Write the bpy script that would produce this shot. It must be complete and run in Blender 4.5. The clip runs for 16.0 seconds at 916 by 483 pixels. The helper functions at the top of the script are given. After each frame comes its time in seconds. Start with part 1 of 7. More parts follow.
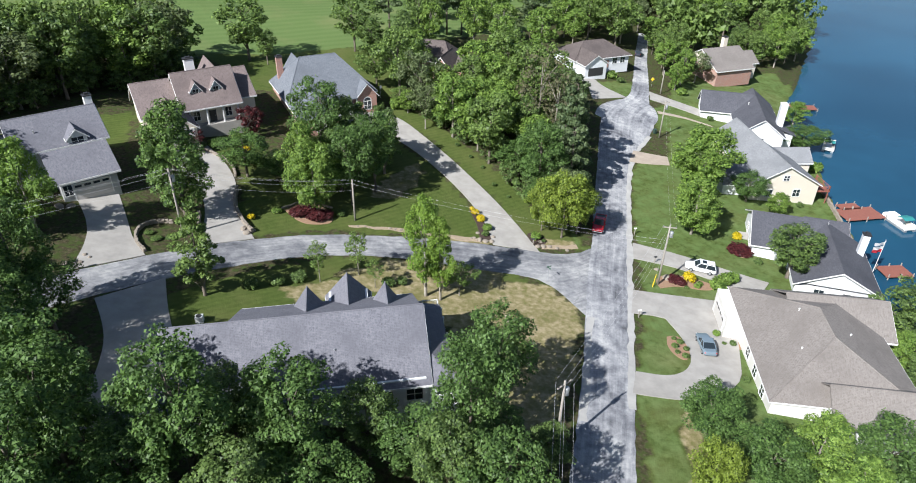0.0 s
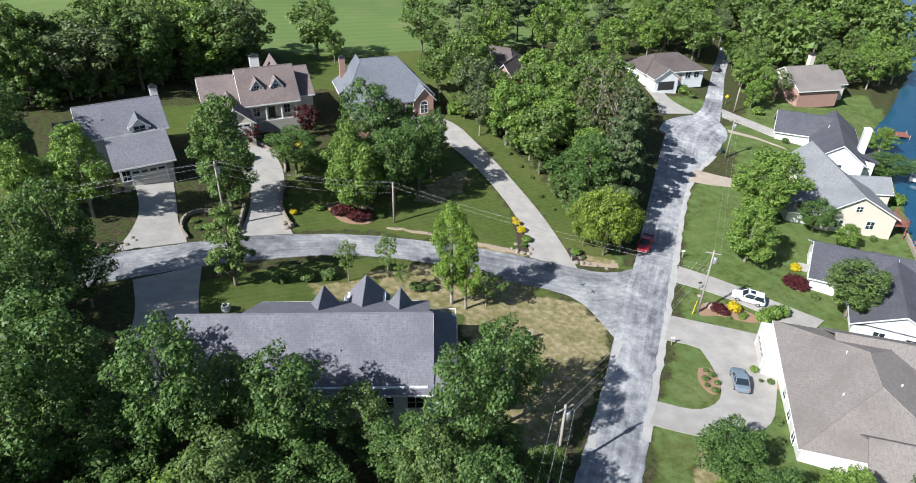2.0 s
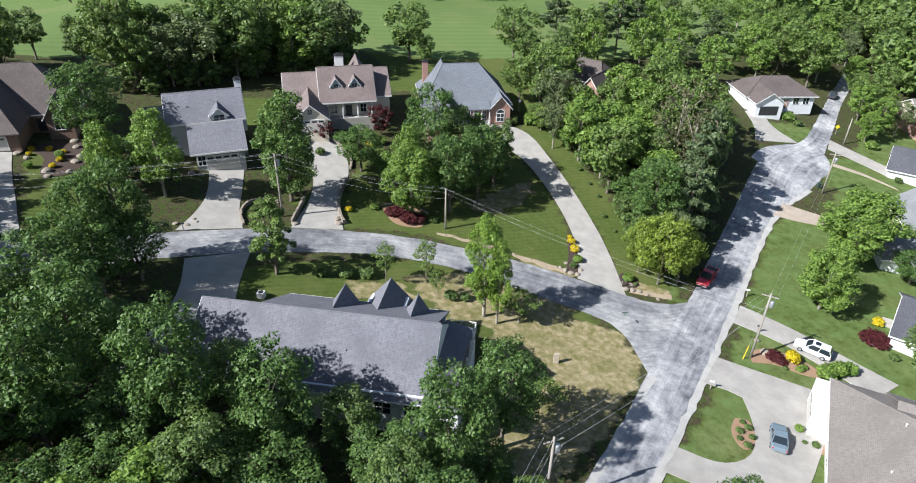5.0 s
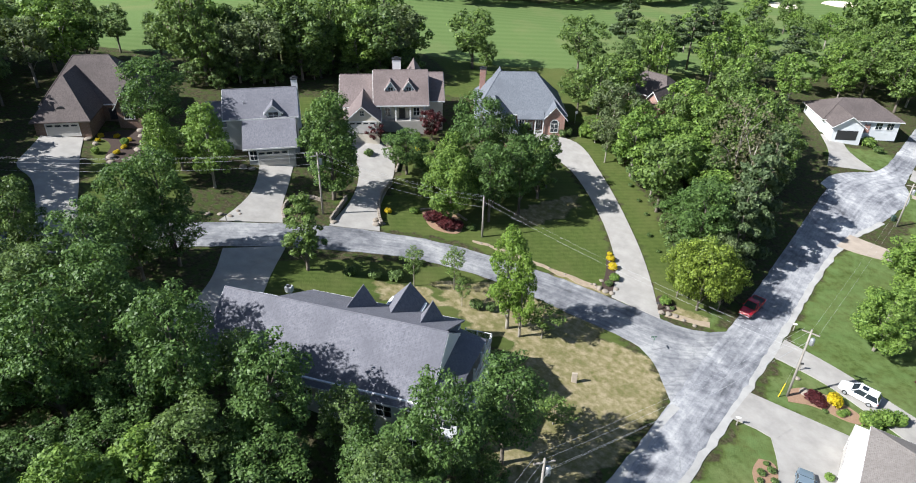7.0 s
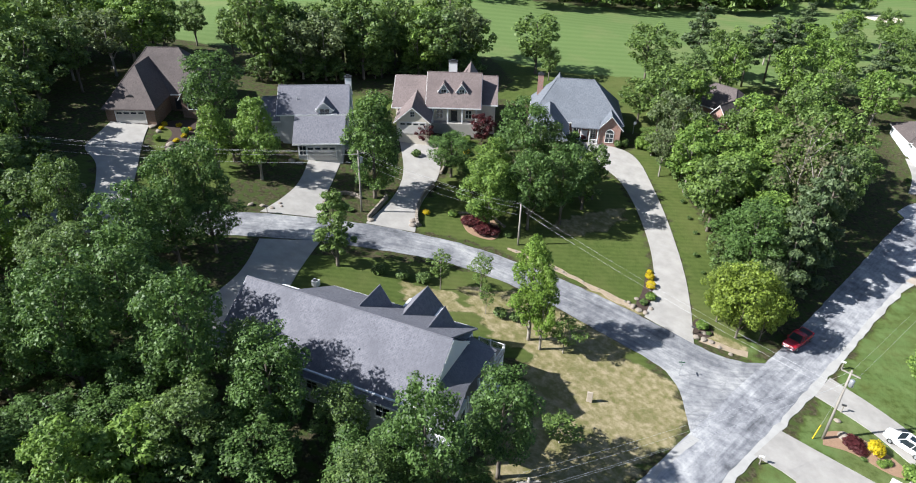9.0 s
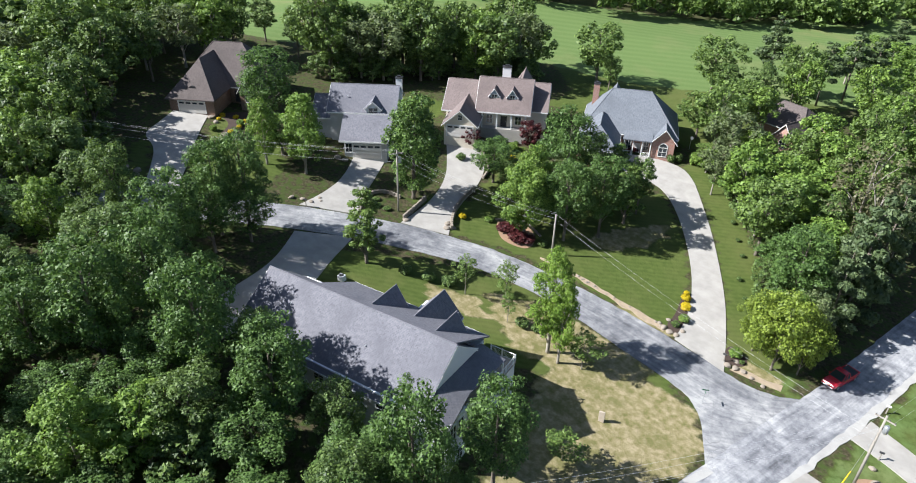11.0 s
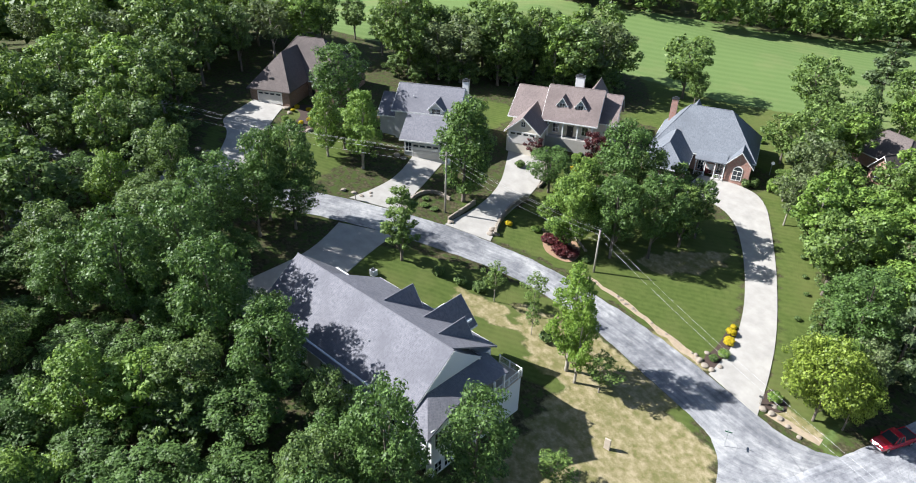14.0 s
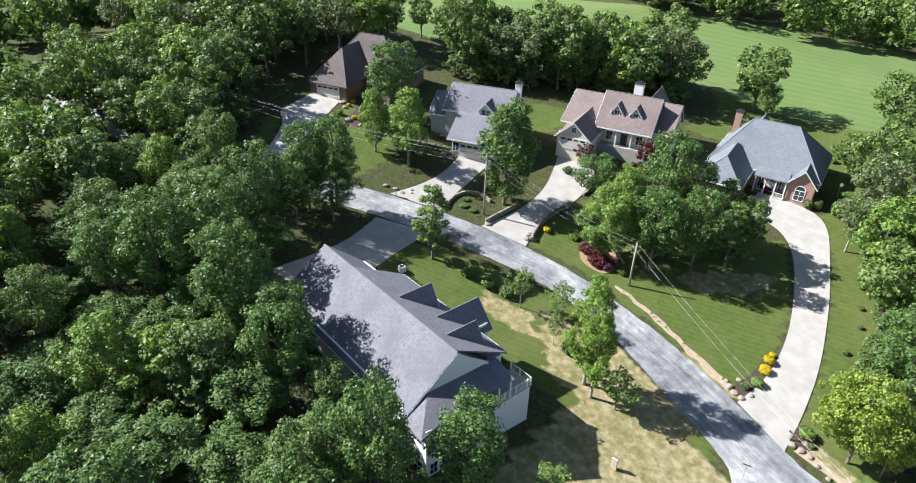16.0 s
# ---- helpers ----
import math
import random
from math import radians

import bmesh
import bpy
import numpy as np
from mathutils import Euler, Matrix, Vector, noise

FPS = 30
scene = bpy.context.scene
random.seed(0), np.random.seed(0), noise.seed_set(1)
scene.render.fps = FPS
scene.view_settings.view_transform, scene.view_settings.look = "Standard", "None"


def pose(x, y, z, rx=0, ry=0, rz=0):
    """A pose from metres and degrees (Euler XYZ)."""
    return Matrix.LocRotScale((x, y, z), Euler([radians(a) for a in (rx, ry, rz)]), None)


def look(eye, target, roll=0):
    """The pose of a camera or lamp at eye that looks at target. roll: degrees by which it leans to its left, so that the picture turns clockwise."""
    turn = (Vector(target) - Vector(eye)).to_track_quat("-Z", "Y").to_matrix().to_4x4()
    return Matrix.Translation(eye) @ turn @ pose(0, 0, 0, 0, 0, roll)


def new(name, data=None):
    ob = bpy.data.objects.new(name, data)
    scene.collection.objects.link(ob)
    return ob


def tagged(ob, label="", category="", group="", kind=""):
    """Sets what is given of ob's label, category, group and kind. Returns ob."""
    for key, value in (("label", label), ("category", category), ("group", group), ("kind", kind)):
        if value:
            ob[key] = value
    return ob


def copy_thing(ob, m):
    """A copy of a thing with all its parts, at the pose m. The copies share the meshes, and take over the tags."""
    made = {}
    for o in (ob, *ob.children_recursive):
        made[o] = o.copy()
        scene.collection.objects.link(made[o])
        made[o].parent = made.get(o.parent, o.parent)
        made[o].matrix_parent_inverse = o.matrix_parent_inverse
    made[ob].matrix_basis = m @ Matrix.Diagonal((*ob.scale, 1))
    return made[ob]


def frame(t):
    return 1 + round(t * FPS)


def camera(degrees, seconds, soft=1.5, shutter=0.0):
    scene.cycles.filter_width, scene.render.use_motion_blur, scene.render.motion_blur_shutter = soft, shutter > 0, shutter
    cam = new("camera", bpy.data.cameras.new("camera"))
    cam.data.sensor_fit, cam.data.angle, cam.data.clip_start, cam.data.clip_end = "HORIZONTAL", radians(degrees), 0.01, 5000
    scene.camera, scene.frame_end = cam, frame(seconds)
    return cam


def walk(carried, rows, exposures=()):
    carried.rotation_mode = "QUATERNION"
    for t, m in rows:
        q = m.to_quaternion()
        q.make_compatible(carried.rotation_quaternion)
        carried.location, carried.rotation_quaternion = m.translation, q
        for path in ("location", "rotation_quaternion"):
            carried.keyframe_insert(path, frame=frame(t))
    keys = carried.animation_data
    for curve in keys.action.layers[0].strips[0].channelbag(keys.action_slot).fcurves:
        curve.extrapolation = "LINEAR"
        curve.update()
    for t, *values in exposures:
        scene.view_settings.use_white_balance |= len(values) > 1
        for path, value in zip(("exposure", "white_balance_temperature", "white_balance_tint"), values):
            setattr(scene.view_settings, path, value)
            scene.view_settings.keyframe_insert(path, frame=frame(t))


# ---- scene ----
cam = camera(70.3, 16.0, soft=1.0)
PATH = [
    (0, (0.08, -0.309, 49.963), (0.094, 1.388, 48.904), 1.1),
    (0.5, (1.738, -0.016, 49.998), (1.691, 1.683, 48.943), 1.0),
    (1, (3.309, 0.305, 50.014), (3.204, 2.002, 48.961), 1.1),
    (1.5, (4.819, 0.683, 50.038), (4.654, 2.377, 48.987), 1.0),
    (2, (6.342, 1.166, 50.064), (6.12, 2.854, 49.014), 1.1),
    (2.5, (7.851, 1.648, 50.093), (7.572, 3.328, 49.045), 1.1),
    (3, (9.251, 2.109, 50.145), (8.915, 3.779, 49.098), 1.1),
    (3.5, (10.63, 2.683, 50.221), (10.234, 4.341, 49.174), 1.2),
    (4, (12.088, 3.284, 50.303), (11.641, 4.929, 49.257), 1.2),
    (6.5, (19.147, 6.471, 50.555), (18.447, 8.034, 49.522), 1.3),
    (7, (20.43, 7.325, 50.594), (19.673, 8.863, 49.563), 1.3),
    (7.5, (21.771, 8.293, 50.649), (20.962, 9.804, 49.618), 1.3),
    (8, (23.149, 9.314, 50.741), (22.286, 10.795, 49.71), 1.2),
    (8.5, (24.456, 10.358, 50.788), (23.542, 11.809, 49.758), 1.1),
    (9, (25.646, 11.39, 50.785), (24.685, 12.81, 49.755), 1.2),
    (11.5, (31.159, 16.436, 50.756), (29.982, 17.69, 49.735), 1.6),
    (12, (32.262, 17.577, 50.765), (31.045, 18.793, 49.745), 1.7),
    (12.5, (33.335, 18.782, 50.769), (32.079, 19.958, 49.75), 1.7),
    (13, (34.343, 20.018, 50.766), (33.052, 21.157, 49.748), 1.7),
    (13.5, (35.297, 21.305, 50.755), (33.972, 22.404, 49.737), 1.7),
    (14, (36.149, 22.578, 50.736), (34.795, 23.641, 49.719), 1.7),
    (14.5, (37.006, 23.851, 50.737), (35.62, 24.872, 49.719), 1.8),
    (15, (37.804, 25.212, 50.737), (36.386, 26.19, 49.721), 1.7),
    (15.5, (38.561, 26.635, 50.743), (37.108, 27.558, 49.724), 1.8),
    (16, (39.289, 28.058, 50.764), (37.805, 28.928, 49.743), 1.8),
]
walk(cam, [(t, look(eye, target, roll)) for t, eye, target, roll in PATH], exposures=[(0, 0.86, 6050, 10), (6, 0.98, 6050, 10), (9, 1.10, 6050, 10), (12.5, 1.27, 6100, 10), (16, 1.40, 6100, 10)])

# ---- world and sun ----
SUN_TO = Vector((-0.52, -0.557, 0.645)).normalized()
world = bpy.data.worlds.new("sky")
scene.world = world
world.use_nodes = True
_wn = world.node_tree
_bg = _wn.nodes["Background"]
_sky = _wn.nodes.new("ShaderNodeTexSky")
_sky.sky_type = "NISHITA"
_sky.sun_disc = False
_sky.sun_elevation = math.asin(SUN_TO.z)
_sky.sun_rotation = math.atan2(SUN_TO.x, SUN_TO.y)
_wn.links.new(_sky.outputs[0], _bg.inputs[0])
_bg.inputs[1].default_value = 0.052
_sd = bpy.data.lights.new("sun", "SUN")
_sd.energy, _sd.angle, _sd.color = 5.0, radians(0.6), (1.0, 0.96, 0.90)
sun = new("sun", _sd)
sun.matrix_world = look(SUN_TO * 300, (0, 0, 0))

# ---- materials ----


def material(name, rough=0.8, metal=0.0):
    m = bpy.data.materials.new(name)
    m.use_nodes = True
    n = m.node_tree
    b = n.nodes["Principled BSDF"]
    b.inputs["Roughness"].default_value = rough
    b.inputs["Metallic"].default_value = metal
    return m, n, b


def ramp(n, fac, stops):
    r = n.nodes.new("ShaderNodeValToRGB")
    while len(r.color_ramp.elements) < len(stops):
        r.color_ramp.elements.new(0.5)
    for e, (p, c) in zip(r.color_ramp.elements, stops):
        e.position = p
        e.color = (*c, 1) if len(c) == 3 else c
    n.links.new(fac, r.inputs[0])
    return r.outputs[0]


def noise_tex(n, scale, coord=None, detail=4.0, rough=0.6, dist=0.0):
    t = n.nodes.new("ShaderNodeTexNoise")
    t.inputs["Scale"].default_value = scale
    t.inputs["Detail"].default_value = detail
    t.inputs["Roughness"].default_value = rough
    t.inputs["Distortion"].default_value = dist
    if coord is not None:
        n.links.new(coord, t.inputs["Vector"])
    return t.outputs[0]


def position(n, stretch=None, spin=0.0):
    g = n.nodes.new("ShaderNodeNewGeometry").outputs["Position"]
    if stretch is None:
        return g
    m = n.nodes.new("ShaderNodeMapping")
    m.inputs["Scale"].default_value = stretch
    m.inputs["Rotation"].default_value = (0, 0, spin)
    n.links.new(g, m.inputs["Vector"])
    return m.outputs[0]


def mix(n, fac, a, b, kind="MIX"):
    m = n.nodes.new("ShaderNodeMix")
    m.data_type = "RGBA"
    m.blend_type = kind
    for sock, v in ((m.inputs[0], fac), (m.inputs[6], a), (m.inputs[7], b)):
        if isinstance(v, (int, float)):
            sock.default_value = v
        elif isinstance(v, tuple):
            sock.default_value = (*v, 1) if len(v) == 3 else v
        else:
            n.links.new(v, sock)
    return m.outputs[2]


def calc(n, op, a, b=0.0, clamp=False):
    m = n.nodes.new("ShaderNodeMath")
    m.operation = op
    m.use_clamp = clamp
    for sock, v in zip(m.inputs, (a, b)):
        if isinstance(v, (int, float)):
            sock.default_value = v
        else:
            n.links.new(v, sock)
    return m.outputs[0]


def bump(n, b, height, strength=0.5, dist=0.05):
    k = n.nodes.new("ShaderNodeBump")
    k.inputs["Strength"].default_value = strength
    k.inputs["Distance"].default_value = dist
    n.links.new(height, k.inputs["Height"])
    n.links.new(k.outputs[0], b.inputs["Normal"])


def plain(name, colour, rough=0.7, metal=0.0, vary=0.12, scale=1.5):
    m, n, b = material(name, rough, metal)
    p = position(n)
    a = noise_tex(n, scale, p)
    c = noise_tex(n, scale * 14, p, 3)
    lo = tuple(x * (1 - vary) for x in colour)
    hi = tuple(min(1, x * (1 + vary)) for x in colour)
    col = mix(n, a, lo, hi)
    col = mix(n, calc(n, "MULTIPLY", c, 0.25), col, tuple(x * 0.7 for x in colour))
    n.links.new(col, b.inputs["Base Color"])
    return m


def roofing(name, c1, c2, tone=0.25):
    """Asphalt shingle courses on a roof's own UV, in metres."""
    m, n, b = material(name, 0.9)
    uv = n.nodes.new("ShaderNodeUVMap").outputs[0]
    br = n.nodes.new("ShaderNodeTexBrick")
    n.links.new(uv, br.inputs["Vector"])
    br.inputs["Color1"].default_value = (*c1, 1)
    br.inputs["Color2"].default_value = (*c2, 1)
    br.inputs["Mortar"].default_value = (*[x * 0.62 for x in c1], 1)
    br.inputs["Scale"].default_value = 1.0
    br.inputs["Mortar Size"].default_value = 0.012
    br.inputs["Brick Width"].default_value = 0.42
    br.inputs["Row Height"].default_value = 0.16
    br.inputs["Bias"].default_value = -0.1
    mp = n.nodes.new("ShaderNodeMapping")
    mp.inputs["Scale"].default_value = (3.4, 1.5, 1)
    n.links.new(uv, mp.inputs["Vector"])
    a = ramp(n, noise_tex(n, 1.3, mp.outputs[0], 4, 0.7), [(0.40, (0, 0, 0)), (0.60, (1, 1, 1))])
    big = noise_tex(n, 0.22, position(n), 4)
    col = mix(n, calc(n, "MULTIPLY", a, 0.5), br.outputs[0], tuple(x * (1.08 + tone) for x in c2))
    col = mix(n, calc(n, "MULTIPLY", noise_tex(n, 30.0, position(n), 2), 0.3), col, tuple(x * 0.5 for x in c1))
    col = mix(n, ramp(n, big, [(0.45, (0, 0, 0)), (0.75, (1, 1, 1))]), col, tuple(x * (1 - 0.7 * tone) for x in c1))
    n.links.new(col, b.inputs["Base Color"])
    bump(n, b, br.outputs[1], 0.35, 0.02)
    return m


def masonry(name, c1, c2, mortar, w=0.22, h=0.075):
    m, n, b = material(name, 0.88)
    uv = n.nodes.new("ShaderNodeUVMap").outputs[0]
    br = n.nodes.new("ShaderNodeTexBrick")
    n.links.new(uv, br.inputs["Vector"])
    br.inputs["Color1"].default_value = (*c1, 1)
    br.inputs["Color2"].default_value = (*c2, 1)
    br.inputs["Mortar"].default_value = (*mortar, 1)
    br.inputs["Scale"].default_value = 1.0
    br.inputs["Mortar Size"].default_value = 0.01
    br.inputs["Brick Width"].default_value = w
    br.inputs["Row Height"].default_value = h
    big = noise_tex(n, 0.6, position(n), 4)
    col = mix(n, calc(n, "MULTIPLY", big, 0.4), br.outputs[0], tuple(x * 0.6 for x in c1))
    n.links.new(col, b.inputs["Base Color"])
    bump(n, b, br.outputs[1], 0.4, 0.01)
    return m


def siding(name, colour, step=0.2, rough=0.55):
    """Lapped boards: a saw-tooth up the wall's UV gives the shadow lines."""
    m, n, b = material(name, rough)
    uv = n.nodes.new("ShaderNodeUVMap").outputs[0]
    sp = n.nodes.new("ShaderNodeSeparateXYZ")
    n.links.new(uv, sp.inputs[0])
    f = calc(n, "FRACT", calc(n, "MULTIPLY", sp.outputs[1], 1 / step))
    big = noise_tex(n, 0.5, position(n), 4)
    col = mix(n, calc(n, "MULTIPLY", big, 0.3), colour, tuple(x * 0.78 for x in colour))
    n.links.new(col, b.inputs["Base Color"])
    bump(n, b, f, 0.6, 0.02)
    return m


def leafage(name, dark, light, tint):
    """Leaves: each spray its own tone, each tree its own cast, a waxy gloss and light shining through."""
    m, n, b = material(name, 0.5)
    g = n.nodes.new("ShaderNodeNewGeometry")
    ob = n.nodes.new("ShaderNodeObjectInfo")
    deep = tuple(x * 0.62 for x in dark)
    pale = tuple(min(1, x * 1.25) for x in light)
    col = ramp(n, g.outputs["Random Per Island"], [(0.0, deep), (0.35, dark), (0.70, light), (1.0, pale)])
    col = mix(n, calc(n, "MULTIPLY", ob.outputs["Random"], 0.45), col, tint)
    big = noise_tex(n, 0.45, g.outputs["Position"], 3)
    col = mix(n, ramp(n, big, [(0.42, (0, 0, 0)), (0.66, (0.55, 0.55, 0.55))]), col, light)
    n.links.new(col, b.inputs["Base Color"])
    b.inputs["Specular IOR Level"].default_value = 0.30
    tr = n.nodes.new("ShaderNodeBsdfTranslucent")
    n.links.new(mix(n, 1.0, col, (1.0, 1.0, 0.62), "MULTIPLY"), tr.inputs[0])
    ms = n.nodes.new("ShaderNodeMixShader")
    ms.inputs[0].default_value = 0.36
    n.links.new(b.outputs[0], ms.inputs[1])
    n.links.new(tr.outputs[0], ms.inputs[2])
    n.links.new(ms.outputs[0], n.nodes["Material Output"].inputs[0])
    return m


def ground_material():
    """Grass, dry lot, leaf litter, mulch and fairway, shared out by the zone attribute with ragged borders."""
    m, n, b = material("ground", 0.95)
    p = position(n)
    at = n.nodes.new("ShaderNodeVertexColor")
    at.layer_name = "zone"
    sp = n.nodes.new("ShaderNodeSeparateColor")
    n.links.new(at.outputs[0], sp.inputs[0])
    edge = calc(n, "MULTIPLY", calc(n, "SUBTRACT", noise_tex(n, 0.55, p, 6, 0.7), 0.5), 1.5)
    fine = noise_tex(n, 9.0, p, 4)
    mid = noise_tex(n, 1.1, p, 5)
    big = noise_tex(n, 0.12, p, 4)
    lawn = ramp(n, mid, [(0.3, (0.050, 0.074, 0.017)), (0.7, (0.086, 0.114, 0.029))])
    lawn = mix(n, ramp(n, big, [(0.42, (0, 0, 0)), (0.68, (0.8, 0.8, 0.8))]), lawn, (0.115, 0.122, 0.042))
    lawn = mix(n, calc(n, "MULTIPLY", fine, 0.4), lawn, (0.055, 0.085, 0.018))
    wv = n.nodes.new("ShaderNodeTexWave")
    wv.inputs["Scale"].default_value = 0.34
    wv.inputs["Distortion"].default_value = 1.2
    wv.inputs["Detail"].default_value = 1.0
    n.links.new(position(n, (1, 1, 0), 0.9), wv.inputs["Vector"])
    lawn = mix(n, calc(n, "MULTIPLY", wv.outputs["Fac"], 0.22), lawn, (0.115, 0.15, 0.04))
    dry = ramp(n, mid, [(0.30, (0.150, 0.150, 0.050)), (0.48, (0.26, 0.225, 0.115)), (0.66, (0.40, 0.335, 0.21))])
    dry = mix(n, calc(n, "MULTIPLY", fine, 0.4), dry, (0.10, 0.09, 0.042))
    dry = mix(n, ramp(n, noise_tex(n, 0.3, p, 5, 0.7), [(0.36, (0.75, 0.75, 0.75)), (0.48, (0, 0, 0))]), dry, (0.135, 0.135, 0.048))
    lit = ramp(n, noise_tex(n, 2.4, p, 6), [(0.32, (0.028, 0.027, 0.014)), (0.52, (0.062, 0.055, 0.030)), (0.75, (0.125, 0.105, 0.066))])
    lit = mix(n, ramp(n, mid, [(0.44, (0, 0, 0)), (0.60, (1, 1, 1))]), lit, (0.052, 0.075, 0.020))
    w2 = n.nodes.new("ShaderNodeTexWave")
    w2.inputs["Scale"].default_value = 0.085
    w2.inputs["Distortion"].default_value = 0.6
    n.links.new(position(n, (1, 1, 0), 1.05), w2.inputs["Vector"])
    fair = mix(n, calc(n, "MULTIPLY", w2.outputs["Fac"], 0.55), (0.105, 0.160, 0.052), (0.140, 0.195, 0.070))
    fair = mix(n, ramp(n, noise_tex(n, 0.05, p, 4), [(0.5, (0, 0, 0)), (0.7, (0.7, 0.7, 0.7))]), fair, (0.185, 0.195, 0.085))
    fair = mix(n, calc(n, "MULTIPLY", mid, 0.25), fair, (0.09, 0.14, 0.035))

    def hard(o):
        return ramp(n, calc(n, "ADD", o, edge), [(0.30, (0, 0, 0)), (0.70, (1, 1, 1))])
    col = mix(n, hard(sp.outputs[0]), lit, lawn)
    col = mix(n, hard(sp.outputs[1]), col, dry)
    col = mix(n, hard(sp.outputs[2]), col, fair)
    n.links.new(col, b.inputs["Base Color"])
    b.inputs["Specular IOR Level"].default_value = 0.1
    bump(n, b, calc(n, "ADD", mid, calc(n, "MULTIPLY", fine, 0.5)), 0.7, 0.15)
    return m


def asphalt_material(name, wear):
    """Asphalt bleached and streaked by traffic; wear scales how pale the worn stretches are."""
    m, n, b = material(name, 0.85)
    p = position(n)
    uv = n.nodes.new("ShaderNodeUVMap").outputs[0]
    mp = n.nodes.new("ShaderNodeMapping")
    mp.inputs["Scale"].default_value = (1.5, 0.10, 1)
    n.links.new(uv, mp.inputs["Vector"])
    tracks = noise_tex(n, 1.0, mp.outputs[0], 5, 0.65, 0.15)
    patch = noise_tex(n, 0.14, p, 6, 0.65, 0.4)
    mott = noise_tex(n, 0.9, p, 6, 0.7)
    fine = noise_tex(n, 18.0, p, 3)
    worn = calc(n, "ADD", calc(n, "MULTIPLY", patch, 0.50), calc(n, "ADD", calc(n, "MULTIPLY", tracks, 0.24), calc(n, "MULTIPLY", mott, 0.26)))
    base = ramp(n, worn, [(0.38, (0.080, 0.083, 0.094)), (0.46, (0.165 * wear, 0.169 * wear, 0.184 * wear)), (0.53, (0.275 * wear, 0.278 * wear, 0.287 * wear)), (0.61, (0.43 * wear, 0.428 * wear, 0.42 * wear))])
    base = mix(n, calc(n, "MULTIPLY", fine, 0.22), base, (0.10, 0.10, 0.105))
    cr = n.nodes.new("ShaderNodeTexVoronoi")
    cr.feature = "DISTANCE_TO_EDGE"
    cr.inputs["Scale"].default_value = 0.55
    n.links.new(mix(n, 0.12, p, noise_tex(n, 1.5, p)), cr.inputs["Vector"])
    base = mix(n, ramp(n, cr.outputs[0], [(0.0, (0.35, 0.35, 0.35)), (0.012, (0, 0, 0))]), base, (0.06, 0.06, 0.062))
    n.links.new(base, b.inputs["Base Color"])
    bump(n, b, fine, 0.4, 0.02)
    return m


def concrete_material(name, colour):
    m, n, b = material(name, 0.85)
    p = position(n)
    a = noise_tex(n, 0.5, p, 5)
    f = noise_tex(n, 12, p, 4)
    col = ramp(n, a, [(0.3, tuple(x * 0.8 for x in colour)), (0.7, tuple(min(1, x * 1.12) for x in colour))])
    col = mix(n, calc(n, "MULTIPLY", f, 0.3), col, tuple(x * 0.72 for x in colour))
    n.links.new(col, b.inputs["Base Color"])
    bump(n, b, f, 0.25, 0.01)
    return m


def water_material():
    m, n, b = material("lake_water", 0.12)
    p = position(n)
    b.inputs["Base Color"].default_value = (0.010, 0.045, 0.085, 1)
    b.inputs["IOR"].default_value = 1.33
    big = ramp(n, noise_tex(n, 0.02, p, 4), [(0.35, (0.010, 0.048, 0.090)), (0.7, (0.018, 0.080, 0.140))])
    n.links.new(big, b.inputs["Base Color"])
    bump(n, b, noise_tex(n, 1.2, position(n, (1, 0.5, 1)), 4), 0.25, 0.05)
    return m


def glass_material(name, colour=(0.02, 0.028, 0.035)):
    m, n, b = material(name, 0.06)
    b.inputs["Base Color"].default_value = (*colour, 1)
    b.inputs["Specular IOR Level"].default_value = 0.8
    return m


def bark_material(name, dark, light):
    m, n, b = material(name, 0.95)
    s = noise_tex(n, 3.0, position(n, (1, 1, 0.25)), 5)
    n.links.new(ramp(n, s, [(0.3, dark), (0.7, light)]), b.inputs["Base Color"])
    bump(n, b, s, 0.8, 0.05)
    return m


M_GROUND = ground_material()
M_ASPHALT = asphalt_material("asphalt", 1.0)
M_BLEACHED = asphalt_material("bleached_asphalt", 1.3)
M_GRAVEL = concrete_material("pale_gravel", (0.42, 0.41, 0.39))
M_CONC = concrete_material("pale_concrete", (0.365, 0.347, 0.320))
M_CONC2 = concrete_material("warm_concrete", (0.40, 0.335, 0.27))
M_WATER = water_material()
M_GLASS = glass_material("window_glass")
M_BARK = bark_material("bark", (0.075, 0.062, 0.048), (0.21, 0.18, 0.145))
M_BARKP = bark_material("pale_bark", (0.16, 0.14, 0.115), (0.36, 0.33, 0.28))
M_WHITE = plain("white_paint", (0.74, 0.74, 0.73), 0.5, vary=0.06)
M_SIDEW = siding("white_siding", (0.70, 0.72, 0.74))
M_SIDEB = siding("blue_siding", (0.30, 0.37, 0.42))
M_SIDET = siding("cream_siding", (0.66, 0.60, 0.50))
M_SIDEI = siding("ivory_siding", (0.68, 0.665, 0.63))
M_SIDEG = siding("grey_siding", (0.40, 0.41, 0.41))
M_BRICKR = masonry("red_brick", (0.34, 0.17, 0.13), (0.42, 0.23, 0.18), (0.42, 0.37, 0.33))
M_BRICKD = masonry("brown_brick", (0.16, 0.095, 0.07), (0.22, 0.135, 0.095), (0.26, 0.22, 0.19))
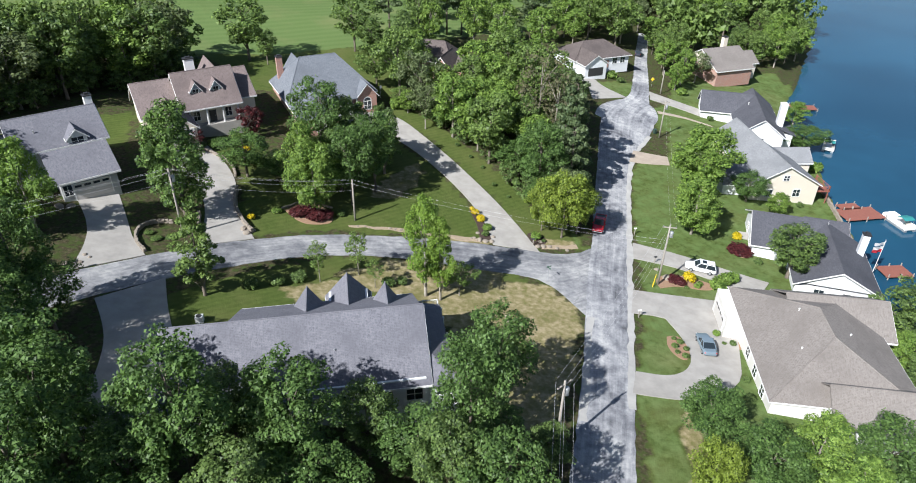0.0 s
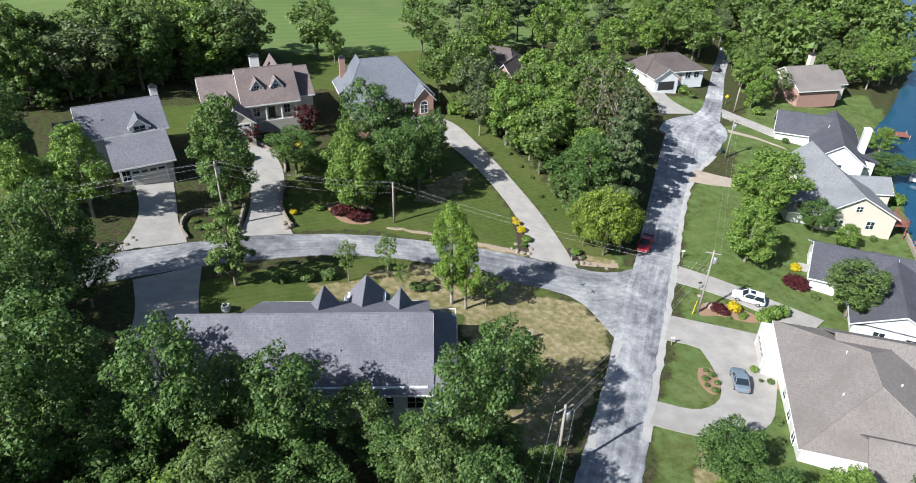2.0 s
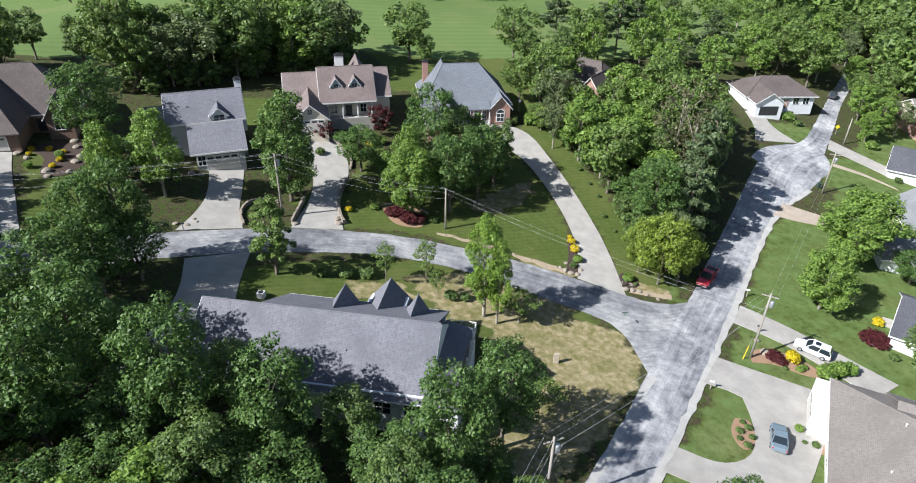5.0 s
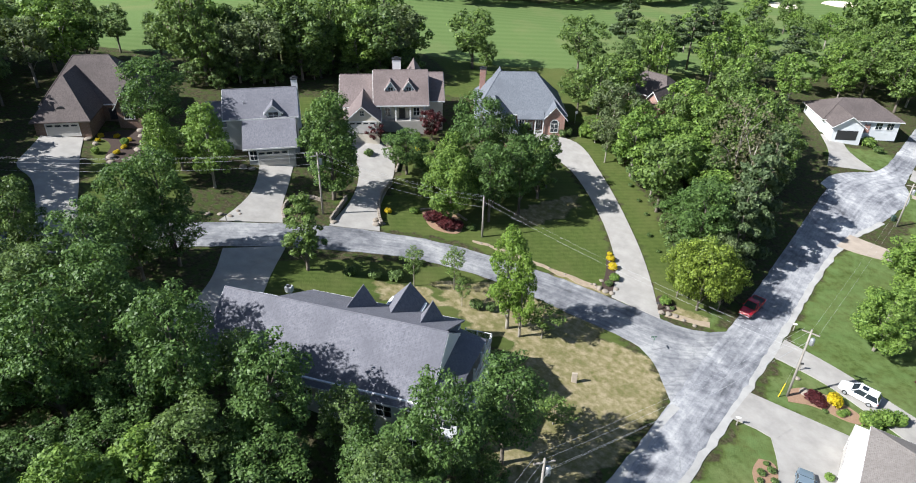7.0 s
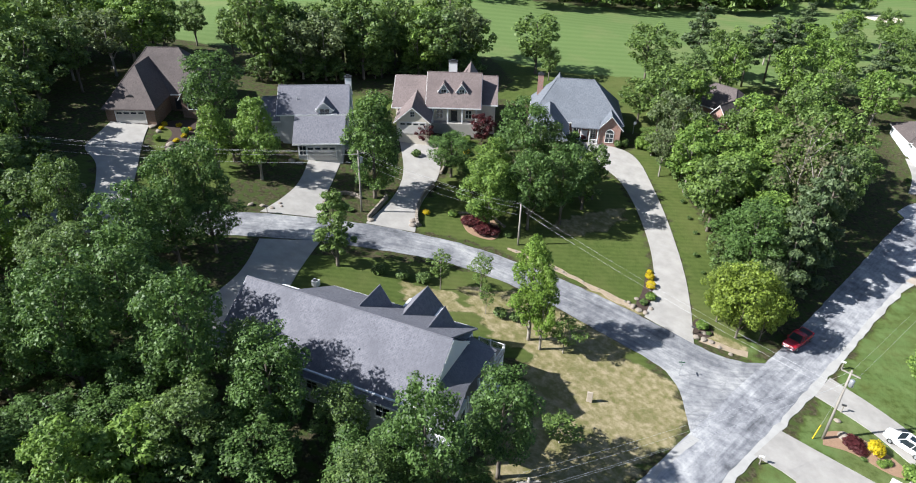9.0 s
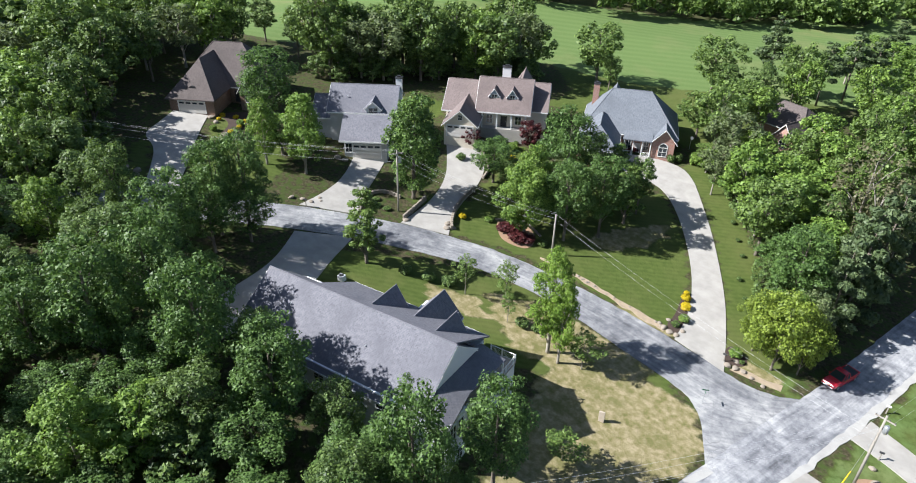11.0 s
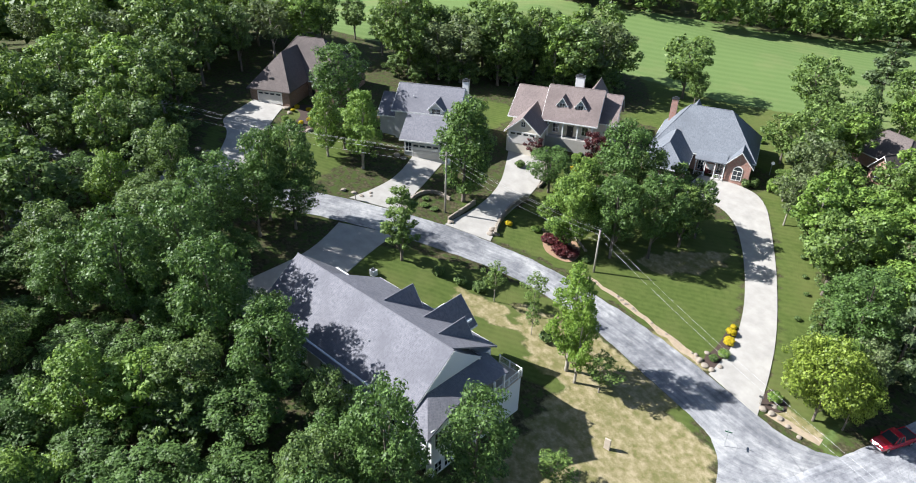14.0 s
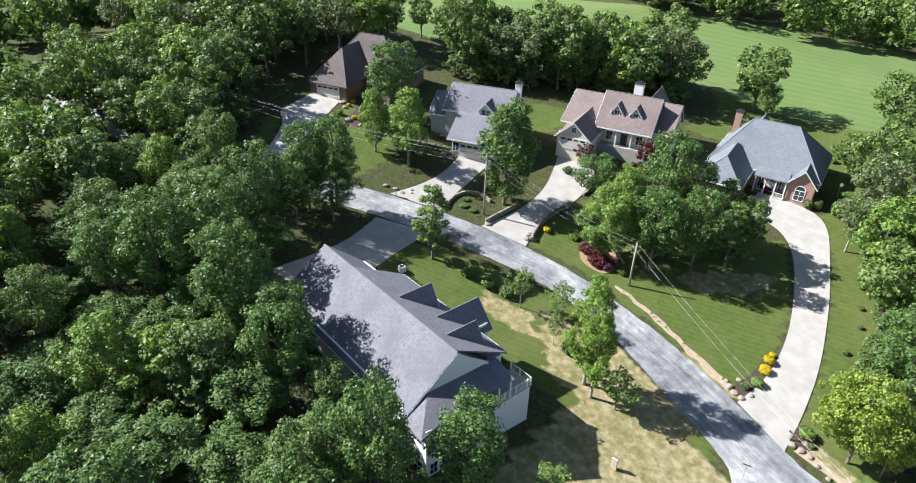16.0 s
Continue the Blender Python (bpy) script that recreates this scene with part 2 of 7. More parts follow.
M_STONE = masonry("stone_cladding", (0.30, 0.27, 0.23), (0.42, 0.38, 0.33), (0.22, 0.2, 0.18), 0.45, 0.2)
M_RGREY = roofing("grey_shingle", (0.128, 0.129, 0.152), (0.178, 0.178, 0.202))
M_RGREY2 = roofing("slate_shingle", (0.125, 0.138, 0.160), (0.165, 0.180, 0.205))
M_RPINK = roofing("rose_shingle", (0.150, 0.118, 0.112), (0.200, 0.160, 0.152))
M_RBROWN = roofing("brown_shingle", (0.088, 0.072, 0.068), (0.122, 0.100, 0.094))
M_RTAN = roofing("tan_shingle", (0.185, 0.165, 0.150), (0.225, 0.205, 0.190))
M_RDARK = roofing("charcoal_shingle", (0.062, 0.064, 0.078), (0.092, 0.094, 0.110))
M_RLIGHT = roofing("pale_grey_shingle", (0.190, 0.198, 0.210), (0.245, 0.252, 0.262))
M_DOOR = plain("pale_door", (0.55, 0.53, 0.50), 0.5)
M_DARK = plain("dark_metal", (0.03, 0.03, 0.032), 0.5)
M_METAL = plain("galvanised_metal", (0.45, 0.47, 0.49), 0.4, 0.6)
M_POLE = plain("weathered_pole_wood", (0.30, 0.275, 0.24), 0.9, vary=0.25)
M_ROCK = plain("field_stone", (0.25, 0.215, 0.175), 0.9, vary=0.3, scale=1.0)
M_MULCH = plain("mulch", (0.055, 0.036, 0.028), 0.95, vary=0.5, scale=4)
M_STRAW = plain("straw_mulch", (0.30, 0.19, 0.12), 0.95, vary=0.35, scale=4)
M_SAND = plain("bunker_sand", (0.72, 0.64, 0.50), 0.95)
M_DOCK = plain("red_brown_decking", (0.24, 0.09, 0.065), 0.8, vary=0.3, scale=3)
M_TREATED = plain("sun_bleached_timber", (0.42, 0.36, 0.29), 0.85, vary=0.25, scale=3)
L_MID = leafage("oak_leaves", (0.05987, 0.1065, 0.02853), (0.1818, 0.2667, 0.06672), (0.1283, 0.1977, 0.05229))
L_OAK = leafage("deep_oak_leaves", (0.04191, 0.0852, 0.02397), (0.1273, 0.2134, 0.05604), (0.08981, 0.1582, 0.04392))
L_POPLAR = leafage("poplar_leaves", (0.075, 0.145, 0.020), (0.23, 0.34, 0.055), (0.16, 0.27, 0.042))
L_BRIGHT = leafage("maple_leaves", (0.07153, 0.1372, 0.02682), (0.2236, 0.3277, 0.0672), (0.1521, 0.2592, 0.05379))
L_LIME = leafage("lime_tree_leaves", (0.045, 0.090, 0.024), (0.150, 0.240, 0.060), (0.105, 0.180, 0.045))
L_OLIVE = leafage("olive_leaves", (0.06325, 0.092, 0.03588), (0.1782, 0.2242, 0.0966), (0.1265, 0.1667, 0.0759))
L_DARK = leafage("dark_leaves", (0.05139, 0.09231, 0.02974), (0.1589, 0.236, 0.06459), (0.1154, 0.1746, 0.05963))
L_YELLOW = leafage("yellow_green_leaves", (0.09914, 0.1497, 0.021), (0.2446, 0.3205, 0.051), (0.1852, 0.2495, 0.036))
L_PINE = leafage("pine_needles", (0.04841, 0.08061, 0.03542), (0.1372, 0.1855, 0.08061), (0.09683, 0.1452, 0.06451))
L_RED = leafage("burgundy_leaves", (0.045, 0.012, 0.014), (0.110, 0.028, 0.030), (0.075, 0.018, 0.020))
L_GOLD = leafage("gold_leaves", (0.42, 0.33, 0.010), (0.66, 0.52, 0.020), (0.55, 0.45, 0.015))
L_BARE = leafage("sparse_dull_leaves", (0.078, 0.0806, 0.0416), (0.1755, 0.169, 0.091), (0.1365, 0.13, 0.078))

# ---- the lie of the land ----
LAND = (-3.41, -10.7, 2.79, 1.99, 1.85, 0.41, -2.83, 3.74, -2.3, 2.56, -1.69, 2.63, -3.34, 0.81, 1.8, 2.55, 0.45, -2.1, 0.16)
LAKE = -12.0
SHORE = [(-60, 58), (40, 63), (70, 67), (87, 69.4), (97.6, 72.6), (112.7, 75.8), (128, 80), (144.5, 84), (160, 87), (172.7, 91), (188, 100.7), (210, 113), (233.7, 127), (313.6, 154), (500, 215), (2600, 900)]


def height_raw(x, y):
    h = LAND[0] + LAND[1] * x / 100 + LAND[2] * (y - 80) / 100
    k = 3
    for a in (-90, -45, 0, 45):
        for b in (30, 75, 120, 165):
            h += LAND[k] * math.exp(-((x - a) ** 2 + (y - b) ** 2) / 2888.0)
            k += 1
    return h


def shore_x(y):
    for (y0, x0), (y1, x1) in zip(SHORE, SHORE[1:]):
        if y <= y1:
            break
    f = (y - y0) / (y1 - y0)
    return x0 + (x1 - x0) * f


def height(x, y):
    d = max(0.0, -120 - x, x - 90, 20 - y, y - 200)
    h = height_raw(min(90, max(-120, x)), min(200, max(20, y)))
    if d > 0:
        k = math.exp(-(d / 60) ** 2)
        far = 0.0 if x < 60 else -4.0
        h = k * h + (1 - k) * far
    s = shore_x(y) - x + 0.6 * noise.noise((x * 0.3, y * 0.3, 0))
    if s < 9 and s > -400:
        f = max(0.0, min(1.0, s / 9))
        bank = LAKE + 0.35 + (h - LAKE - 0.35) * f * f * (3 - 2 * f)
        h = bank if s > 0 else LAKE + 0.35 + max(-3.0, s * 0.8)
    if s <= -400:
        h = min(h, LAKE + 3 + 0.02 * (-s - 400)) if h < 40 else h
    return h


def inside(x, y, poly):
    c = False
    j = len(poly) - 1
    for i in range(len(poly)):
        (xi, yi), (xj, yj) = poly[i], poly[j]
        if (yi > y) != (yj > y) and x < (xj - xi) * (y - yi) / (yj - yi) + xi:
            c = not c
        j = i
    return c


LAWNS = [
    [(-24, 74), (-14, 80), (0, 80), (10, 79), (14, 74), (2, 69), (-5, 66), (-20, 62), (-34, 56), (-38, 60), (-32, 68)],
    [(-30, 80), (-20, 85), (-6, 87), (6, 88), (4, 97), (-4, 111), (-12, 118), (-20, 112), (-28, 100), (-32, 92)],
    [(13, 88), (22, 88), (21, 95), (14, 101), (9.5, 110), (3.5, 119), (-4, 129), (-12, 134), (-14, 131), (-4, 120), (8, 101)],
    [(-60, 53), (-53, 61), (-57, 70), (-66, 76), (-80, 72)],
    [(-66, 49), (-63, 49.6), (-76, 57), (-80, 59), (-76, 54)],
    [(28, 76), (31, 94), (36, 120), (40, 127), (47, 128), (44, 112), (43, 101), (52, 97), (64, 92), (70, 88), (60, 74), (64, 60), (60, 40), (24, 40), (20, 40), (22, 56)],
    [(60, 112), (80, 112), (90, 150), (100, 190), (80, 175), (75, 140), (62, 125)],
    [(42, 98), (70, 86), (84, 120), (96, 180), (98, 194), (72, 196), (58, 170), (52, 150), (46, 128)],
    [(47, 141), (62, 148), (66, 158), (56, 160), (49, 155)],
    [(50, 168), (46, 172), (34, 166), (34, 158), (42, 158)],
    [(-40, 82), (-33, 90), (-36, 100), (-45, 106), (-38, 112), (-30, 100), (-29, 84)],
    [(-48, 132), (-30, 138), (-14, 138), (-8, 160), (0, 190), (-28, 174), (-60, 166), (-66, 160), (-50, 146)],
    [(-64, 96), (-56, 102), (-60, 116), (-66, 112), (-72, 102)],
]
DRY = [
    [(-14.5, 97), (-13.0, 102), (-9.6, 107), (-7.0, 111), (-5.6, 108), (-7.0, 102), (-11.0, 96.5)],
    [(-16, 74), (-10, 79), (0, 80), (8, 79), (6, 75), (-4, 69), (-8, 69)],
    [(-20, 66), (-12, 70), (-16, 72), (-22, 69)],
    [(-3, 86.2), (6, 86.8), (6, 89), (-3, 88.4)],
    [(-1, 72), (6, 76.5), (14, 77), (18, 72), (16, 63), (13, 55), (11, 47), (4, 47), (1, 60), (-1, 66)],
    [(9.5, 46), (14.5, 56), (16, 61), (13, 62), (6, 50)],
    [(14, 88), (20, 88), (20, 91), (14, 91)],
    [(24, 40), (26, 40), (28, 52), (26, 53)],
]
FAIRWAY = [
    [(-240, 92), (-130, 98), (-112, 106), (-100, 116), (-90, 132), (-82, 150), (-66, 158), (-45, 162), (-28, 172), (0, 190), (30, 215), (40, 260), (30, 330), (-40, 285), (-62, 250), (-90, 222), (-112, 192), (-140, 182), (-240, 184)],
    [(-20, 285), (60, 265), (90, 330), (60, 380), (-30, 350)],
]

# ---- building helpers ----


def link_mesh(name, verts, faces, mat, parent=None, label="", smooth=False):
    me = bpy.data.meshes.new(name)
    me.from_pydata(verts, [], faces)
    me.update()
    if mat:
        me.materials.append(mat)
    if smooth:
        me.polygons.foreach_set("use_smooth", [True] * len(me.polygons))
    ob = new(name, me)
    ob.parent = parent
    if label:
        tagged(ob, label)
    return ob


def plan_uv(bm):
    """UV in metres: along the level line of each face, and up its slope."""
    lay = bm.loops.layers.uv.verify()
    for f in bm.faces:
        n = f.normal
        t = Vector((0, 0, 1)).cross(n)
        t = t.normalized() if t.length > 1e-4 else Vector((1, 0, 0))
        u = n.cross(t)
        for lp in f.loops:
            lp[lay].uv = (lp.vert.co.dot(t), lp.vert.co.dot(u))


def part(name, bm, mat, parent, label="", smooth=False):
    bmesh.ops.recalc_face_normals(bm, faces=bm.faces)
    bm.normal_update()
    plan_uv(bm)
    me = bpy.data.meshes.new(name)
    bm.to_mesh(me)
    bm.free()
    me.materials.append(mat)
    if smooth:
        me.polygons.foreach_set("use_smooth", [True] * len(me.polygons))
    ob = new(name, me)
    ob.parent = parent
    if label:
        tagged(ob, label)
    return ob


def empty(name, m, label, category, group=""):
    ob = new(name)
    ob.empty_display_size = 0.3
    ob.matrix_world = m
    return tagged(ob, label, category, group)


def box(bm, x0, x1, y0, y1, z0, z1):
    v = [bm.verts.new(p) for p in ((x0, y0, z0), (x1, y0, z0), (x1, y1, z0), (x0, y1, z0), (x0, y0, z1), (x1, y0, z1), (x1, y1, z1), (x0, y1, z1))]
    for q in ((3, 2, 1, 0), (4, 5, 6, 7), (0, 1, 5, 4), (1, 2, 6, 5), (2, 3, 7, 6), (3, 0, 4, 7)):
        bm.faces.new([v[i] for i in q])
    return bm


def boxed(*a):
    return box(bmesh.new(), *a)


def soft_box(x0, x1, y0, y1, z0, z1, r=0.02):
    bm = boxed(x0, x1, y0, y1, z0, z1)
    bmesh.ops.bevel(bm, geom=bm.edges[:], offset=r, segments=1, affect="EDGES")
    return bm


def solid(bm, pts, thick):
    """A plane polygon given thickness straight down."""
    a = [bm.verts.new(p) for p in pts]
    b = [bm.verts.new((p[0], p[1], p[2] - thick)) for p in pts]
    bm.faces.new(a)
    bm.faces.new(b[::-1])
    for i in range(len(pts)):
        j = (i + 1) % len(pts)
        bm.faces.new((a[j], a[i], b[i], b[j]))
    return bm


def tube(bm, pts, radii, sides=7):
    rings = []
    for i, p in enumerate(pts):
        d = Vector(pts[min(i + 1, len(pts) - 1)]) - Vector(pts[max(i - 1, 0)])
        q = d.to_track_quat("Z", "Y")
        rings.append([bm.verts.new(Vector(p) + q @ Vector((radii[i] * math.cos(2 * math.pi * k / sides), radii[i] * math.sin(2 * math.pi * k / sides), 0))) for k in range(sides)])
    for a, b in zip(rings, rings[1:]):
        for k in range(sides):
            bm.faces.new((a[k], a[(k + 1) % sides], b[(k + 1) % sides], b[k]))
    bm.faces.new(rings[0][::-1])
    bm.faces.new(rings[-1])
    return bm


# ---- ground, lake, roads ----


def lines(lo, hi, step, far):
    a = [lo + step * i for i in range(int((hi - lo) / step) + 1)]
    g, d = [], step
    x = a[-1]
    while x < far:
        d *= 1.35
        x += d
        g.append(x)
    h, d = [], step
    x = a[0]
    while x > -far:
        d *= 1.35
        x -= d
        h.append(x)
    return h[::-1] + a + g


def build_ground():
    xs, ys = lines(-112, 108, 1.25, 2400), lines(4, 215, 1.25, 2400)
    verts = [(x, y, height(x, y) + (0.05 * noise.noise((x * 0.4, y * 0.4, 3.0)) if abs(x) < 150 else 0)) for y in ys for x in xs]
    w = len(xs)
    faces = [(j * w + i, j * w + i + 1, (j + 1) * w + i + 1, (j + 1) * w + i) for j in range(len(ys) - 1) for i in range(w - 1)]
    ob = link_mesh("ground", verts, faces, M_GROUND, smooth=True)
    lay = ob.data.color_attributes.new("zone", "FLOAT_COLOR", "POINT")
    cols = np.zeros((len(verts), 4), np.float32)
    for k, (x, y, z) in enumerate(verts):
        if any(inside(x, y, p) for p in FAIRWAY):
            cols[k] = (0, 0, 1, 1)
        elif any(inside(x, y, p) for p in DRY):
            cols[k] = (0.3, 1, 0, 1)
        elif any(inside(x, y, p) for p in LAWNS):
            cols[k] = (1, 0, 0.52 if x > 20 else 0.0, 1)
    lay.data.foreach_set("color", cols.ravel())
    tagged(ob, "rolling ground of mown lawn, dry lot and leaf litter", "ground", kind="structure")
    ob = link_mesh("water", [(40, -700, LAKE), (2500, -700, LAKE), (2500, 2600, LAKE), (40, 2600, LAKE)], [(0, 1, 2, 3)], M_WATER)
    tagged(ob, "calm deep blue lake water", "lake", kind="structure")


def resample(pts, n, smooth=True):
    """n points along a polyline, evenly by length, rounded at its bends."""
    p = [Vector((a[0], a[1])) for a in pts]
    if smooth and len(p) > 2:
        for _ in range(2):
            q = [p[0]]
            for a, b in zip(p, p[1:]):
                q += [a * 0.75 + b * 0.25, a * 0.25 + b * 0.75]
            p = q + [p[-1]]
    d = [0.0]
    for a, b in zip(p, p[1:]):
        d.append(d[-1] + (b - a).length)
    out = []
    k = 0
    for i in range(n):
        s = d[-1] * i / (n - 1)
        while k < len(d) - 2 and d[k + 1] < s:
            k += 1
        f = (s - d[k]) / max(1e-6, d[k + 1] - d[k])
        out.append(p[k].lerp(p[k + 1], min(1, f)))
    return out


def ribbon(name, left, right, mat, lift, label, category, across=6, ragged=0.0, kind="structure", parent=None):
    """A paved strip laid on the ground between two edge lines, with its own thickness."""
    length = sum((Vector(b) - Vector(a)).length for a, b in zip(left, left[1:]))
    n = max(4, int(length / 1.2))
    L, R = resample(left, n), resample(right, n)
    verts, faces, uvs = [], [], []
    for i in range(n):
        for j in range(across + 1):
            f = j / across
            p = L[i].lerp(R[i], f)
            if ragged and j in (0, across):
                e = (R[i] - L[i]).normalized() * (ragged * noise.noise((p.x * 0.7, p.y * 0.7, 5.0)))
                p = p + e
            verts.append((p.x, p.y, height(p.x, p.y) + lift))
            uvs.append((f * (R[i] - L[i]).length, i * length / n))
    w = across + 1
    for i in range(n - 1):
        for j in range(across):
            faces.append((i * w + j, i * w + j + 1, (i + 1) * w + j + 1, (i + 1) * w + j))
    base = len(verts)
    rim = [i * w for i in range(n)] + [(n - 1) * w + j for j in range(1, w)] + [i * w + across for i in range(n - 2, -1, -1)] + [j for j in range(across - 1, 0, -1)]
    for k in rim:
        x, y, z = verts[k]
        verts.append((x, y, z - lift - 0.25))
        uvs.append(uvs[k])
    for a in range(len(rim)):
        b = (a + 1) % len(rim)
        faces.append((rim[a], base + a, base + b, rim[b]))
    ob = link_mesh(name, verts, faces, mat)
    bm = bmesh.new()
    bm.from_mesh(ob.data)
    bmesh.ops.recalc_face_normals(bm, faces=bm.faces)
    lay = bm.loops.layers.uv.verify()
    for f in bm.faces:
        for lp in f.loops:
            lp[lay].uv = uvs[lp.vert.index]
    bm.to_mesh(ob.data)
    bm.free()
    ob.parent = parent
    return tagged(ob, label, category, kind=kind)


def slab(name, outline, mat, lift, label, category, rounded=True, kind="structure"):
    """A flat-edged patch on the ground: an outline, filled and draped."""
    n = max(16, len(outline) * 6)
    loop = resample(list(outline) + [outline[0]], n + 1, rounded)[:-1]
    bm = bmesh.new()
    top = [bm.verts.new((p.x, p.y, 0)) for p in loop]
    bm.faces.new(top)
    x0, x1 = min(p.x for p in loop), max(p.x for p in loop)
    y0, y1 = min(p.y for p in loop), max(p.y for p in loop)
    k = int(x0 / 1.5) * 1.5
    while k < x1:
        bmesh.ops.bisect_plane(bm, geom=bm.verts[:] + bm.edges[:] + bm.faces[:], plane_co=(k, 0, 0), plane_no=(1, 0, 0))
        k += 1.5
    k = int(y0 / 1.5) * 1.5
    while k < y1:
        bmesh.ops.bisect_plane(bm, geom=bm.verts[:] + bm.edges[:] + bm.faces[:], plane_co=(0, k, 0), plane_no=(0, 1, 0))
        k += 1.5
    for v in bm.verts:
        v.co.z = height(v.co.x, v.co.y) + lift
    ext = bmesh.ops.extrude_face_region(bm, geom=bm.faces[:])
    for v in ext["geom"]:
        if isinstance(v, bmesh.types.BMVert):
            v.co.z -= lift + 0.25
    ob = part(name, bm, mat, None)
    return tagged(ob, label, category, kind=kind)


build_ground()
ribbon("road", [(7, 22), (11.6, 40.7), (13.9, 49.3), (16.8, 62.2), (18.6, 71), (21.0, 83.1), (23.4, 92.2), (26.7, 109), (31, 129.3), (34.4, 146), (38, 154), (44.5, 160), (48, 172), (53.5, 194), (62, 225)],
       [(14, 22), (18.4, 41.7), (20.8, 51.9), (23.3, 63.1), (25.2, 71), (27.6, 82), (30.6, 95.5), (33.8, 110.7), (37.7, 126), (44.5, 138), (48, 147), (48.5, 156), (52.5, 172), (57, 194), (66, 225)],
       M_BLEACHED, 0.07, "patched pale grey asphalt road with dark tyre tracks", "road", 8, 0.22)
ribbon("road", [(-120, 20), (-95, 30), (-76, 38), (-62.5, 49.8), (-51, 61.8), (-45.5, 67.5), (-35.2, 76.2), (-28, 80.2), (-20.5, 83.7), (-11.4, 85.7), (-2.3, 87), (6.9, 87), (13.4, 86.4), (19, 86.6), (23.5, 90)],
       [(-116, 14), (-91, 24), (-70, 33), (-54.5, 48.2), (-44.3, 60), (-40.6, 63.6), (-35.7, 67.9), (-29.5, 72.5), (-22.8, 76.6), (-15, 79.5), (-6.5, 80.4), (1.3, 79.8), (9.2, 79.5), (14.4, 78.2), (18.6, 70)],
       M_ASPHALT, 0.05, "worn grey asphalt side road curving past the houses", "road", 8, 0.22)
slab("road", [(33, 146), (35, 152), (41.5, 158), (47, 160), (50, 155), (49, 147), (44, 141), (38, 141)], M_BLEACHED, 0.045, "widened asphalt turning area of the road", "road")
ribbon("driveway", [(-21.9, 117.4), (-19.5, 119.6), (-15.2, 120.6), (-10.9, 118.7), (-5.8, 113.3), (-0.2, 105.6), (3.4, 99), (5.6, 93), (6.4, 87.2)],
       [(-23.5, 126.1), (-17.8, 129.4), (-12.2, 129.5), (-4.9, 120.2), (0.9, 112.2), (7.5, 101.5), (11.4, 92.9), (12.6, 89.6), (13.8, 86.5)],
       M_CONC, 0.10, "long curved pale concrete driveway", "driveway", 5)
ribbon("driveway", [(-63, 49.4), (-69, 53.8), (-74.6, 57.2), (-79.6, 57.6), (-82.4, 62.0), (-85.6, 66.4)], [(-59.6, 53), (-64, 56.3), (-68.6, 60.2), (-73, 63.6), (-77, 67), (-80.6, 70.4)],
       M_CONC, 0.10, "wide pale concrete driveway to a brick garage", "driveway", 5)
ribbon("driveway", [(-47.5, 66), (-48.2, 71), (-50.2, 77), (-56.5, 85.5)], [(-40.7, 71.8), (-43.7, 75.1), (-46.4, 79.9), (-51.8, 88.8)],
       M_CONC, 0.10, "flared concrete driveway to a grey house", "driveway", 5)
ribbon("driveway", [(-35.4, 76), (-37, 84.7), (-40.3, 91.7), (-45.5, 97.5), (-51, 103)], [(-28.8, 79.9), (-33.0, 86.2), (-35.4, 95), (-39, 101), (-45, 107.5)],
       M_CONC, 0.10, "curved concrete driveway edged by stone walls", "driveway", 5)
ribbon("driveway", [(-42.2, 61.2), (-39.2, 56.8), (-37.3, 53), (-35.8, 47), (-34.5, 41)], [(-36.5, 67.4), (-33.8, 61), (-31.2, 56.2), (-30, 53), (-28.5, 41)],
       M_CONC, 0.10, "sun-dappled concrete driveway of the grey house", "driveway", 5)
ribbon("driveway", [(30.2, 92.4), (37.3, 90.1), (43.1, 86.9), (50, 83.4)], [(29.2, 87.4), (35.2, 86), (40, 83.2), (46.5, 79)], M_CONC, 0.10, "pale concrete driveway with a parked white car", "driveway", 5)
ribbon("driveway", [(26.9, 78), (33, 77.4), (41.3, 76.7)], [(25.2, 71.9), (30, 71.5), (40.5, 66)], M_CONC, 0.105, "broad pale concrete forecourt", "driveway", 5)
ribbon("driveway", [(22.6, 58.8), (27.2, 58.2), (30.6, 61), (31.2, 66), (29.5, 72.5)], [(21.2, 54.6), (28.5, 53.8), (35.5, 57.5), (37.6, 63.5), (39.5, 70)], M_CONC, 0.10, "looping pale concrete driveway", "driveway", 5)
ribbon("driveway", [(36.5, 124), (40.5, 124), (45.5, 124.8)], [(38.7, 129.5), (42, 129), (46, 128.6)], M_CONC2, 0.10, "short buff paved driveway", "driveway", 4)
ribbon("driveway", [(51, 166), (57, 162), (63, 158)], [(50, 160.5), (56, 157.5), (61.5, 153.5)], M_CONC, 0.10, "pale concrete driveway between hedges", "driveway", 4)
ribbon("driveway", [(34, 155), (34.2, 163), (32, 171)], [(43.5, 159.5), (38, 165), (36.5, 171.5)], M_CONC, 0.10, "concrete driveway to a brown-roofed house", "driveway", 4)
ribbon("footpath", [(62, 149), (56, 152.5), (50, 153.5)], [(62.5, 148.2), (56.3, 151.3), (50, 152)], M_CONC2, 0.08, "narrow tan garden path", "path", 2)
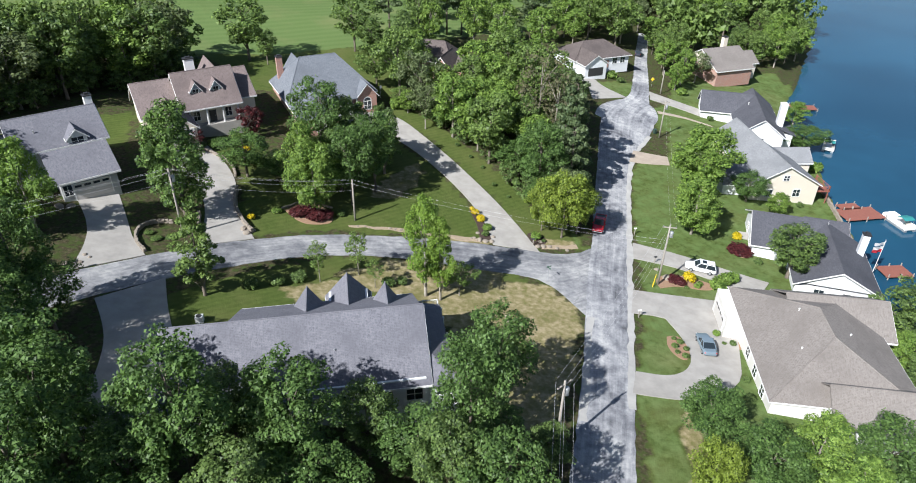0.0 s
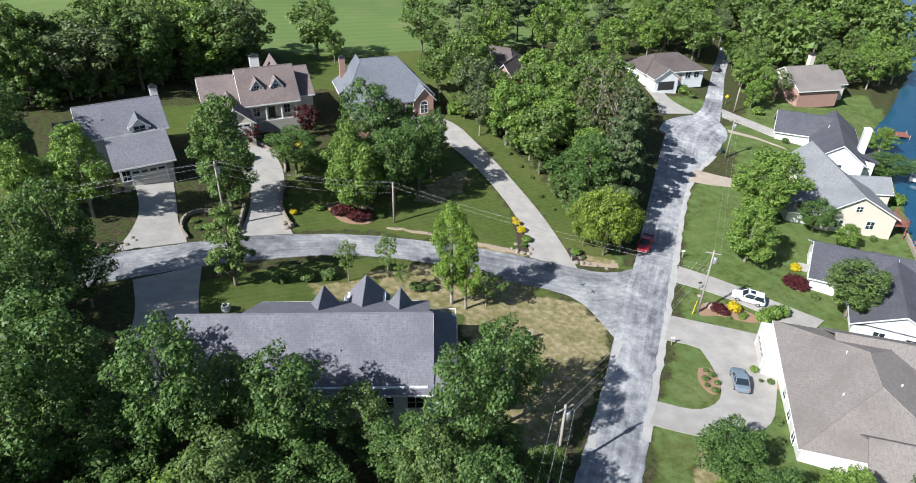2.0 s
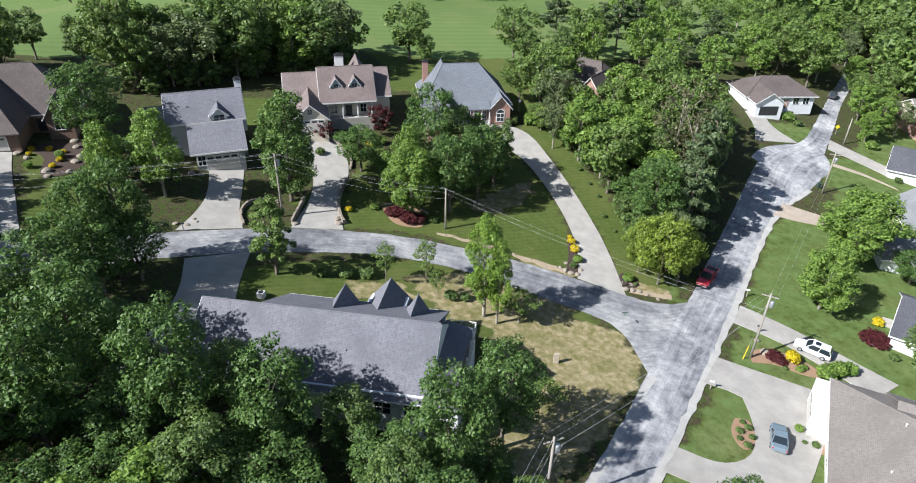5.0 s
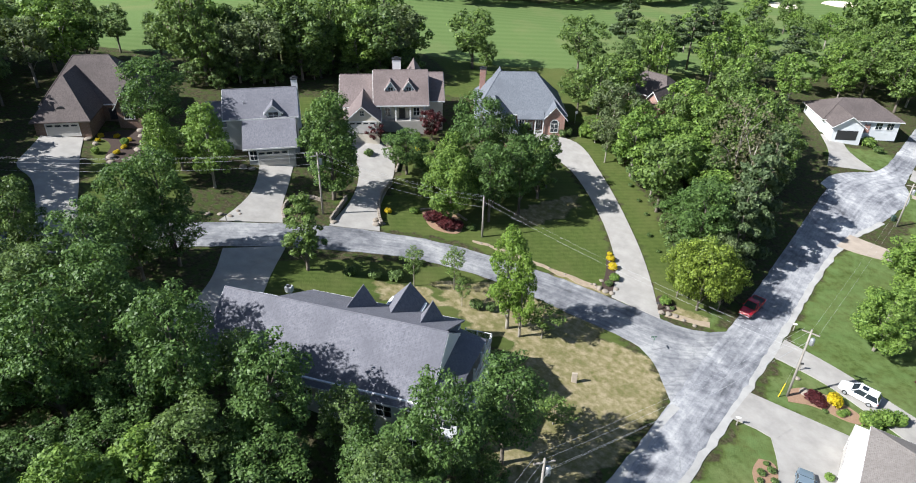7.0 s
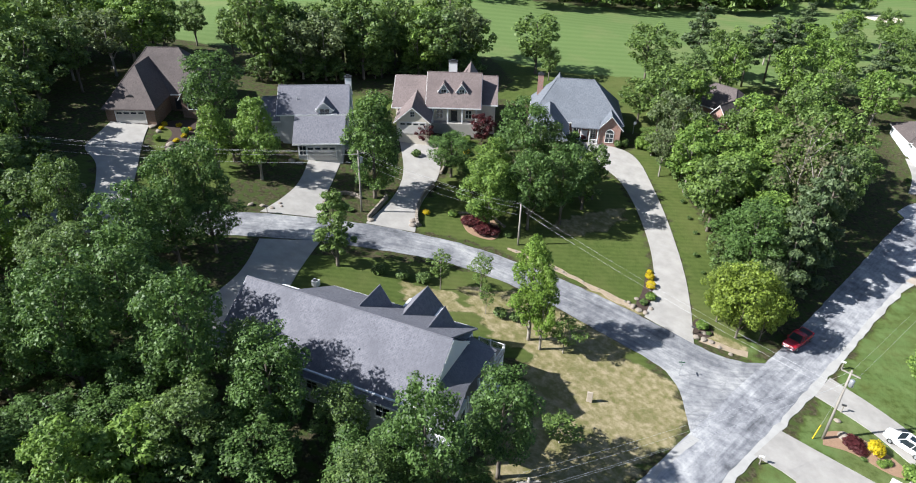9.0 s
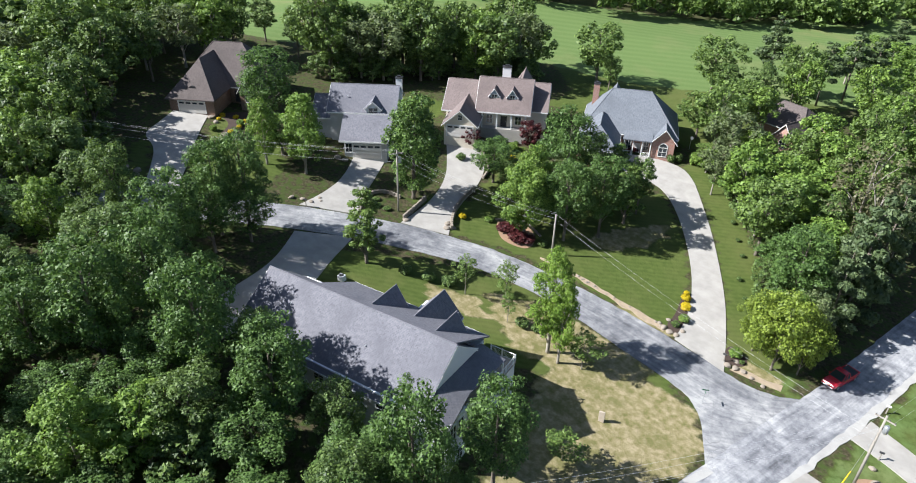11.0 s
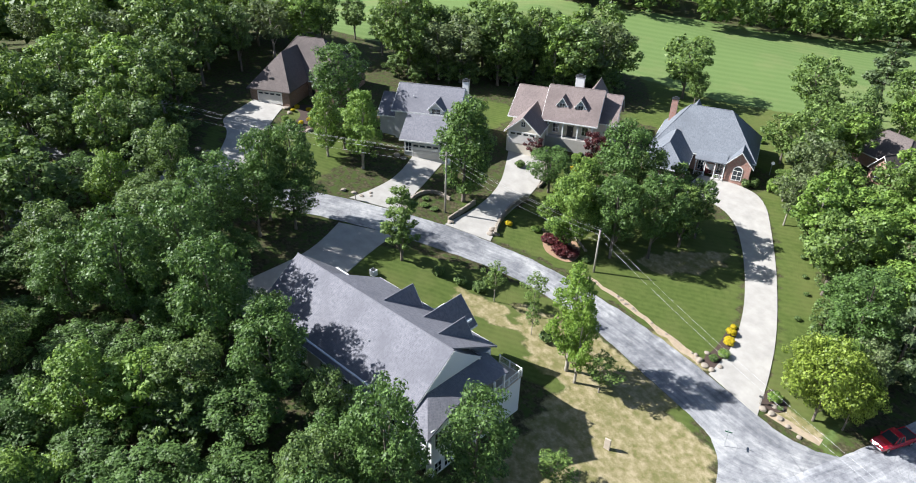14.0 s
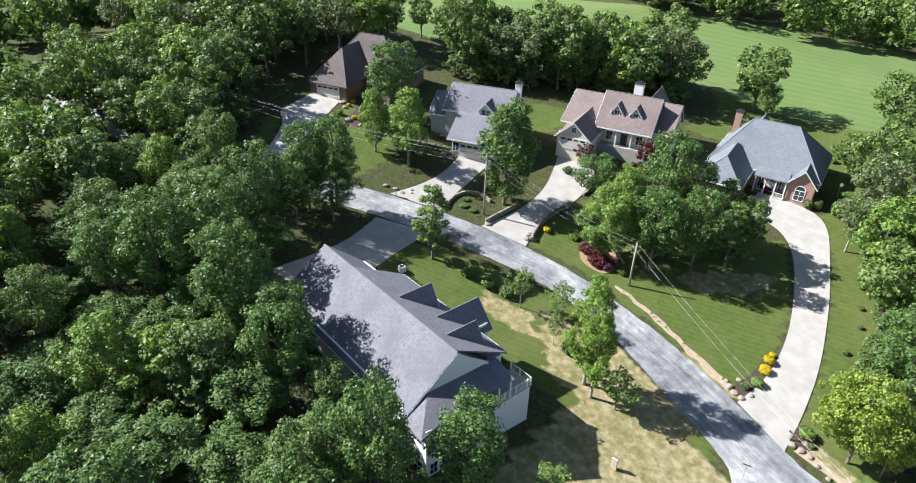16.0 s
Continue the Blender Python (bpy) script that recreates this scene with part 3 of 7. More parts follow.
ribbon("path", [(-88, 22), (-75, 22.5), (-60, 21)], [(-88, 26), (-74, 26.5), (-59, 25)], M_ASPHALT, 0.06, "grey lane glimpsed among the trees", "lane", 3)
M_EARTH = plain("bare_earth", (0.34, 0.27, 0.19), 0.95, vary=0.4, scale=1.6)
ribbon("road_shoulder", [(20.1, 51.9), (22.6, 63.1), (24.5, 71), (26.9, 82), (29.9, 95.5), (33.1, 110.7), (37.0, 126), (43.9, 138)], [(21.0, 51.8), (23.5, 63), (25.4, 70.9), (27.8, 81.9), (30.8, 95.4), (34.0, 110.6), (37.9, 125.8), (44.7, 137.7)], M_GRAVEL, 0.085, "pale gravel shoulder along the road edge", "road shoulder", 2, 0.35)
ribbon("road_shoulder", [(14.0, 49.3), (16.9, 62.2), (18.6, 70)], [(14.9, 49.1), (17.7, 62.0), (19.4, 69.9)], M_GRAVEL, 0.085, "pale gravel shoulder along the road edge", "road shoulder", 2, 0.35)
ribbon("ditch", [(-16.5, 87.5), (-9.7, 88.7), (-3.0, 88.5), (0.6, 88.6), (4.4, 88.6)], [(-16.3, 87.1), (-9.6, 87.9), (-3.0, 87.5), (0.6, 87.5), (4.6, 87.4)], M_EARTH, 0.035, "washed-out strip of bare earth along the road", "verge", 3, 0.5)
ribbon("ditch", [(14.6, 88.9), (17.2, 89.2), (20.2, 90.2)], [(14.2, 87.6), (17.0, 87.9), (20.4, 88.8)], M_EARTH, 0.035, "stony bare earth strip at the corner", "verge", 3, 0.5)
slab("bunker", [(8, 306), (14, 300), (22, 306), (18, 314), (10, 313)], M_SAND, 0.15, "pale sand bunker on the golf course", "bunker")
slab("bunker", [(28, 322), (36, 316), (46, 324), (40, 332), (30, 330)], M_SAND, 0.15, "pale sand bunker on the golf course", "bunker")


# ---- houses ----


def window(house, x, y, z, w, h, face, arch=False, bars=2, frame_mat=None):
    """A framed window proud of a wall. face: 'f' front (-y), 'b' back, 'l' left, 'r' right."""
    spin = {"f": 0, "r": 90, "b": 180, "l": 270}[face]
    fr = bmesh.new()
    t = 0.09
    box(fr, -w / 2 - t, -w / 2, -0.07, 0.02, -h / 2 - t, h / 2 + t)
    box(fr, w / 2, w / 2 + t, -0.07, 0.02, -h / 2 - t, h / 2 + t)
    box(fr, -w / 2, w / 2, -0.07, 0.02, h / 2, h / 2 + t)
    box(fr, -w / 2, w / 2, -0.09, 0.02, -h / 2 - t, -h / 2)
    for k in range(1, bars):
        x0 = -w / 2 + w * k / bars
        box(fr, x0 - 0.03, x0 + 0.03, -0.055, 0.02, -h / 2, h / 2)
    box(fr, -w / 2, w / 2, -0.055, 0.02, -0.025, 0.025)
    if arch:
        for k in range(8):
            a0, a1 = math.pi * k / 8, math.pi * (k + 1) / 8
            r0, r1 = w / 2, w / 2 + 0.14
            pts = [(r0 * math.cos(a0), r0 * math.sin(a0)), (r1 * math.cos(a0), r1 * math.sin(a0)), (r1 * math.cos(a1), r1 * math.sin(a1)), (r0 * math.cos(a1), r0 * math.sin(a1))]
            f = [fr.verts.new((px, -0.07, h / 2 + t + pz)) for px, pz in pts]
            g = [fr.verts.new((px, 0.02, h / 2 + t + pz)) for px, pz in pts]
            fr.faces.new(f)
            for i in range(4):
                fr.faces.new((f[(i + 1) % 4], f[i], g[i], g[(i + 1) % 4]))
    ob = part("window", fr, frame_mat or M_WHITE, house)
    ob.matrix_local = pose(x, y, z, 0, 0, spin)
    gl = boxed(-w / 2, w / 2, -0.03, 0.01, -h / 2, h / 2)
    if arch:
        c = [gl.verts.new((w / 2 * math.cos(math.pi * k / 8), -0.03, h / 2 + t + w / 2 * math.sin(math.pi * k / 8))) for k in range(9)]
        gl.faces.new(c)
    part("pane", gl, M_GLASS, ob)
    return ob


def garage_door(house, x, y, z, w, h, mat=None):
    ob = part("garage_door", boxed(-w / 2, w / 2, -0.02, 0.02, 0, h), mat or M_DOOR, house, "panelled garage door")
    ob.matrix_local = pose(x, y, z)
    for k in range(4):
        part("panel", soft_box(-w / 2, w / 2, -0.055, -0.02, h * k / 4 + 0.012, h * (k + 1) / 4 - 0.012, 0.008), mat or M_DOOR, ob)
    for q in ((-w / 2 - 0.12, -w / 2, 0, h + 0.12), (w / 2, w / 2 + 0.12, 0, h + 0.12), (-w / 2, w / 2, h, h + 0.12)):
        part("jamb", boxed(q[0], q[1], -0.08, 0.02, q[2], q[3]), M_WHITE, ob)
    for k in range(4):
        c = -w / 2 + w * (k + 0.5) / 4
        part("pane", boxed(c - w * 0.09, c + w * 0.09, -0.062, -0.03, h * 0.79, h * 0.93), M_GLASS, ob)
    return ob


def front_door(house, x, y, z, mat):
    bm = soft_box(-0.47, 0.47, -0.06, 0.02, 0, 2.05)
    box(bm, -0.6, -0.48, -0.09, 0.02, 0, 2.2)
    box(bm, 0.48, 0.6, -0.09, 0.02, 0, 2.2)
    ob = part("front_door", bm, mat, house, "panelled front door")
    ob.matrix_local = pose(x, y, z)
    part("handle", soft_box(0.33, 0.39, -0.12, -0.06, 0.95, 1.1, 0.01), M_METAL, ob)


def body(house, x0, x1, y0, y1, z0, z1, mat, label=""):
    return part("wall", boxed(x0, x1, y0, y1, z0, z1), mat, house, label)


def gable(house, x0, x1, y0, y1, ze, zr, along, roof, wall, over=0.45, ends=(True, True), ridge=0.5):
    """A pitched roof of two thick slopes with its gable walls and white fascia. along: the ridge's axis."""
    def at(p, q, z):
        return (p, q, z) if along == "x" else (q, p, z)
    a0, a1, b0, b1 = (x0, x1, y0, y1) if along == "x" else (y0, y1, x0, x1)
    c = b0 + (b1 - b0) * ridge
    s0, s1 = (zr - ze) / (c - b0), (zr - ze) / (b1 - c)
    e0, e1 = a0 - (over if ends[0] else 0), a1 + (over if ends[1] else 0)
    for q, s, zz in (((b0 - over), s0, 0.2), ((b1 + over), s1, 0.203)):
        z = ze - over * s + zz
        part("roof_slope", solid(bmesh.new(), [at(e0, q, z), at(e1, q, z), at(e1, c, zr + zz), at(e0, c, zr + zz)], 0.2), roof, house)
    part("ridge_cap", tube(bmesh.new(), [at(e0 + 0.02, c, zr + 0.19), at(e1 - 0.02, c, zr + 0.19)], [0.09, 0.09], 6), roof, house)

    def slab_of(pts, w0, w1, name, mat, label=""):
        bm = bmesh.new()
        f = [bm.verts.new(at(q0, py, pz)) for q0 in (w0, w1) for py, pz in pts]
        n = len(pts)
        bm.faces.new(f[:n])
        bm.faces.new(f[n:])
        for i in range(n):
            j = (i + 1) % n
            bm.faces.new((f[i], f[j], f[n + j], f[n + i]))
        part(name, bm, mat, house, label)
    for ea, on, sg in ((a0, ends[0], -1), (a1, ends[1], 1)):
        if on:
            slab_of([(b0, ze), (b1, ze), (c, zr)], ea - sg * 0.12, ea, "gable_wall", wall)
    for b, s, sg in ((b0, s0, -1), (b1, s1, 1)):
        z = ze - over * s
        q = sorted((b + sg * over, b + sg * (over + 0.05)))
        slab_of([(q[0], z - 0.06), (q[1], z - 0.06), (q[1], z + 0.17), (q[0], z + 0.17)], e0, e1, "fascia", M_WHITE, "white fascia board")
        for e, on in ((e0 - 0.03, ends[0]), (e1 + 0.03, ends[1])):
            if on:
                slab_of([(b + sg * over, z + 0.13), (c, zr + 0.13), (c, zr - 0.06), (b + sg * over, z - 0.06)], e - 0.03, e + 0.03, "bargeboard", M_WHITE, "white bargeboard")


def hip(house, x0, x1, y0, y1, ze, zr, roof, over=0.5, cut=None):
    """A hipped roof with a level ridge along its longer side. cut: the ridge's two ends."""
    X0, X1, Y0, Y1 = x0 - over, x1 + over, y0 - over, y1 + over
    half = min(X1 - X0, Y1 - Y0) / 2
    if X1 - X0 >= Y1 - Y0:
        r = ((X0 + (cut[0] if cut else half), (Y0 + Y1) / 2), (X1 - (cut[1] if cut else half), (Y0 + Y1) / 2))
    else:
        r = (((X0 + X1) / 2, Y0 + (cut[0] if cut else half)), ((X0 + X1) / 2, Y1 - (cut[1] if cut else half)))
    bm = bmesh.new()
    c = [bm.verts.new((x, y, ze)) for x, y in ((X0, Y0), (X1, Y0), (X1, Y1), (X0, Y1))]
    d = [bm.verts.new((v.co.x, v.co.y, ze - 0.04)) for v in c]
    a, b = [bm.verts.new((x, y, zr)) for x, y in r]
    if X1 - X0 >= Y1 - Y0:
        faces = [(c[0], c[1], b, a), (c[1], c[2], b), (c[2], c[3], a, b), (c[3], c[0], a)]
    else:
        faces = [(c[0], c[1], a), (c[1], c[2], b, a), (c[2], c[3], b), (c[3], c[0], a, b)]
    for f in faces:
        bm.faces.new(f)
    bm.faces.new(d[::-1])
    for i in range(4):
        j = (i + 1) % 4
        bm.faces.new((c[j], c[i], d[i], d[j]))
    for p, q in ((c[0], a), (c[3], a if X1 - X0 >= Y1 - Y0 else b), (c[1], b if X1 - X0 >= Y1 - Y0 else a), (c[2], b), (a, b)):
        if (p.co - q.co).length > 0.1:
            part("ridge_cap", tube(bmesh.new(), [p.co.copy(), q.co.copy()], [0.08, 0.08], 5), roof, house)
    part("roof", bm, roof, house)
    for f in ((X0 - 0.04, X1 + 0.04, Y0 - 0.04, Y0 + 0.02), (X0 - 0.04, X1 + 0.04, Y1 - 0.02, Y1 + 0.04), (X0 - 0.04, X0 + 0.02, Y0 + 0.02, Y1 - 0.02), (X1 - 0.02, X1 + 0.04, Y0 + 0.02, Y1 - 0.02)):
        part("fascia", boxed(*f, ze - 0.24, ze - 0.02), M_WHITE, house, "white fascia board")


def chimney(house, x, y, z0, z1, w, d, mat, cap=None):
    bm = boxed(x - w / 2, x + w / 2, y - d / 2, y + d / 2, z0, z1)
    ob = part("chimney", bm, mat, house)
    bm = boxed(x - w / 2 - 0.1, x + w / 2 + 0.1, y - d / 2 - 0.1, y + d / 2 + 0.1, z1, z1 + 0.16)
    box(bm, x - w / 4, x + w / 4, y - d / 4, y + d / 4, z1 + 0.16, z1 + 0.45)
    part("chimney_cap", bm, cap or M_DARK, ob)


def dormer(house, x, yf, yb, z0, ze, zr, w, roof, wall, win=(0.9, 1.1)):
    body(house, x - w / 2, x + w / 2, yf, yb, z0, ze, wall)
    gable(house, x - w / 2, x + w / 2, yf, yb, ze, zr, "y", roof, wall, 0.28, (True, False))
    window(house, x, yf - 0.02, (z0 + ze) / 2 + 0.35, win[0], win[1], "f")


def roof_vents(house, spots, mat):
    for x, y, z in spots:
        bm = tube(bmesh.new(), [(x, y, z - 0.2), (x, y, z + 0.35)], [0.07, 0.07], 7)
        tube(bm, [(x, y, z + 0.35), (x, y, z + 0.42)], [0.12, 0.1], 7)
        part("vent_pipe", bm, mat, house)


def house_at(x, y, spin, label, name="house"):
    return empty(name, pose(x, y, 0, 0, 0, spin), label, "house")


def rail(house, pts, z, h=1.0, gap=0.14, mat=None):
    """A deck rail along points: posts, top and bottom bars, balusters."""
    bars, posts = bmesh.new(), []
    for (xa, ya), (xb, yb) in zip(pts, pts[1:]):
        n = max(1, int(math.hypot(xb - xa, yb - ya) / gap))
        tube(bars, [(xa, ya, z + h), (xb, yb, z + h)], [0.05, 0.05], 4)
        tube(bars, [(xa, ya, z + 0.12), (xb, yb, z + 0.12)], [0.035, 0.035], 4)
        for k in range(n + 1):
            f = k / n
            px, py = xa + (xb - xa) * f, ya + (yb - ya) * f
            if k % 12 == 0 or k == n:
                posts.append(boxed(px - 0.06, px + 0.06, py - 0.06, py + 0.06, z - 0.1, z + h + 0.1))
            else:
                tube(bars, [(px, py, z + 0.12), (px, py, z + h)], [0.014, 0.014], 3)
    r = part("railing", bars, mat or M_WHITE, house, "white baluster railing")
    for p in posts:
        part("railing_post", p, mat or M_WHITE, r)


# grey-roofed house on the corner lot; local x runs along the ridge, local -y is its back, +y its front
g = house_at(-3.2, 53.2, 10.2, "long grey-shingled house with white siding and three front gables")
body(g, -25.3, -0.3, -6.3, 5.3, -3.2, 4.6, M_SIDEW, "white lapped siding")
gable(g, -25.1, -0.25, -6.3, 5.3, 4.25, 8.75, "x", M_RGREY, M_SIDEW, 0.5, (True, True), 0.54)
body(g, -18.6, -0.4, 5.2, 6.7, -3.2, 4.75, M_SIDEW)
part("roof_slope", solid(bmesh.new(), [(-19.2, 7.3, 4.95), (-0.1, 7.3, 4.95), (-0.1, -0.02, 8.99), (-19.2, -0.02, 8.99)], 0.2), M_RGREY, g, "broad front roof slope")
part("fascia", boxed(-19.2, -0.1, 7.3, 7.36, 4.7, 4.93), M_WHITE, g, "white fascia board")
# front gables
for gx, yf, zr, w, ze in ((-11.7, 5.6, 8.05, 2.7, 6.0), (-3.3, 5.2, 8.0, 2.5, 6.0)):
    body(g, gx - w / 2, gx + w / 2, yf - 3.5, yf, 4.2, ze, M_SIDEW)
    gable(g, gx - w / 2, gx + w / 2, yf - 4.2, yf, ze, zr, "y", M_RGREY, M_SIDEW, 0.3, (False, True))
    ob = window(g, gx, yf + 0.02, ze - 0.4, 0.9, 1.1, "b")
body(g, -9.6, -5.2, 4.6, 9.0, -2.6, 5.0, M_SIDEW)
gable(g, -9.6, -5.2, 1.5, 9.0, 4.5, 6.95, "y", M_RGREY, M_SIDEW, 0.45, (False, True))
window(g, -7.4, 9.02, 3.4, 1.6, 1.8, "b", True)
# porch wing at the gable end
bm = bmesh.new()
f = [bm.verts.new((q, y, z)) for q in (0.2, 0.3) for y, z in ((-3.9, 5.9), (4.3, 5.5), (-0.03, 8.72))]
bm.faces.new(f[:3])
bm.faces.new(f[3:])
for i in range(3):
    bm.faces.new((f[i], f[(i + 1) % 3], f[3 + (i + 1) % 3], f[3 + i]))
part("gable_wall", bm, M_SIDEW, g, "white siding of the end gable")
body(g, -0.28, 3.0, -6.0, -2.6, -3.2, 4.2, M_SIDEW)
for P in ([(-0.2, -3.3, 6.1), (-0.2, 4.6, 5.45), (2.9, 5.7, 4.15), (2.6, -1.4, 4.75)], [(-0.2, 4.6, 5.45), (-0.2, 5.9, 4.8), (2.9, 5.7, 4.15)], [(-0.2, -3.3, 6.1), (2.6, -1.4, 4.75), (3.3, -6.8, 3.9), (-0.5, -6.8, 3.9)]):
    part("roof_slope", solid(bmesh.new(), P, 0.2), M_RGREY, g, "low hipped porch roof")
body(g, -0.26, 2.9, 0.6, 8.1, -3.2, 1.9, M_SIDEW, "white basement wall under the deck")
part("deck", boxed(-0.2, 3.0, -2.6, 8.25, 1.9, 2.05), M_TREATED, g, "open deck")
rail(g, [(2.92, -2.5), (2.92, 8.15), (-0.2, 8.15)], 2.05)
for py in (-2.2, 0.6, 3.4, 5.0):
    part("porch_post", soft_box(2.8, 3.0, py - 0.1, py + 0.1, 2.05, 4.2), M_WHITE, g)
for wx in (-22, -18, -13):
    window(g, wx, -6.32, 2.9, 1.3, 1.4, "f")
for wx in (-9, -4.5, -1.5, 1.6):
    window(g, wx, -6.34 if wx < 0 else -6.02, 2.7, 1.6, 1.6, "f")
    window(g, wx, -6.34 if wx < 0 else -6.02, -1.3, 1.6, 1.5, "f")
for wy in (-5.1, -3.7):
    window(g, 3.02, wy, 2.7, 0.9, 1.8, "r")
    window(g, 3.02, wy, -1.2, 0.9, 1.5, "r")
window(g, -0.24, 0.5, 4.0, 1.5, 1.6, "r")
garage = garage_door(g, -24.0, 5.32, 2.3, 4.6, 2.15)
garage.matrix_local = pose(-22.8, 5.32, 2.25, 0, 0, 180)
for wx in (-17.5, -14.5):
    window(g, wx, 6.72, 3.2, 1.2, 1.5, "b")
roof_vents(g, [(-20, -2.6, 7.0), (-9, -3.2, 6.4)], M_METAL)

# house with a brown hipped roof and brick walls
a = house_at(-91.0, 78.0, 36, "brown-brick house under a tall hipped brown roof")
Z = 8.6
body(a, -4.0, 12.5, -5.0, 7.0, 3.0, Z + 3.0, M_BRICKD, "dark brown brick")
hip(a, -4.0, 12.5, -5.0, 7.0, Z + 3.1, Z + 9.9, M_RBROWN, 0.5, (5.2, 6.5))
body(a, -3.0, 5.4, -12.4, -5.0, 5.0, Z + 2.7, M_BRICKD)
bm = bmesh.new()
e, r = Z + 2.75, Z + 8.6
P = [(-3.5, -12.9, e), (5.9, -12.9, e), (5.9, -3.0, e + 0.4), (-3.5, -3.0, e + 0.4), (1.2, -6.6, r), (1.2, 0.0, r)]
v = [bm.verts.new(p) for p in P]
w = [bm.verts.new((p[0], p[1], p[2] - 0.2)) for p in P[:4]]
for q in ((v[0], v[1], v[4]), (v[1], v[2], v[5], v[4]), (v[3], v[0], v[4], v[5]), (v[2], v[3], v[5])):
    bm.faces.new(q)
bm.faces.new(w[::-1])
for i in range(4):
    bm.faces.new((v[(i + 1) % 4], v[i], w[i], w[(i + 1) % 4]))
part("roof", bm, M_RBROWN, a)
garage_door(a, 1.2, -12.42, Z + 0.05, 5.0, 2.2)
body(a, 8.4, 12.2, -7.5, -5.0, 5.0, Z + 3.4, M_BRICKD)
gable(a, 8.4, 12.2, -7.5, -1.0, Z + 3.3, Z + 6.2, "y", M_RBROWN, M_BRICKD, 0.4, (True, False))
window(a, 10.3, -7.52, Z + 1.9, 1.6, 1.8, "f", True)
front_door(a, 7.0, -5.02, Z + 0.1, M_DARK)
bm = bmesh.new()
c = [bm.verts.new((1.2 + 0.8 * math.cos(math.pi * k / 8), -11.2 + 0.0, Z + 4.0 + 0.75 * math.sin(math.pi * k / 8))) for k in range(9)]
d = [bm.verts.new((x.co.x, -9.2, x.co.z)) for x in c]
bm.faces.new(c)
for k in range(8):
    bm.faces.new((c[k], c[k + 1], d[k + 1], d[k]))
part("eyebrow_vent", bm, M_DARK, a, "rounded eyebrow vent")

# grey house with a lone dormer
h = house_at(-64.5, 87.3, 39, "grey-shingled house with one white dormer and lower garage roof")
Z = 3.4
body(h, 0, 11.6, -4.6, 5.5, 0, 10.6, M_SIDEG)
gable(h, 0, 11.6, -4.6, 5.5, 10.9, 14.2, "x", M_RGREY, M_SIDEG, 0.5, (True, True), 0.46)
body(h, 3.4, 10.9, -9.8, -4.6, 0, 7.5, M_SIDEG)
bm = bmesh.new()
solid(bm, [(2.6, -10.4, 7.45), (11.5, -10.4, 7.45), (11.5, -4.3, 11.0), (2.6, -4.3, 11.0)], 0.22)
part("roof", bm, M_RGREY, h, "long lower roof over the garage")
part("fascia", boxed(2.6, 11.5, -10.46, -10.4, 7.18, 7.44), M_WHITE, h, "white fascia board")
garage_door(h, 7.4, -9.82, 4.15, 4.9, 2.5)
dormer(h, 7.9, -4.9, -1.4, 9.9, 11.6, 12.8, 2.6, M_RGREY, M_WHITE, (1.6, 1.1))
window(h, 4.2, -9.82, 6.0, 1.1, 1.6, "f", True)
body(h, -3.2, 0, -4.0, 4.0, 0, 9.4, M_SIDEG)
gable(h, -3.2, 0, -4.0, 4.0, 9.4, 12.2, "x", M_RGREY, M_SIDEG, 0.4, (True, False))
chimney(h, 11.7, 2.0, 6.0, 15.2, 1.1, 1.0, M_WHITE)
roof_vents(h, [(3, -2.5, 12.6), (5, 3, 12.4)], M_METAL)

# rose-roofed house with two dormers
k3 = house_at(-49.8, 111.9, 32, "rose-shingled house with twin dormers and a front porch")
Z = 4.9
body(k3, 0, 9.8, -3.4, 5.5, 1.5, 8.5, M_SIDET)
gable(k3, 0, 9.8, -4.6, 5.5, 8.7, 13.6, "x", M_RPINK, M_SIDET, 0.45, (True, True), 0.47)
body(k3, -6.6, 0, -2.5, 6.0, 1.5, 8.4, M_SIDET)
gable(k3, -6.6, 0, -4.4, 6.6, 8.2, 12.1, "x", M_RPINK, M_SIDET, 0.45, (True, False), 0.62)
body(k3, -5.4, 0.6, -10.6, -2.5, 1.5, 7.7, M_SIDET)
gable(k3, -5.4, 0.6, -10.6, 0.5, 7.6, 10.2, "y", M_RPINK, M_SIDET, 0.45, (True, False))
garage_door(k3, -2.4, -10.62, 5.1, 4.9, 2.2)
window(k3, -2.4, -10.62, 8.9, 0.7, 0.9, "f")
body(k3, 9.8, 13.0, -2.6, 5.0, 1.5, 8.2, M_SIDET)
gable(k3, 9.8, 13.0, -2.6, 6.2, 8.6, 12.3, "x", M_RPINK, M_SIDET, 0.4, (False, True), 0.62)
dormer(k3, 2.9, -2.9, 0.6, 9.6, 11.2, 12.4, 1.7, M_RPINK, M_SIDEB)
dormer(k3, 6.4, -2.9, 0.6, 9.6, 11.2, 12.4, 1.7, M_RPINK, M_SIDEB)
chimney(k3, 4.2, 6.2, 6.0, 14.2, 1.7, 1.1, M_WHITE)
gable(k3, 5.0, 10.5, 2.0, 9.5, 9.0, 13.2, "y", M_RPINK, M_SIDET, 0.4, (False, True))
body(k3, 5.0, 10.5, 5.0, 9.5, 1.5, 9.0, M_SIDET)
part("porch_floor", boxed(0.4, 9.6, -5.0, -3.4, 1.5, 5.2), M_CONC, k3)
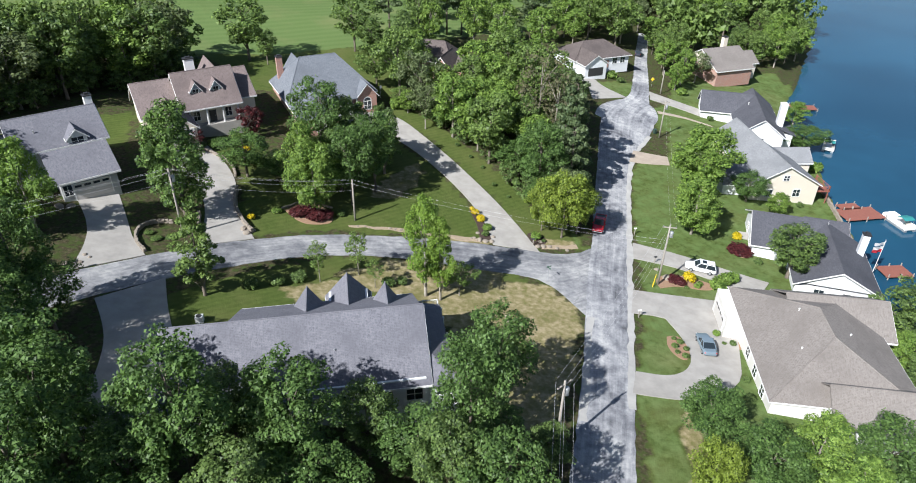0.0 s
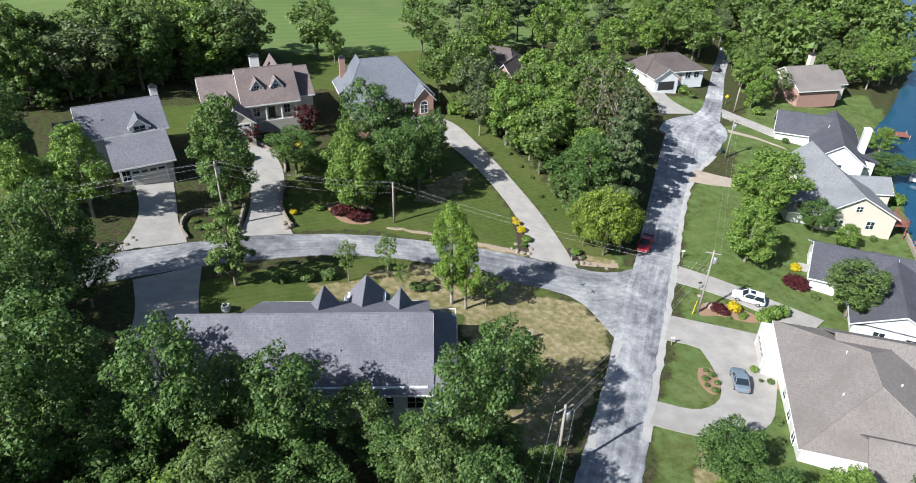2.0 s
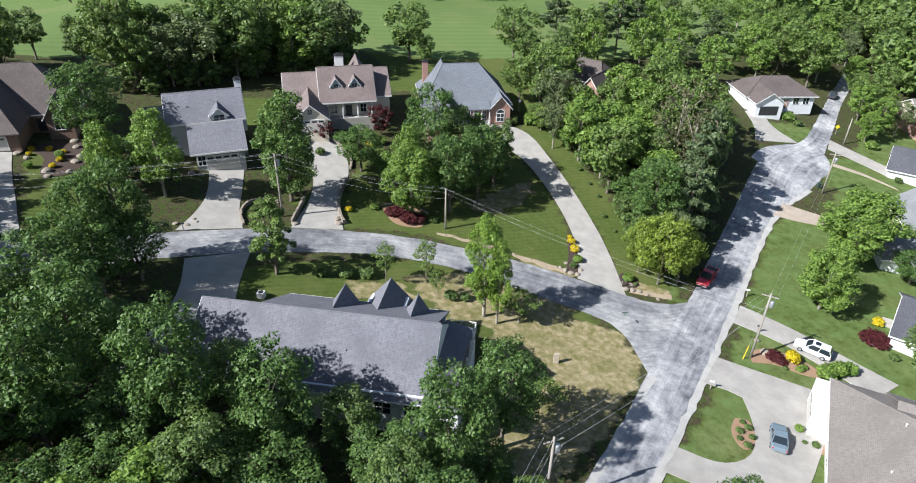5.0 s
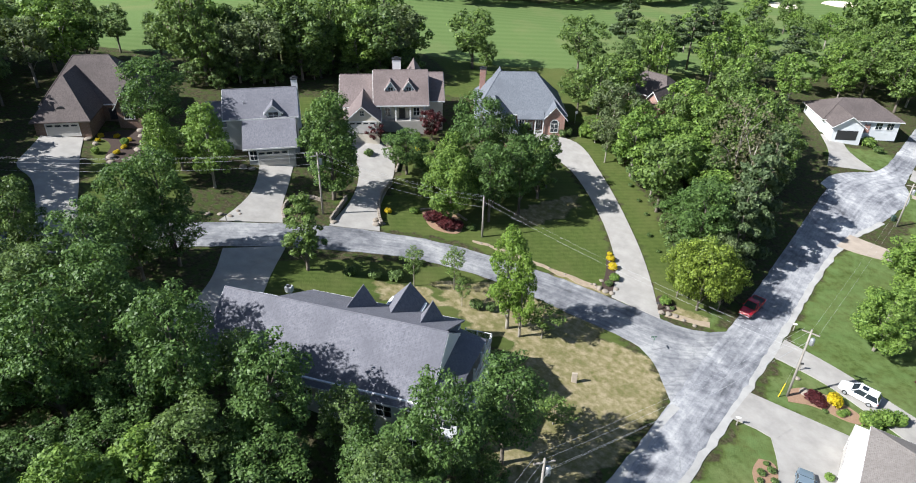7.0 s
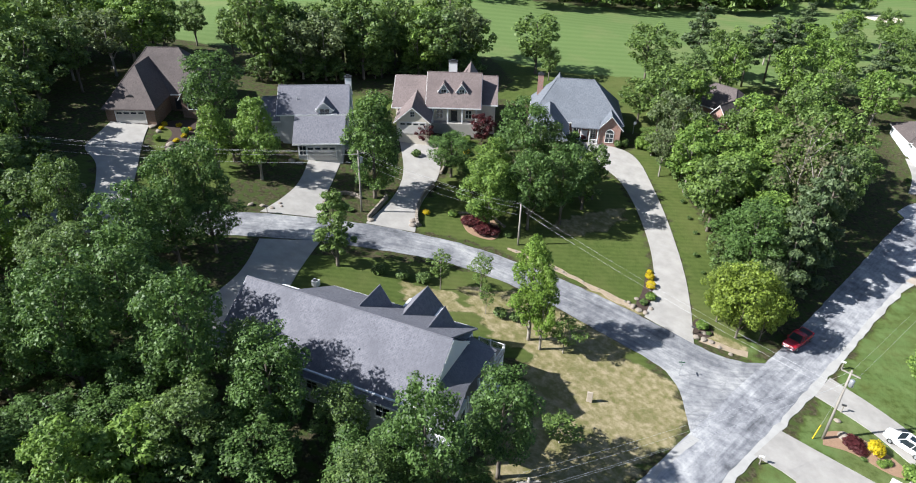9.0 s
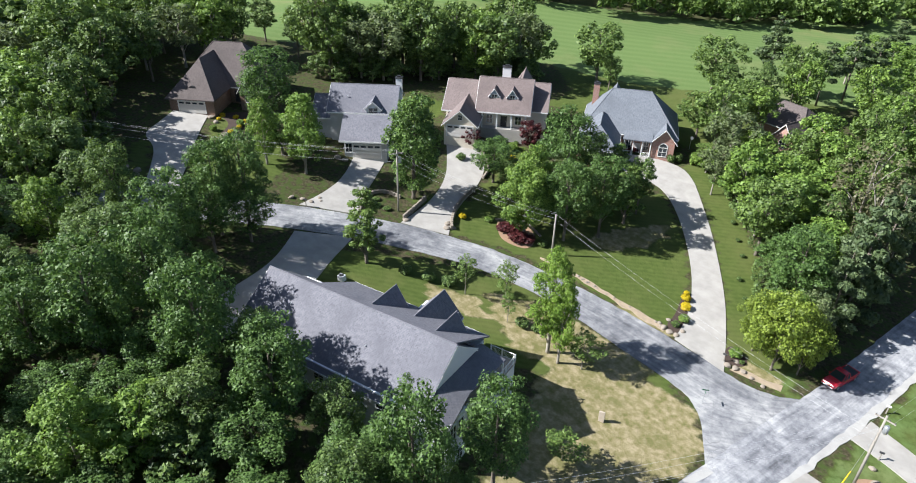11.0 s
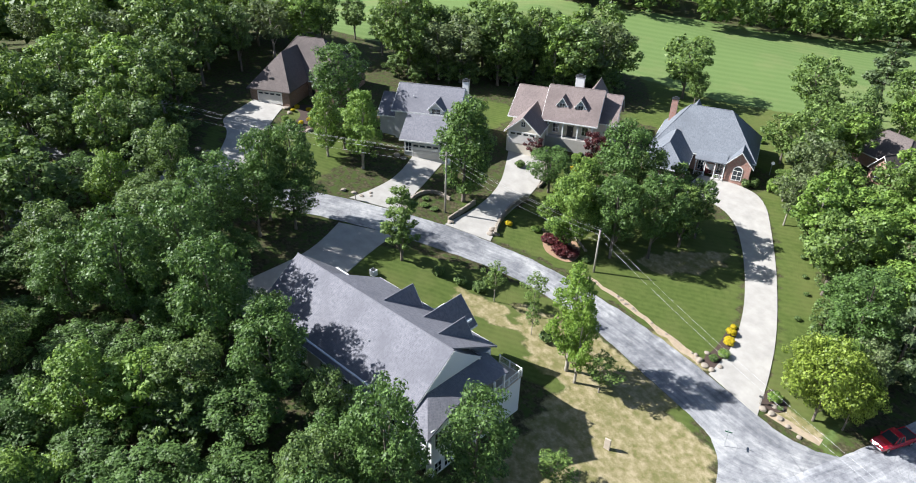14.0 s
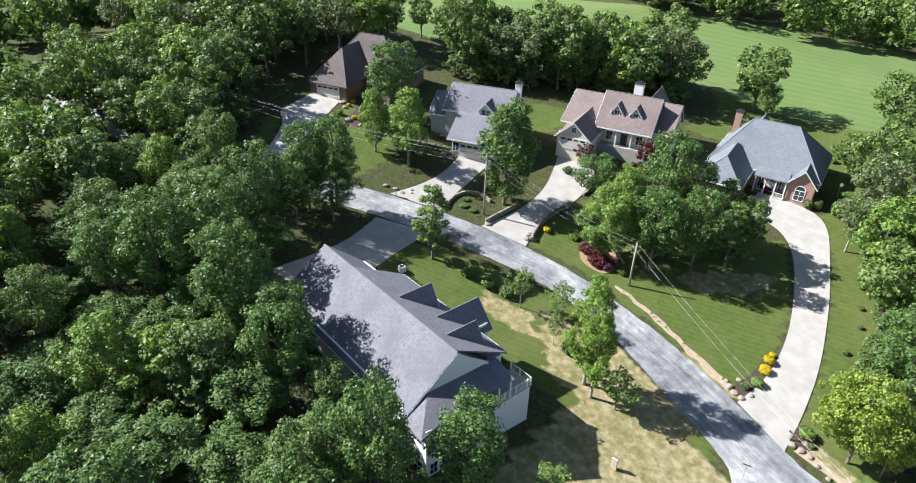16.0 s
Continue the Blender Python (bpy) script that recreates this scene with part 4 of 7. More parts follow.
for px in (0.9, 3.8, 6.6, 9.3):
    part("porch_post", soft_box(px - 0.12, px + 0.12, -4.85, -4.6, 5.2, 8.5), M_WHITE, k3)
front_door(k3, 5.0, -3.42, 5.2, M_DARK)
for wx in (2.2, 7.8):
    window(k3, wx, -3.42, 6.6, 1.1, 1.6, "f")

# slate-roofed brick house at the end of the long drive
b4 = house_at(-31.6, 130.6, 27, "slate-grey hipped house with red brick front and porch")
body(b4, -4.5, 13.4, -6.2, 8.0, -3, 4.6, M_BRICKR, "red brick")
hip(b4, -4.5, 13.4, -6.2, 8.0, 4.75, 11.3, M_RGREY2, 0.5, (5.2, 6.2))
body(b4, -4.5, 2.6, -15.5, -6.2, -3, 4.4, M_BRICKR)
hip(b4, -4.5, 2.6, -15.5, -1.0, 4.5, 8.0, M_RGREY2, 0.5)
body(b4, 9.2, 13.3, -7.6, -6.2, -3, 4.6, M_BRICKR)
gable(b4, 9.2, 13.3, -7.6, 0.5, 4.5, 6.8, "y", M_RGREY2, M_BRICKR, 0.45, (True, False))
window(b4, 11.25, -7.62, 2.3, 1.5, 1.7, "f", True)
part("porch_roof", solid(bmesh.new(), [(3.6, -8.2, 4.35), (9.1, -8.2, 4.35), (9.1, -5.9, 5.4), (3.6, -5.9, 5.4)], 0.2), M_RGREY2, b4)
part("porch_floor", boxed(3.5, 9.1, -8.1, -6.2, -3, 1.0), M_CONC, b4)
for px in (3.9, 5.6, 7.3, 8.9):
    part("porch_post", soft_box(px - 0.1, px + 0.1, -8.0, -7.8, 1.0, 4.2), M_WHITE, b4)
rail(b4, [(3.9, -7.9), (5.4, -7.9)], 1.0, 0.9)
rail(b4, [(7.3, -7.9), (8.9, -7.9)], 1.0, 0.9)
front_door(b4, 6.4, -6.22, 1.0, M_WHITE)
for wx in (4.7, 8.1):
    window(b4, wx, -6.22, 2.6, 0.9, 1.8, "f")
window(b4, -0.9, -15.52, 2.2, 1.6, 1.6, "f")
chimney(b4, -3.2, 4.5, 0, 10.8, 1.2, 1.0, M_BRICKR)
gable(b4, -1.5, 3.0, 2, 9.5, 6.5, 9.6, "y", M_RGREY2, M_BRICKR, 0.3, (False, True))
roof_vents(b4, [(8, 3, 9.6)], M_METAL)

# brown-roofed house among the trees
c5 = house_at(-6, 162, -18, "taupe-shingled low house half hidden by trees")
body(c5, -5, 6.5, -4.5, 4.5, -3, 3.2, M_BRICKR)
hip(c5, -5, 6.5, -4.5, 4.5, 3.3, 7.2, M_RBROWN, 0.5, (3.5, 3.5))
body(c5, 3.2, 7.4, -8.2, -4.5, -3, 3.0, M_BRICKR)
gable(c5, 3.2, 7.4, -8.2, 0, 3.0, 5.6, "y", M_RBROWN, M_BRICKR, 0.4, (True, False))
window(c5, 5.3, -8.22, 1.4, 1.2, 1.3, "f")
body(c5, 7.6, 12, -5, 2, -3, 2.4, M_BRICKR)
gable(c5, 7.6, 12, -5, 2, 2.5, 4.8, "x", M_RBROWN, M_BRICKR, 0.4, (False, True))
chimney(c5, 10.5, -3.5, -1, 6.4, 0.9, 0.9, M_BRICKR)

# brown hipped house with white front at the road's bend
d6 = house_at(30, 177, 22, "low brown-hipped house with white front and open garage")
body(d6, 0, 17, -5, 6, -5, -0.4, M_SIDEW)
hip(d6, 0, 17, -5, 6, -0.3, 3.0, M_RBROWN, 0.6, (6, 6))
body(d6, 0.5, 7, -9.5, -5, -6, -0.4, M_SIDEW)
gable(d6, 0.5, 7, -9.5, 0, -0.4, 1.8, "y", M_RBROWN, M_SIDEW, 0.5, (True, False))
# no real recess: a near-black panel on the wall paints the garage's inner shade
part("garage_shade_panel", boxed(1.5, 6, -9.54, -9.4, -3.6, -1.4), M_DARK, d6, "dark panel standing in for the shaded inside of an open garage")
front_door(d6, 10, -5.02, -3.3, M_BRICKR)
for wx in (12.5, 15):
    window(d6, wx, -5.02, -1.6, 1.4, 1.5, "f")

# lakeside row
t7 = house_at(39.4, 75.0, -8, "large tan-shingled lakeside house with cream walls")
body(t7, 0.4, 17, -22, -0.5, -10, -4.0, M_SIDEI)
hip(t7, 0.4, 17, -22, -0.5, -3.9, -0.3, M_RTAN, 0.5, (8.3, 8.3))
body(t7, 8, 18.6, -8.6, 0.4, -12, -4.2, M_SIDEI)
gable(t7, 6, 18.6, -8.6, 0.4, -4.1, -1.4, "x", M_RTAN, M_SIDEI, 0.5, (False, True))
body(t7, 8, 15.4, -25, -18, -12, -4.2, M_SIDEI)
gable(t7, 6, 15.6, -25, -18, -4.1, -1.5, "x", M_RTAN, M_SIDEI, 0.5, (False, True))
body(t7, -1.6, 0.4, -7.5, -0.6, -10, -4.0, M_SIDEI)
ob = garage_door(t7, 0, 0, 0, 4.8, 2.2)
ob.matrix_local = pose(-1.62, -4, -7.3, 0, 0, -90)
for wy in (-12, -15.5, -19):
    window(t7, 0.38, wy, -5.6, 1.3, 1.6, "l")
roof_vents(t7, [(6.5, -8, -1.3), (5, -15, -2.0), (13, -20.5, -2.6), (11.5, -23, -3.0), (11.5, -12, -1.6)], M_WHITE)
part("deck", boxed(17, 20, -17.5, -9.8, -7.0, -6.8), M_DOCK, t7, "red-brown lakeside deck")

t8 = house_at(50.4, 92.1, -17, "charcoal-shingled L-shaped house with white gables by the lake")
body(t8, 0, 11, 0, 12, -12, -7.2, M_SIDEW)
gable(t8, 0, 11, 0, 12, -7.2, -4.3, "x", M_RDARK, M_SIDEW, 0.5)
body(t8, 5.5, 17, -9.5, 5, -12, -8.0, M_SIDEW)
gable(t8, 5.5, 17, -9.5, 5.5, -7.4, -4.5, "y", M_RDARK, M_SIDEW, 0.5)
body(t8, 10.8, 16, 8.6, 13.6, -12, -8.0, M_SIDEW)
gable(t8, 9, 16, 8.6, 13.6, -8.2, -6.6, "x", M_RDARK, M_SIDEW, 0.4, (False, True))
for wx in (9, 13):
    window(t8, wx, -9.52, -8.9, 1.4, 1.5, "f")
window(t8, -0.02, 3.5, -8.7, 1.4, 1.3, "l")
window(t8, -0.02, 8.5, -8.7, 1.4, 1.3, "l")
part("porch_step", soft_box(-1.6, -0.02, 5.4, 7.2, -10.4, -9.2, 0.03), M_CONC, t8)
chimney(t8, 16.2, 1.5, -12, -3.2, 1.0, 1.0, M_SIDEW)

t9 = house_at(57.8, 113.4, 3, "pale grey-shingled house with a cream gable end")
body(t9, 0, 14, 0, 12, -12, -7.0, M_SIDET)
gable(t9, 0, 14, 0, 12, -7.0, -3.1, "y", M_RLIGHT, M_SIDET, 0.5, (True, False))
body(t9, 2.2, 12, 12, 25, -12, -6.9, M_SIDET)
gable(t9, 2.2, 12, 11, 25, -6.9, -3.2, "y", M_RLIGHT, M_SIDET, 0.5, (False, True))
body(t9, 11.5, 18.5, 11.5, 17, -12, -7.6, M_SIDET)
gable(t9, 9.5, 18.5, 11.5, 17, -7.6, -5.6, "x", M_RLIGHT, M_SIDET, 0.4, (False, True))
window(t9, 4.2, -0.02, -8.8, 1.4, 1.5, "f")
window(t9, 9.8, -0.02, -8.8, 1.4, 1.5, "f")
window(t9, 7.0, -0.02, -5.6, 1.1, 1.0, "f")
body(t9, -4.5, 0, 1.5, 8, -12, -7.4, M_SIDEW)
gable(t9, -4.5, 1, 1.5, 8, -7.4, -5.0, "x", M_RLIGHT, M_SIDEW, 0.4, (True, False))
part("deck", boxed(14, 17, 0.5, 6, -9.0, -8.8), M_DOCK, t9, "red-brown deck")
for px, py in ((16.8, 0.7), (16.8, 5.8)):
    part("deck_post", boxed(px - 0.08, px + 0.08, py - 0.08, py + 0.08, -12.5, -9.0), M_DOCK, t9)
rail(t9, [(14.2, 0.6), (16.9, 0.6), (16.9, 5.9)], -8.8, 0.95, 0.2, M_DOCK)

t10 = house_at(65.0, 139.2, -14, "charcoal-shingled house with white gable and chimney")
body(t10, 0, 9.6, 0, 22, -12, -6.6, M_SIDEW)
gable(t10, 0, 9.6, 0, 22, -6.6, -3.1, "y", M_RDARK, M_SIDEW, 0.5)
body(t10, -7.4, 1, 13, 21, -12, -6.4, M_SIDEW)
gable(t10, -7.4, 4.5, 13, 21, -6.4, -3.0, "x", M_RDARK, M_SIDEW, 0.5, (True, False))
chimney(t10, 9.4, 6.5, -12, -1.2, 1.4, 1.8, M_SIDEW, M_WHITE)
body(t10, 9.6, 12.4, 4, 12, -12.5, -7.4, M_SIDEW)
part("porch_roof", solid(bmesh.new(), [(9.5, 3.6, -6.2), (9.5, 12.4, -6.2), (13, 12.4, -7.4), (13, 3.6, -7.4)], 0.18), M_RDARK, t10)
window(t10, 4.8, -0.02, -8.2, 1.5, 1.5, "f")
roof_vents(t10, [(3, 13, -4.0)], M_WHITE)

t11 = house_at(72.5, 177.5, 20, "tan-shingled far house with brick chimney")
body(t11, 0, 12, 0, 15, -9, -4.2, M_BRICKR)
gable(t11, 0, 12, 0, 15, -4.2, -0.2, "x", M_RTAN, M_SIDET, 0.5)
body(t11, 11, 19, 6, 13, -10, -5.0, M_SIDET)
gable(t11, 9, 19, 6, 13, -5.0, -2.6, "x", M_RTAN, M_SIDET, 0.5, (False, True))
chimney(t11, 10.8, 12, -9, 1.4, 1.3, 1.3, M_SIDET)

# ---- trees ----


def leaf_cloud(rng, lobes, count, size, up=0.45):
    """Small pointed leaf sprays over the outsides of a set of clumps (centre, radii). Returns vertices and faces."""
    cen = np.array([l[0] for l in lobes], float)
    rad = np.array([l[1] for l in lobes], float)
    wt = rad[:, 0] * rad[:, 2]
    wt = np.minimum(wt, np.median(wt) * 4)
    pick = rng.choice(len(lobes), count * 2, p=wt / wt.sum())
    d = rng.normal(size=(count * 2, 3))
    d /= np.linalg.norm(d, axis=1)[:, None]
    d[:, 2] += 0.28
    shell = 1.0 - 0.40 * rng.random(count * 2) ** 1.5
    rough = 1.0 + 0.22 * np.sin(d[:, 0] * 6 + pick) * np.cos(d[:, 1] * 7 + pick * 2)
    p = cen[pick] + d * rad[pick] * (shell * rough)[:, None]
    q = (p[:, None, :] - cen[None]) / rad[None]
    deep = (np.linalg.norm(q, axis=2) < 0.6).sum(1)
    keep = np.where(deep == 0)[0][:count]
    p, d = p[keep], d[keep]
    n = len(p)
    nor = d + rng.normal(size=(n, 3)) * 0.55
    nor[:, 2] += up
    nor /= np.linalg.norm(nor, axis=1)[:, None]
    t = np.cross(nor, rng.normal(size=(n, 3)))
    t /= np.linalg.norm(t, axis=1)[:, None] + 1e-9
    s = np.cross(nor, t)
    a = (size * (0.55 + 0.9 * rng.random(n)))[:, None]
    b = a * (0.55 + 0.35 * rng.random(n))[:, None]
    tri = np.stack([p + t * a, p + s * b - t * a * 0.6, p - s * b - t * a * 0.6], 1)
    return tri.reshape(-1, 3), np.arange(3 * n).reshape(-1, 3)


def fast_mesh(name, verts, faces, mat):
    me = bpy.data.meshes.new(name)
    me.vertices.add(len(verts))
    me.vertices.foreach_set("co", np.asarray(verts, np.float32).ravel())
    k = faces.shape[1]
    me.loops.add(faces.size)
    me.loops.foreach_set("vertex_index", faces.ravel().astype(np.int32))
    me.polygons.add(len(faces))
    me.polygons.foreach_set("loop_start", np.arange(0, faces.size, k, dtype=np.int32))
    me.polygons.foreach_set("loop_total", np.full(len(faces), k, np.int32))
    me.update()
    me.validate()
    me.materials.append(mat)
    return me


def broad_lobes(rng, h, r, clear, n, slim=0.0):
    """Leaf clumps of a broadleaf crown: a lopsided ragged egg with a bare foot and gaps between its boughs."""
    out = []
    mid, half = h * (1 + clear) / 2, h * (1 - clear) / 2
    ph = rng.random(3) * 6.28
    for k in range(n):
        z = -0.88 + 1.80 * (k + 0.5) / n
        a = k * 2.39996 + rng.normal() * 0.35
        belt = math.sqrt(max(0.03, 1 - z * z)) * (1.0 - slim * max(0, z)) * (1.0 - 0.18 * max(0, -z))
        wob = 1 + 0.20 * math.sin(2 * a + ph[0] + 2 * z) + 0.14 * math.sin(3 * a + ph[1] - 4 * z)
        q = r * belt * wob * (0.62 + 0.34 * rng.random())
        s = r * (0.15 + 0.17 * rng.random()) * (0.8 + 0.25 * belt)
        out.append(((q * math.cos(a), q * math.sin(a), mid + z * half * (0.78 + 0.16 * rng.random())), (s, s, s * (0.58 + 0.25 * rng.random()))))
    out.append(((0, 0, mid), (r * 0.52, r * 0.52, half * 0.66)))
    return out


def trunk_bm(rng, h, clear, lobes, girth):
    bm = bmesh.new()
    top = h * 0.82
    lean = rng.normal(size=2) * 0.02 * h
    pts = [(lean[0] * f * f, lean[1] * f * f, -0.5 + (top + 0.5) * f) for f in (0, 0.08, 0.3, 0.55, 0.8, 1.0)]
    tube(bm, pts, [girth * 1.35, girth, girth * 0.85, girth * 0.6, girth * 0.35, girth * 0.1], 8)
    for c, s in lobes[:: max(1, len(lobes) // 8)]:
        z0 = max(h * clear * 0.8, c[2] - 0.25 * h)
        f = z0 / top
        p0 = (lean[0] * f * f, lean[1] * f * f, z0)
        m = (c[0] * 0.5, c[1] * 0.5, z0 + (c[2] - z0) * 0.62)
        tube(bm, [p0, m, c], [girth * 0.38, girth * 0.22, girth * 0.06], 5)
    return bm


def make_tree(seed, h, r, clear, nlobes, count, size, leaf, bark, name, label, slim=0.0, girth=None):
    rng = np.random.default_rng(seed)
    root = empty(name, pose(0, 0, -60), label, "tree")
    lobes = broad_lobes(rng, h, r, clear, nlobes, slim)
    part("trunk", trunk_bm(rng, h, clear, lobes, girth or 0.018 * h), bark, root, smooth=True)
    v, f = leaf_cloud(rng, lobes, count, size)
    c = new("crown", fast_mesh("crown", v, f, leaf))
    c.parent = root
    return root


def make_pine(seed, h, r, clear, count, leaf, name, label):
    rng = np.random.default_rng(seed)
    root = empty(name, pose(0, 0, -60), label, "tree")
    bm = bmesh.new()
    tube(bm, [(0, 0, -0.5), (0.1, 0, h * 0.4), (0, 0.1, h * 0.98)], [0.26, 0.2, 0.04], 8)
    lobes = []
    for k in range(22):
        f = k / 21
        z = h * (clear + (1 - clear) * f)
        a = k * 2.4
        q = r * (1 - 0.72 * f) * (0.55 + 0.4 * rng.random())
        c = (q * math.cos(a), q * math.sin(a), z + 0.3)
        tube(bm, [(0, 0, z - 0.4), c], [0.06, 0.02], 4)
        s = r * (0.30 + 0.16 * rng.random()) * (1 - 0.45 * f)
        lobes.append((c, (s, s, s * 0.5)))
    part("trunk", bm, M_BARK, root, smooth=True)
    v, f = leaf_cloud(rng, lobes, count, 0.29, 0.1)
    c = new("crown", fast_mesh("crown", v, f, leaf))
    c.parent = root
    return root


def make_bush(seed, r, h, count, size, leaf, name, label):
    rng = np.random.default_rng(seed)
    lobes = [((0, 0, h * 0.5), (r * 0.85, r * 0.85, h * 0.5))]
    for k in range(9):
        a = k * 0.7 * math.pi / 3.1 * 2
        lobes.append(((r * 0.5 * math.cos(a), r * 0.5 * math.sin(a), h * (0.35 + 0.4 * rng.random())), (r * 0.5, r * 0.5, h * 0.38)))
    v, f = leaf_cloud(rng, lobes, count, size)
    root = empty(name, pose(0, 0, -60), label, "bush")
    c = new("foliage", fast_mesh("foliage", v, f, leaf))
    c.parent = root
    bm = bmesh.new()
    for k in range(4):
        a = k * 1.6
        tube(bm, [(0, 0, -0.25), (r * 0.4 * math.cos(a), r * 0.4 * math.sin(a), h * 0.6)], [0.05, 0.015], 5)
    part("stems", bm, M_BARK, root)
    return root


KINDS = {
    # near woodland, fine sprays
    "oak_a": make_tree(1, 17, 4.6, 0.20, 66, 10400, 0.180, L_OAK, M_BARK, "oak_tree", "tall oak with a dense mid-green crown"),
    "oak_b": make_tree(2, 17, 5.0, 0.20, 72, 10800, 0.185, L_OAK, M_BARK, "oak_tree", "spreading oak with lobed mid-green crown"),
    "oak_c": make_tree(3, 17, 4.2, 0.20, 60, 9400, 0.180, L_DARK, M_BARK, "oak_tree", "tall oak with a dark green crown"),
    "maple_a": make_tree(4, 16, 4.4, 0.09, 60, 8600, 0.205, L_BRIGHT, M_BARKP, "maple_tree", "maple with a bright fresh-green crown", 0.35),
    "maple_b": make_tree(5, 16, 5.2, 0.06, 92, 16000, 0.20, L_BRIGHT, M_BARKP, "maple_tree", "broad maple with a bright fresh-green crown", 0.2),
    "dense": make_tree(19, 17, 4.4, 0.03, 96, 15000, 0.185, L_LIME, M_BARK, "lime_tree", "dense egg-shaped green tree leafy to the ground", 0.25),
    "poplar": make_tree(6, 16, 3.2, 0.10, 84, 12000, 0.135, L_POPLAR, M_BARKP, "poplar_tree", "tall slim light-green tree with pale trunks", 0.55),
    "slim": make_tree(7, 12, 2.6, 0.08, 36, 4600, 0.17, L_MID, M_BARK, "young_tree", "slim young grey-green tree beside the road", 0.45),
    "sapling": make_tree(8, 8, 1.7, 0.3, 26, 1700, 0.11, L_MID, M_BARKP, "sapling", "thin sapling with sparse leaves", 0.3, 0.07),
    "yellow": make_tree(9, 13, 5.4, 0.12, 62, 10000, 0.205, L_YELLOW, M_BARK, "yellow_green_tree", "spreading yellow-green tree at the corner"),
    # farther, coarser
    "far_a": make_tree(11, 16, 5.0, 0.2, 46, 4000, 0.30, L_MID, M_BARK, "woodland_tree", "woodland tree with a mid-green crown"),
    "far_b": make_tree(12, 16, 4.6, 0.25, 42, 3700, 0.30, L_DARK, M_BARK, "hickory_tree", "woodland hickory with a dark green crown"),
    "far_c": make_tree(13, 16, 5.0, 0.2, 46, 4000, 0.30, L_BRIGHT, M_BARKP, "maple_tree", "woodland maple with a light green crown", 0.3),
    "far_d": make_tree(17, 16, 5.4, 0.28, 34, 3000, 0.30, L_OLIVE, M_BARKP, "hornbeam_tree", "open-crowned woodland tree with dull olive leaves"),
    "under": make_tree(18, 8, 3.4, 0.02, 30, 2200, 0.25, L_DARK, M_BARK, "understory_tree", "low bushy understory tree in the wood", 0.2),
    "bare": make_tree(14, 14, 4.2, 0.2, 26, 1100, 0.2, L_BARE, M_BARKP, "thin_tree", "half-bare dull tree with greyish twigs"),
    "pine": make_pine(15, 18, 3.6, 0.42, 3000, L_PINE, "pine_tree", "tall pine with layered dark needles"),
    "fir": make_pine(16, 14, 4.0, 0.08, 4400, L_PINE, "conifer", "dull green conifer with drooping boughs"),
    "bush": make_bush(21, 1.0, 1.1, 900, 0.13, L_DARK, "bush", "clipped dark green garden shrub"),
    "bush_l": make_bush(22, 1.0, 1.1, 900, 0.14, L_BRIGHT, "bush", "rounded light green garden shrub"),
    "bush_g": make_bush(23, 0.8, 0.95, 800, 0.12, L_GOLD, "gold_bush", "bright golden-yellow garden shrub"),
    "bush_r": make_bush(24, 1.0, 1.0, 900, 0.13, L_RED, "burgundy_bush", "low burgundy-leaved garden shrub"),
    "red_tree": make_tree(25, 6, 2.2, 0.1, 26, 2200, 0.17, L_RED, M_BARK, "burgundy_tree", "small burgundy-leaved ornamental tree", 0.0, 0.1),
}
BASE_H = {"dense": 17, "oak_a": 17, "oak_b": 17, "oak_c": 17, "maple_a": 16, "maple_b": 16, "poplar": 16, "slim": 12, "sapling": 8, "yellow": 13, "far_a": 16, "far_b": 16, "far_c": 16, "far_d": 16, "under": 8, "bare": 14, "pine": 18, "fir": 14, "red_tree": 6}
BASE_R = {"dense": 4.4, "oak_a": 4.6, "oak_b": 5.0, "oak_c": 4.2, "maple_a": 4.4, "maple_b": 5.2, "poplar": 3.2, "slim": 2.6, "sapling": 1.7, "yellow": 5.4, "far_a": 5.0, "far_b": 4.6, "far_c": 5.0, "far_d": 5.4, "under": 3.4, "bare": 4.2, "pine": 3.6, "fir": 4.0, "red_tree": 2.2}
PLACED = []
_used = set()
_rt = random.Random(5)


def plant(kind, x, y, h=None, r=None, group=""):
    src = KINDS[kind]
    sz = (h or BASE_H[kind]) / BASE_H[kind]
    sr = (r or BASE_R[kind] * sz) / BASE_R[kind]
    m = pose(x, y, height(x, y) - 0.05, 0, 0, _rt.uniform(0, 360)) @ Matrix.Diagonal((sr, sr, sz, 1))
    if kind in _used:
        ob = copy_thing(src, m)
    else:
        src.matrix_basis = m
        _used.add(kind)
        ob = src
    if group:
        tagged(ob, group=group)
    PLACED.append((x, y, (r or BASE_R[kind] * sz)))
    return ob


def shrub(kind, x, y, r, h=None, z=None, group=""):
    src = KINDS[kind]
    m = pose(x, y, (height(x, y) if z is None else z) - 0.03, 0, 0, _rt.uniform(0, 360)) @ Matrix.Diagonal((r, r, h or r, 1))
    if kind in _used:
        ob = copy_thing(src, m)
    else:
        src.matrix_basis = m
        _used.add(kind)
        ob = src
    if group:
        tagged(ob, group=group)
    return ob


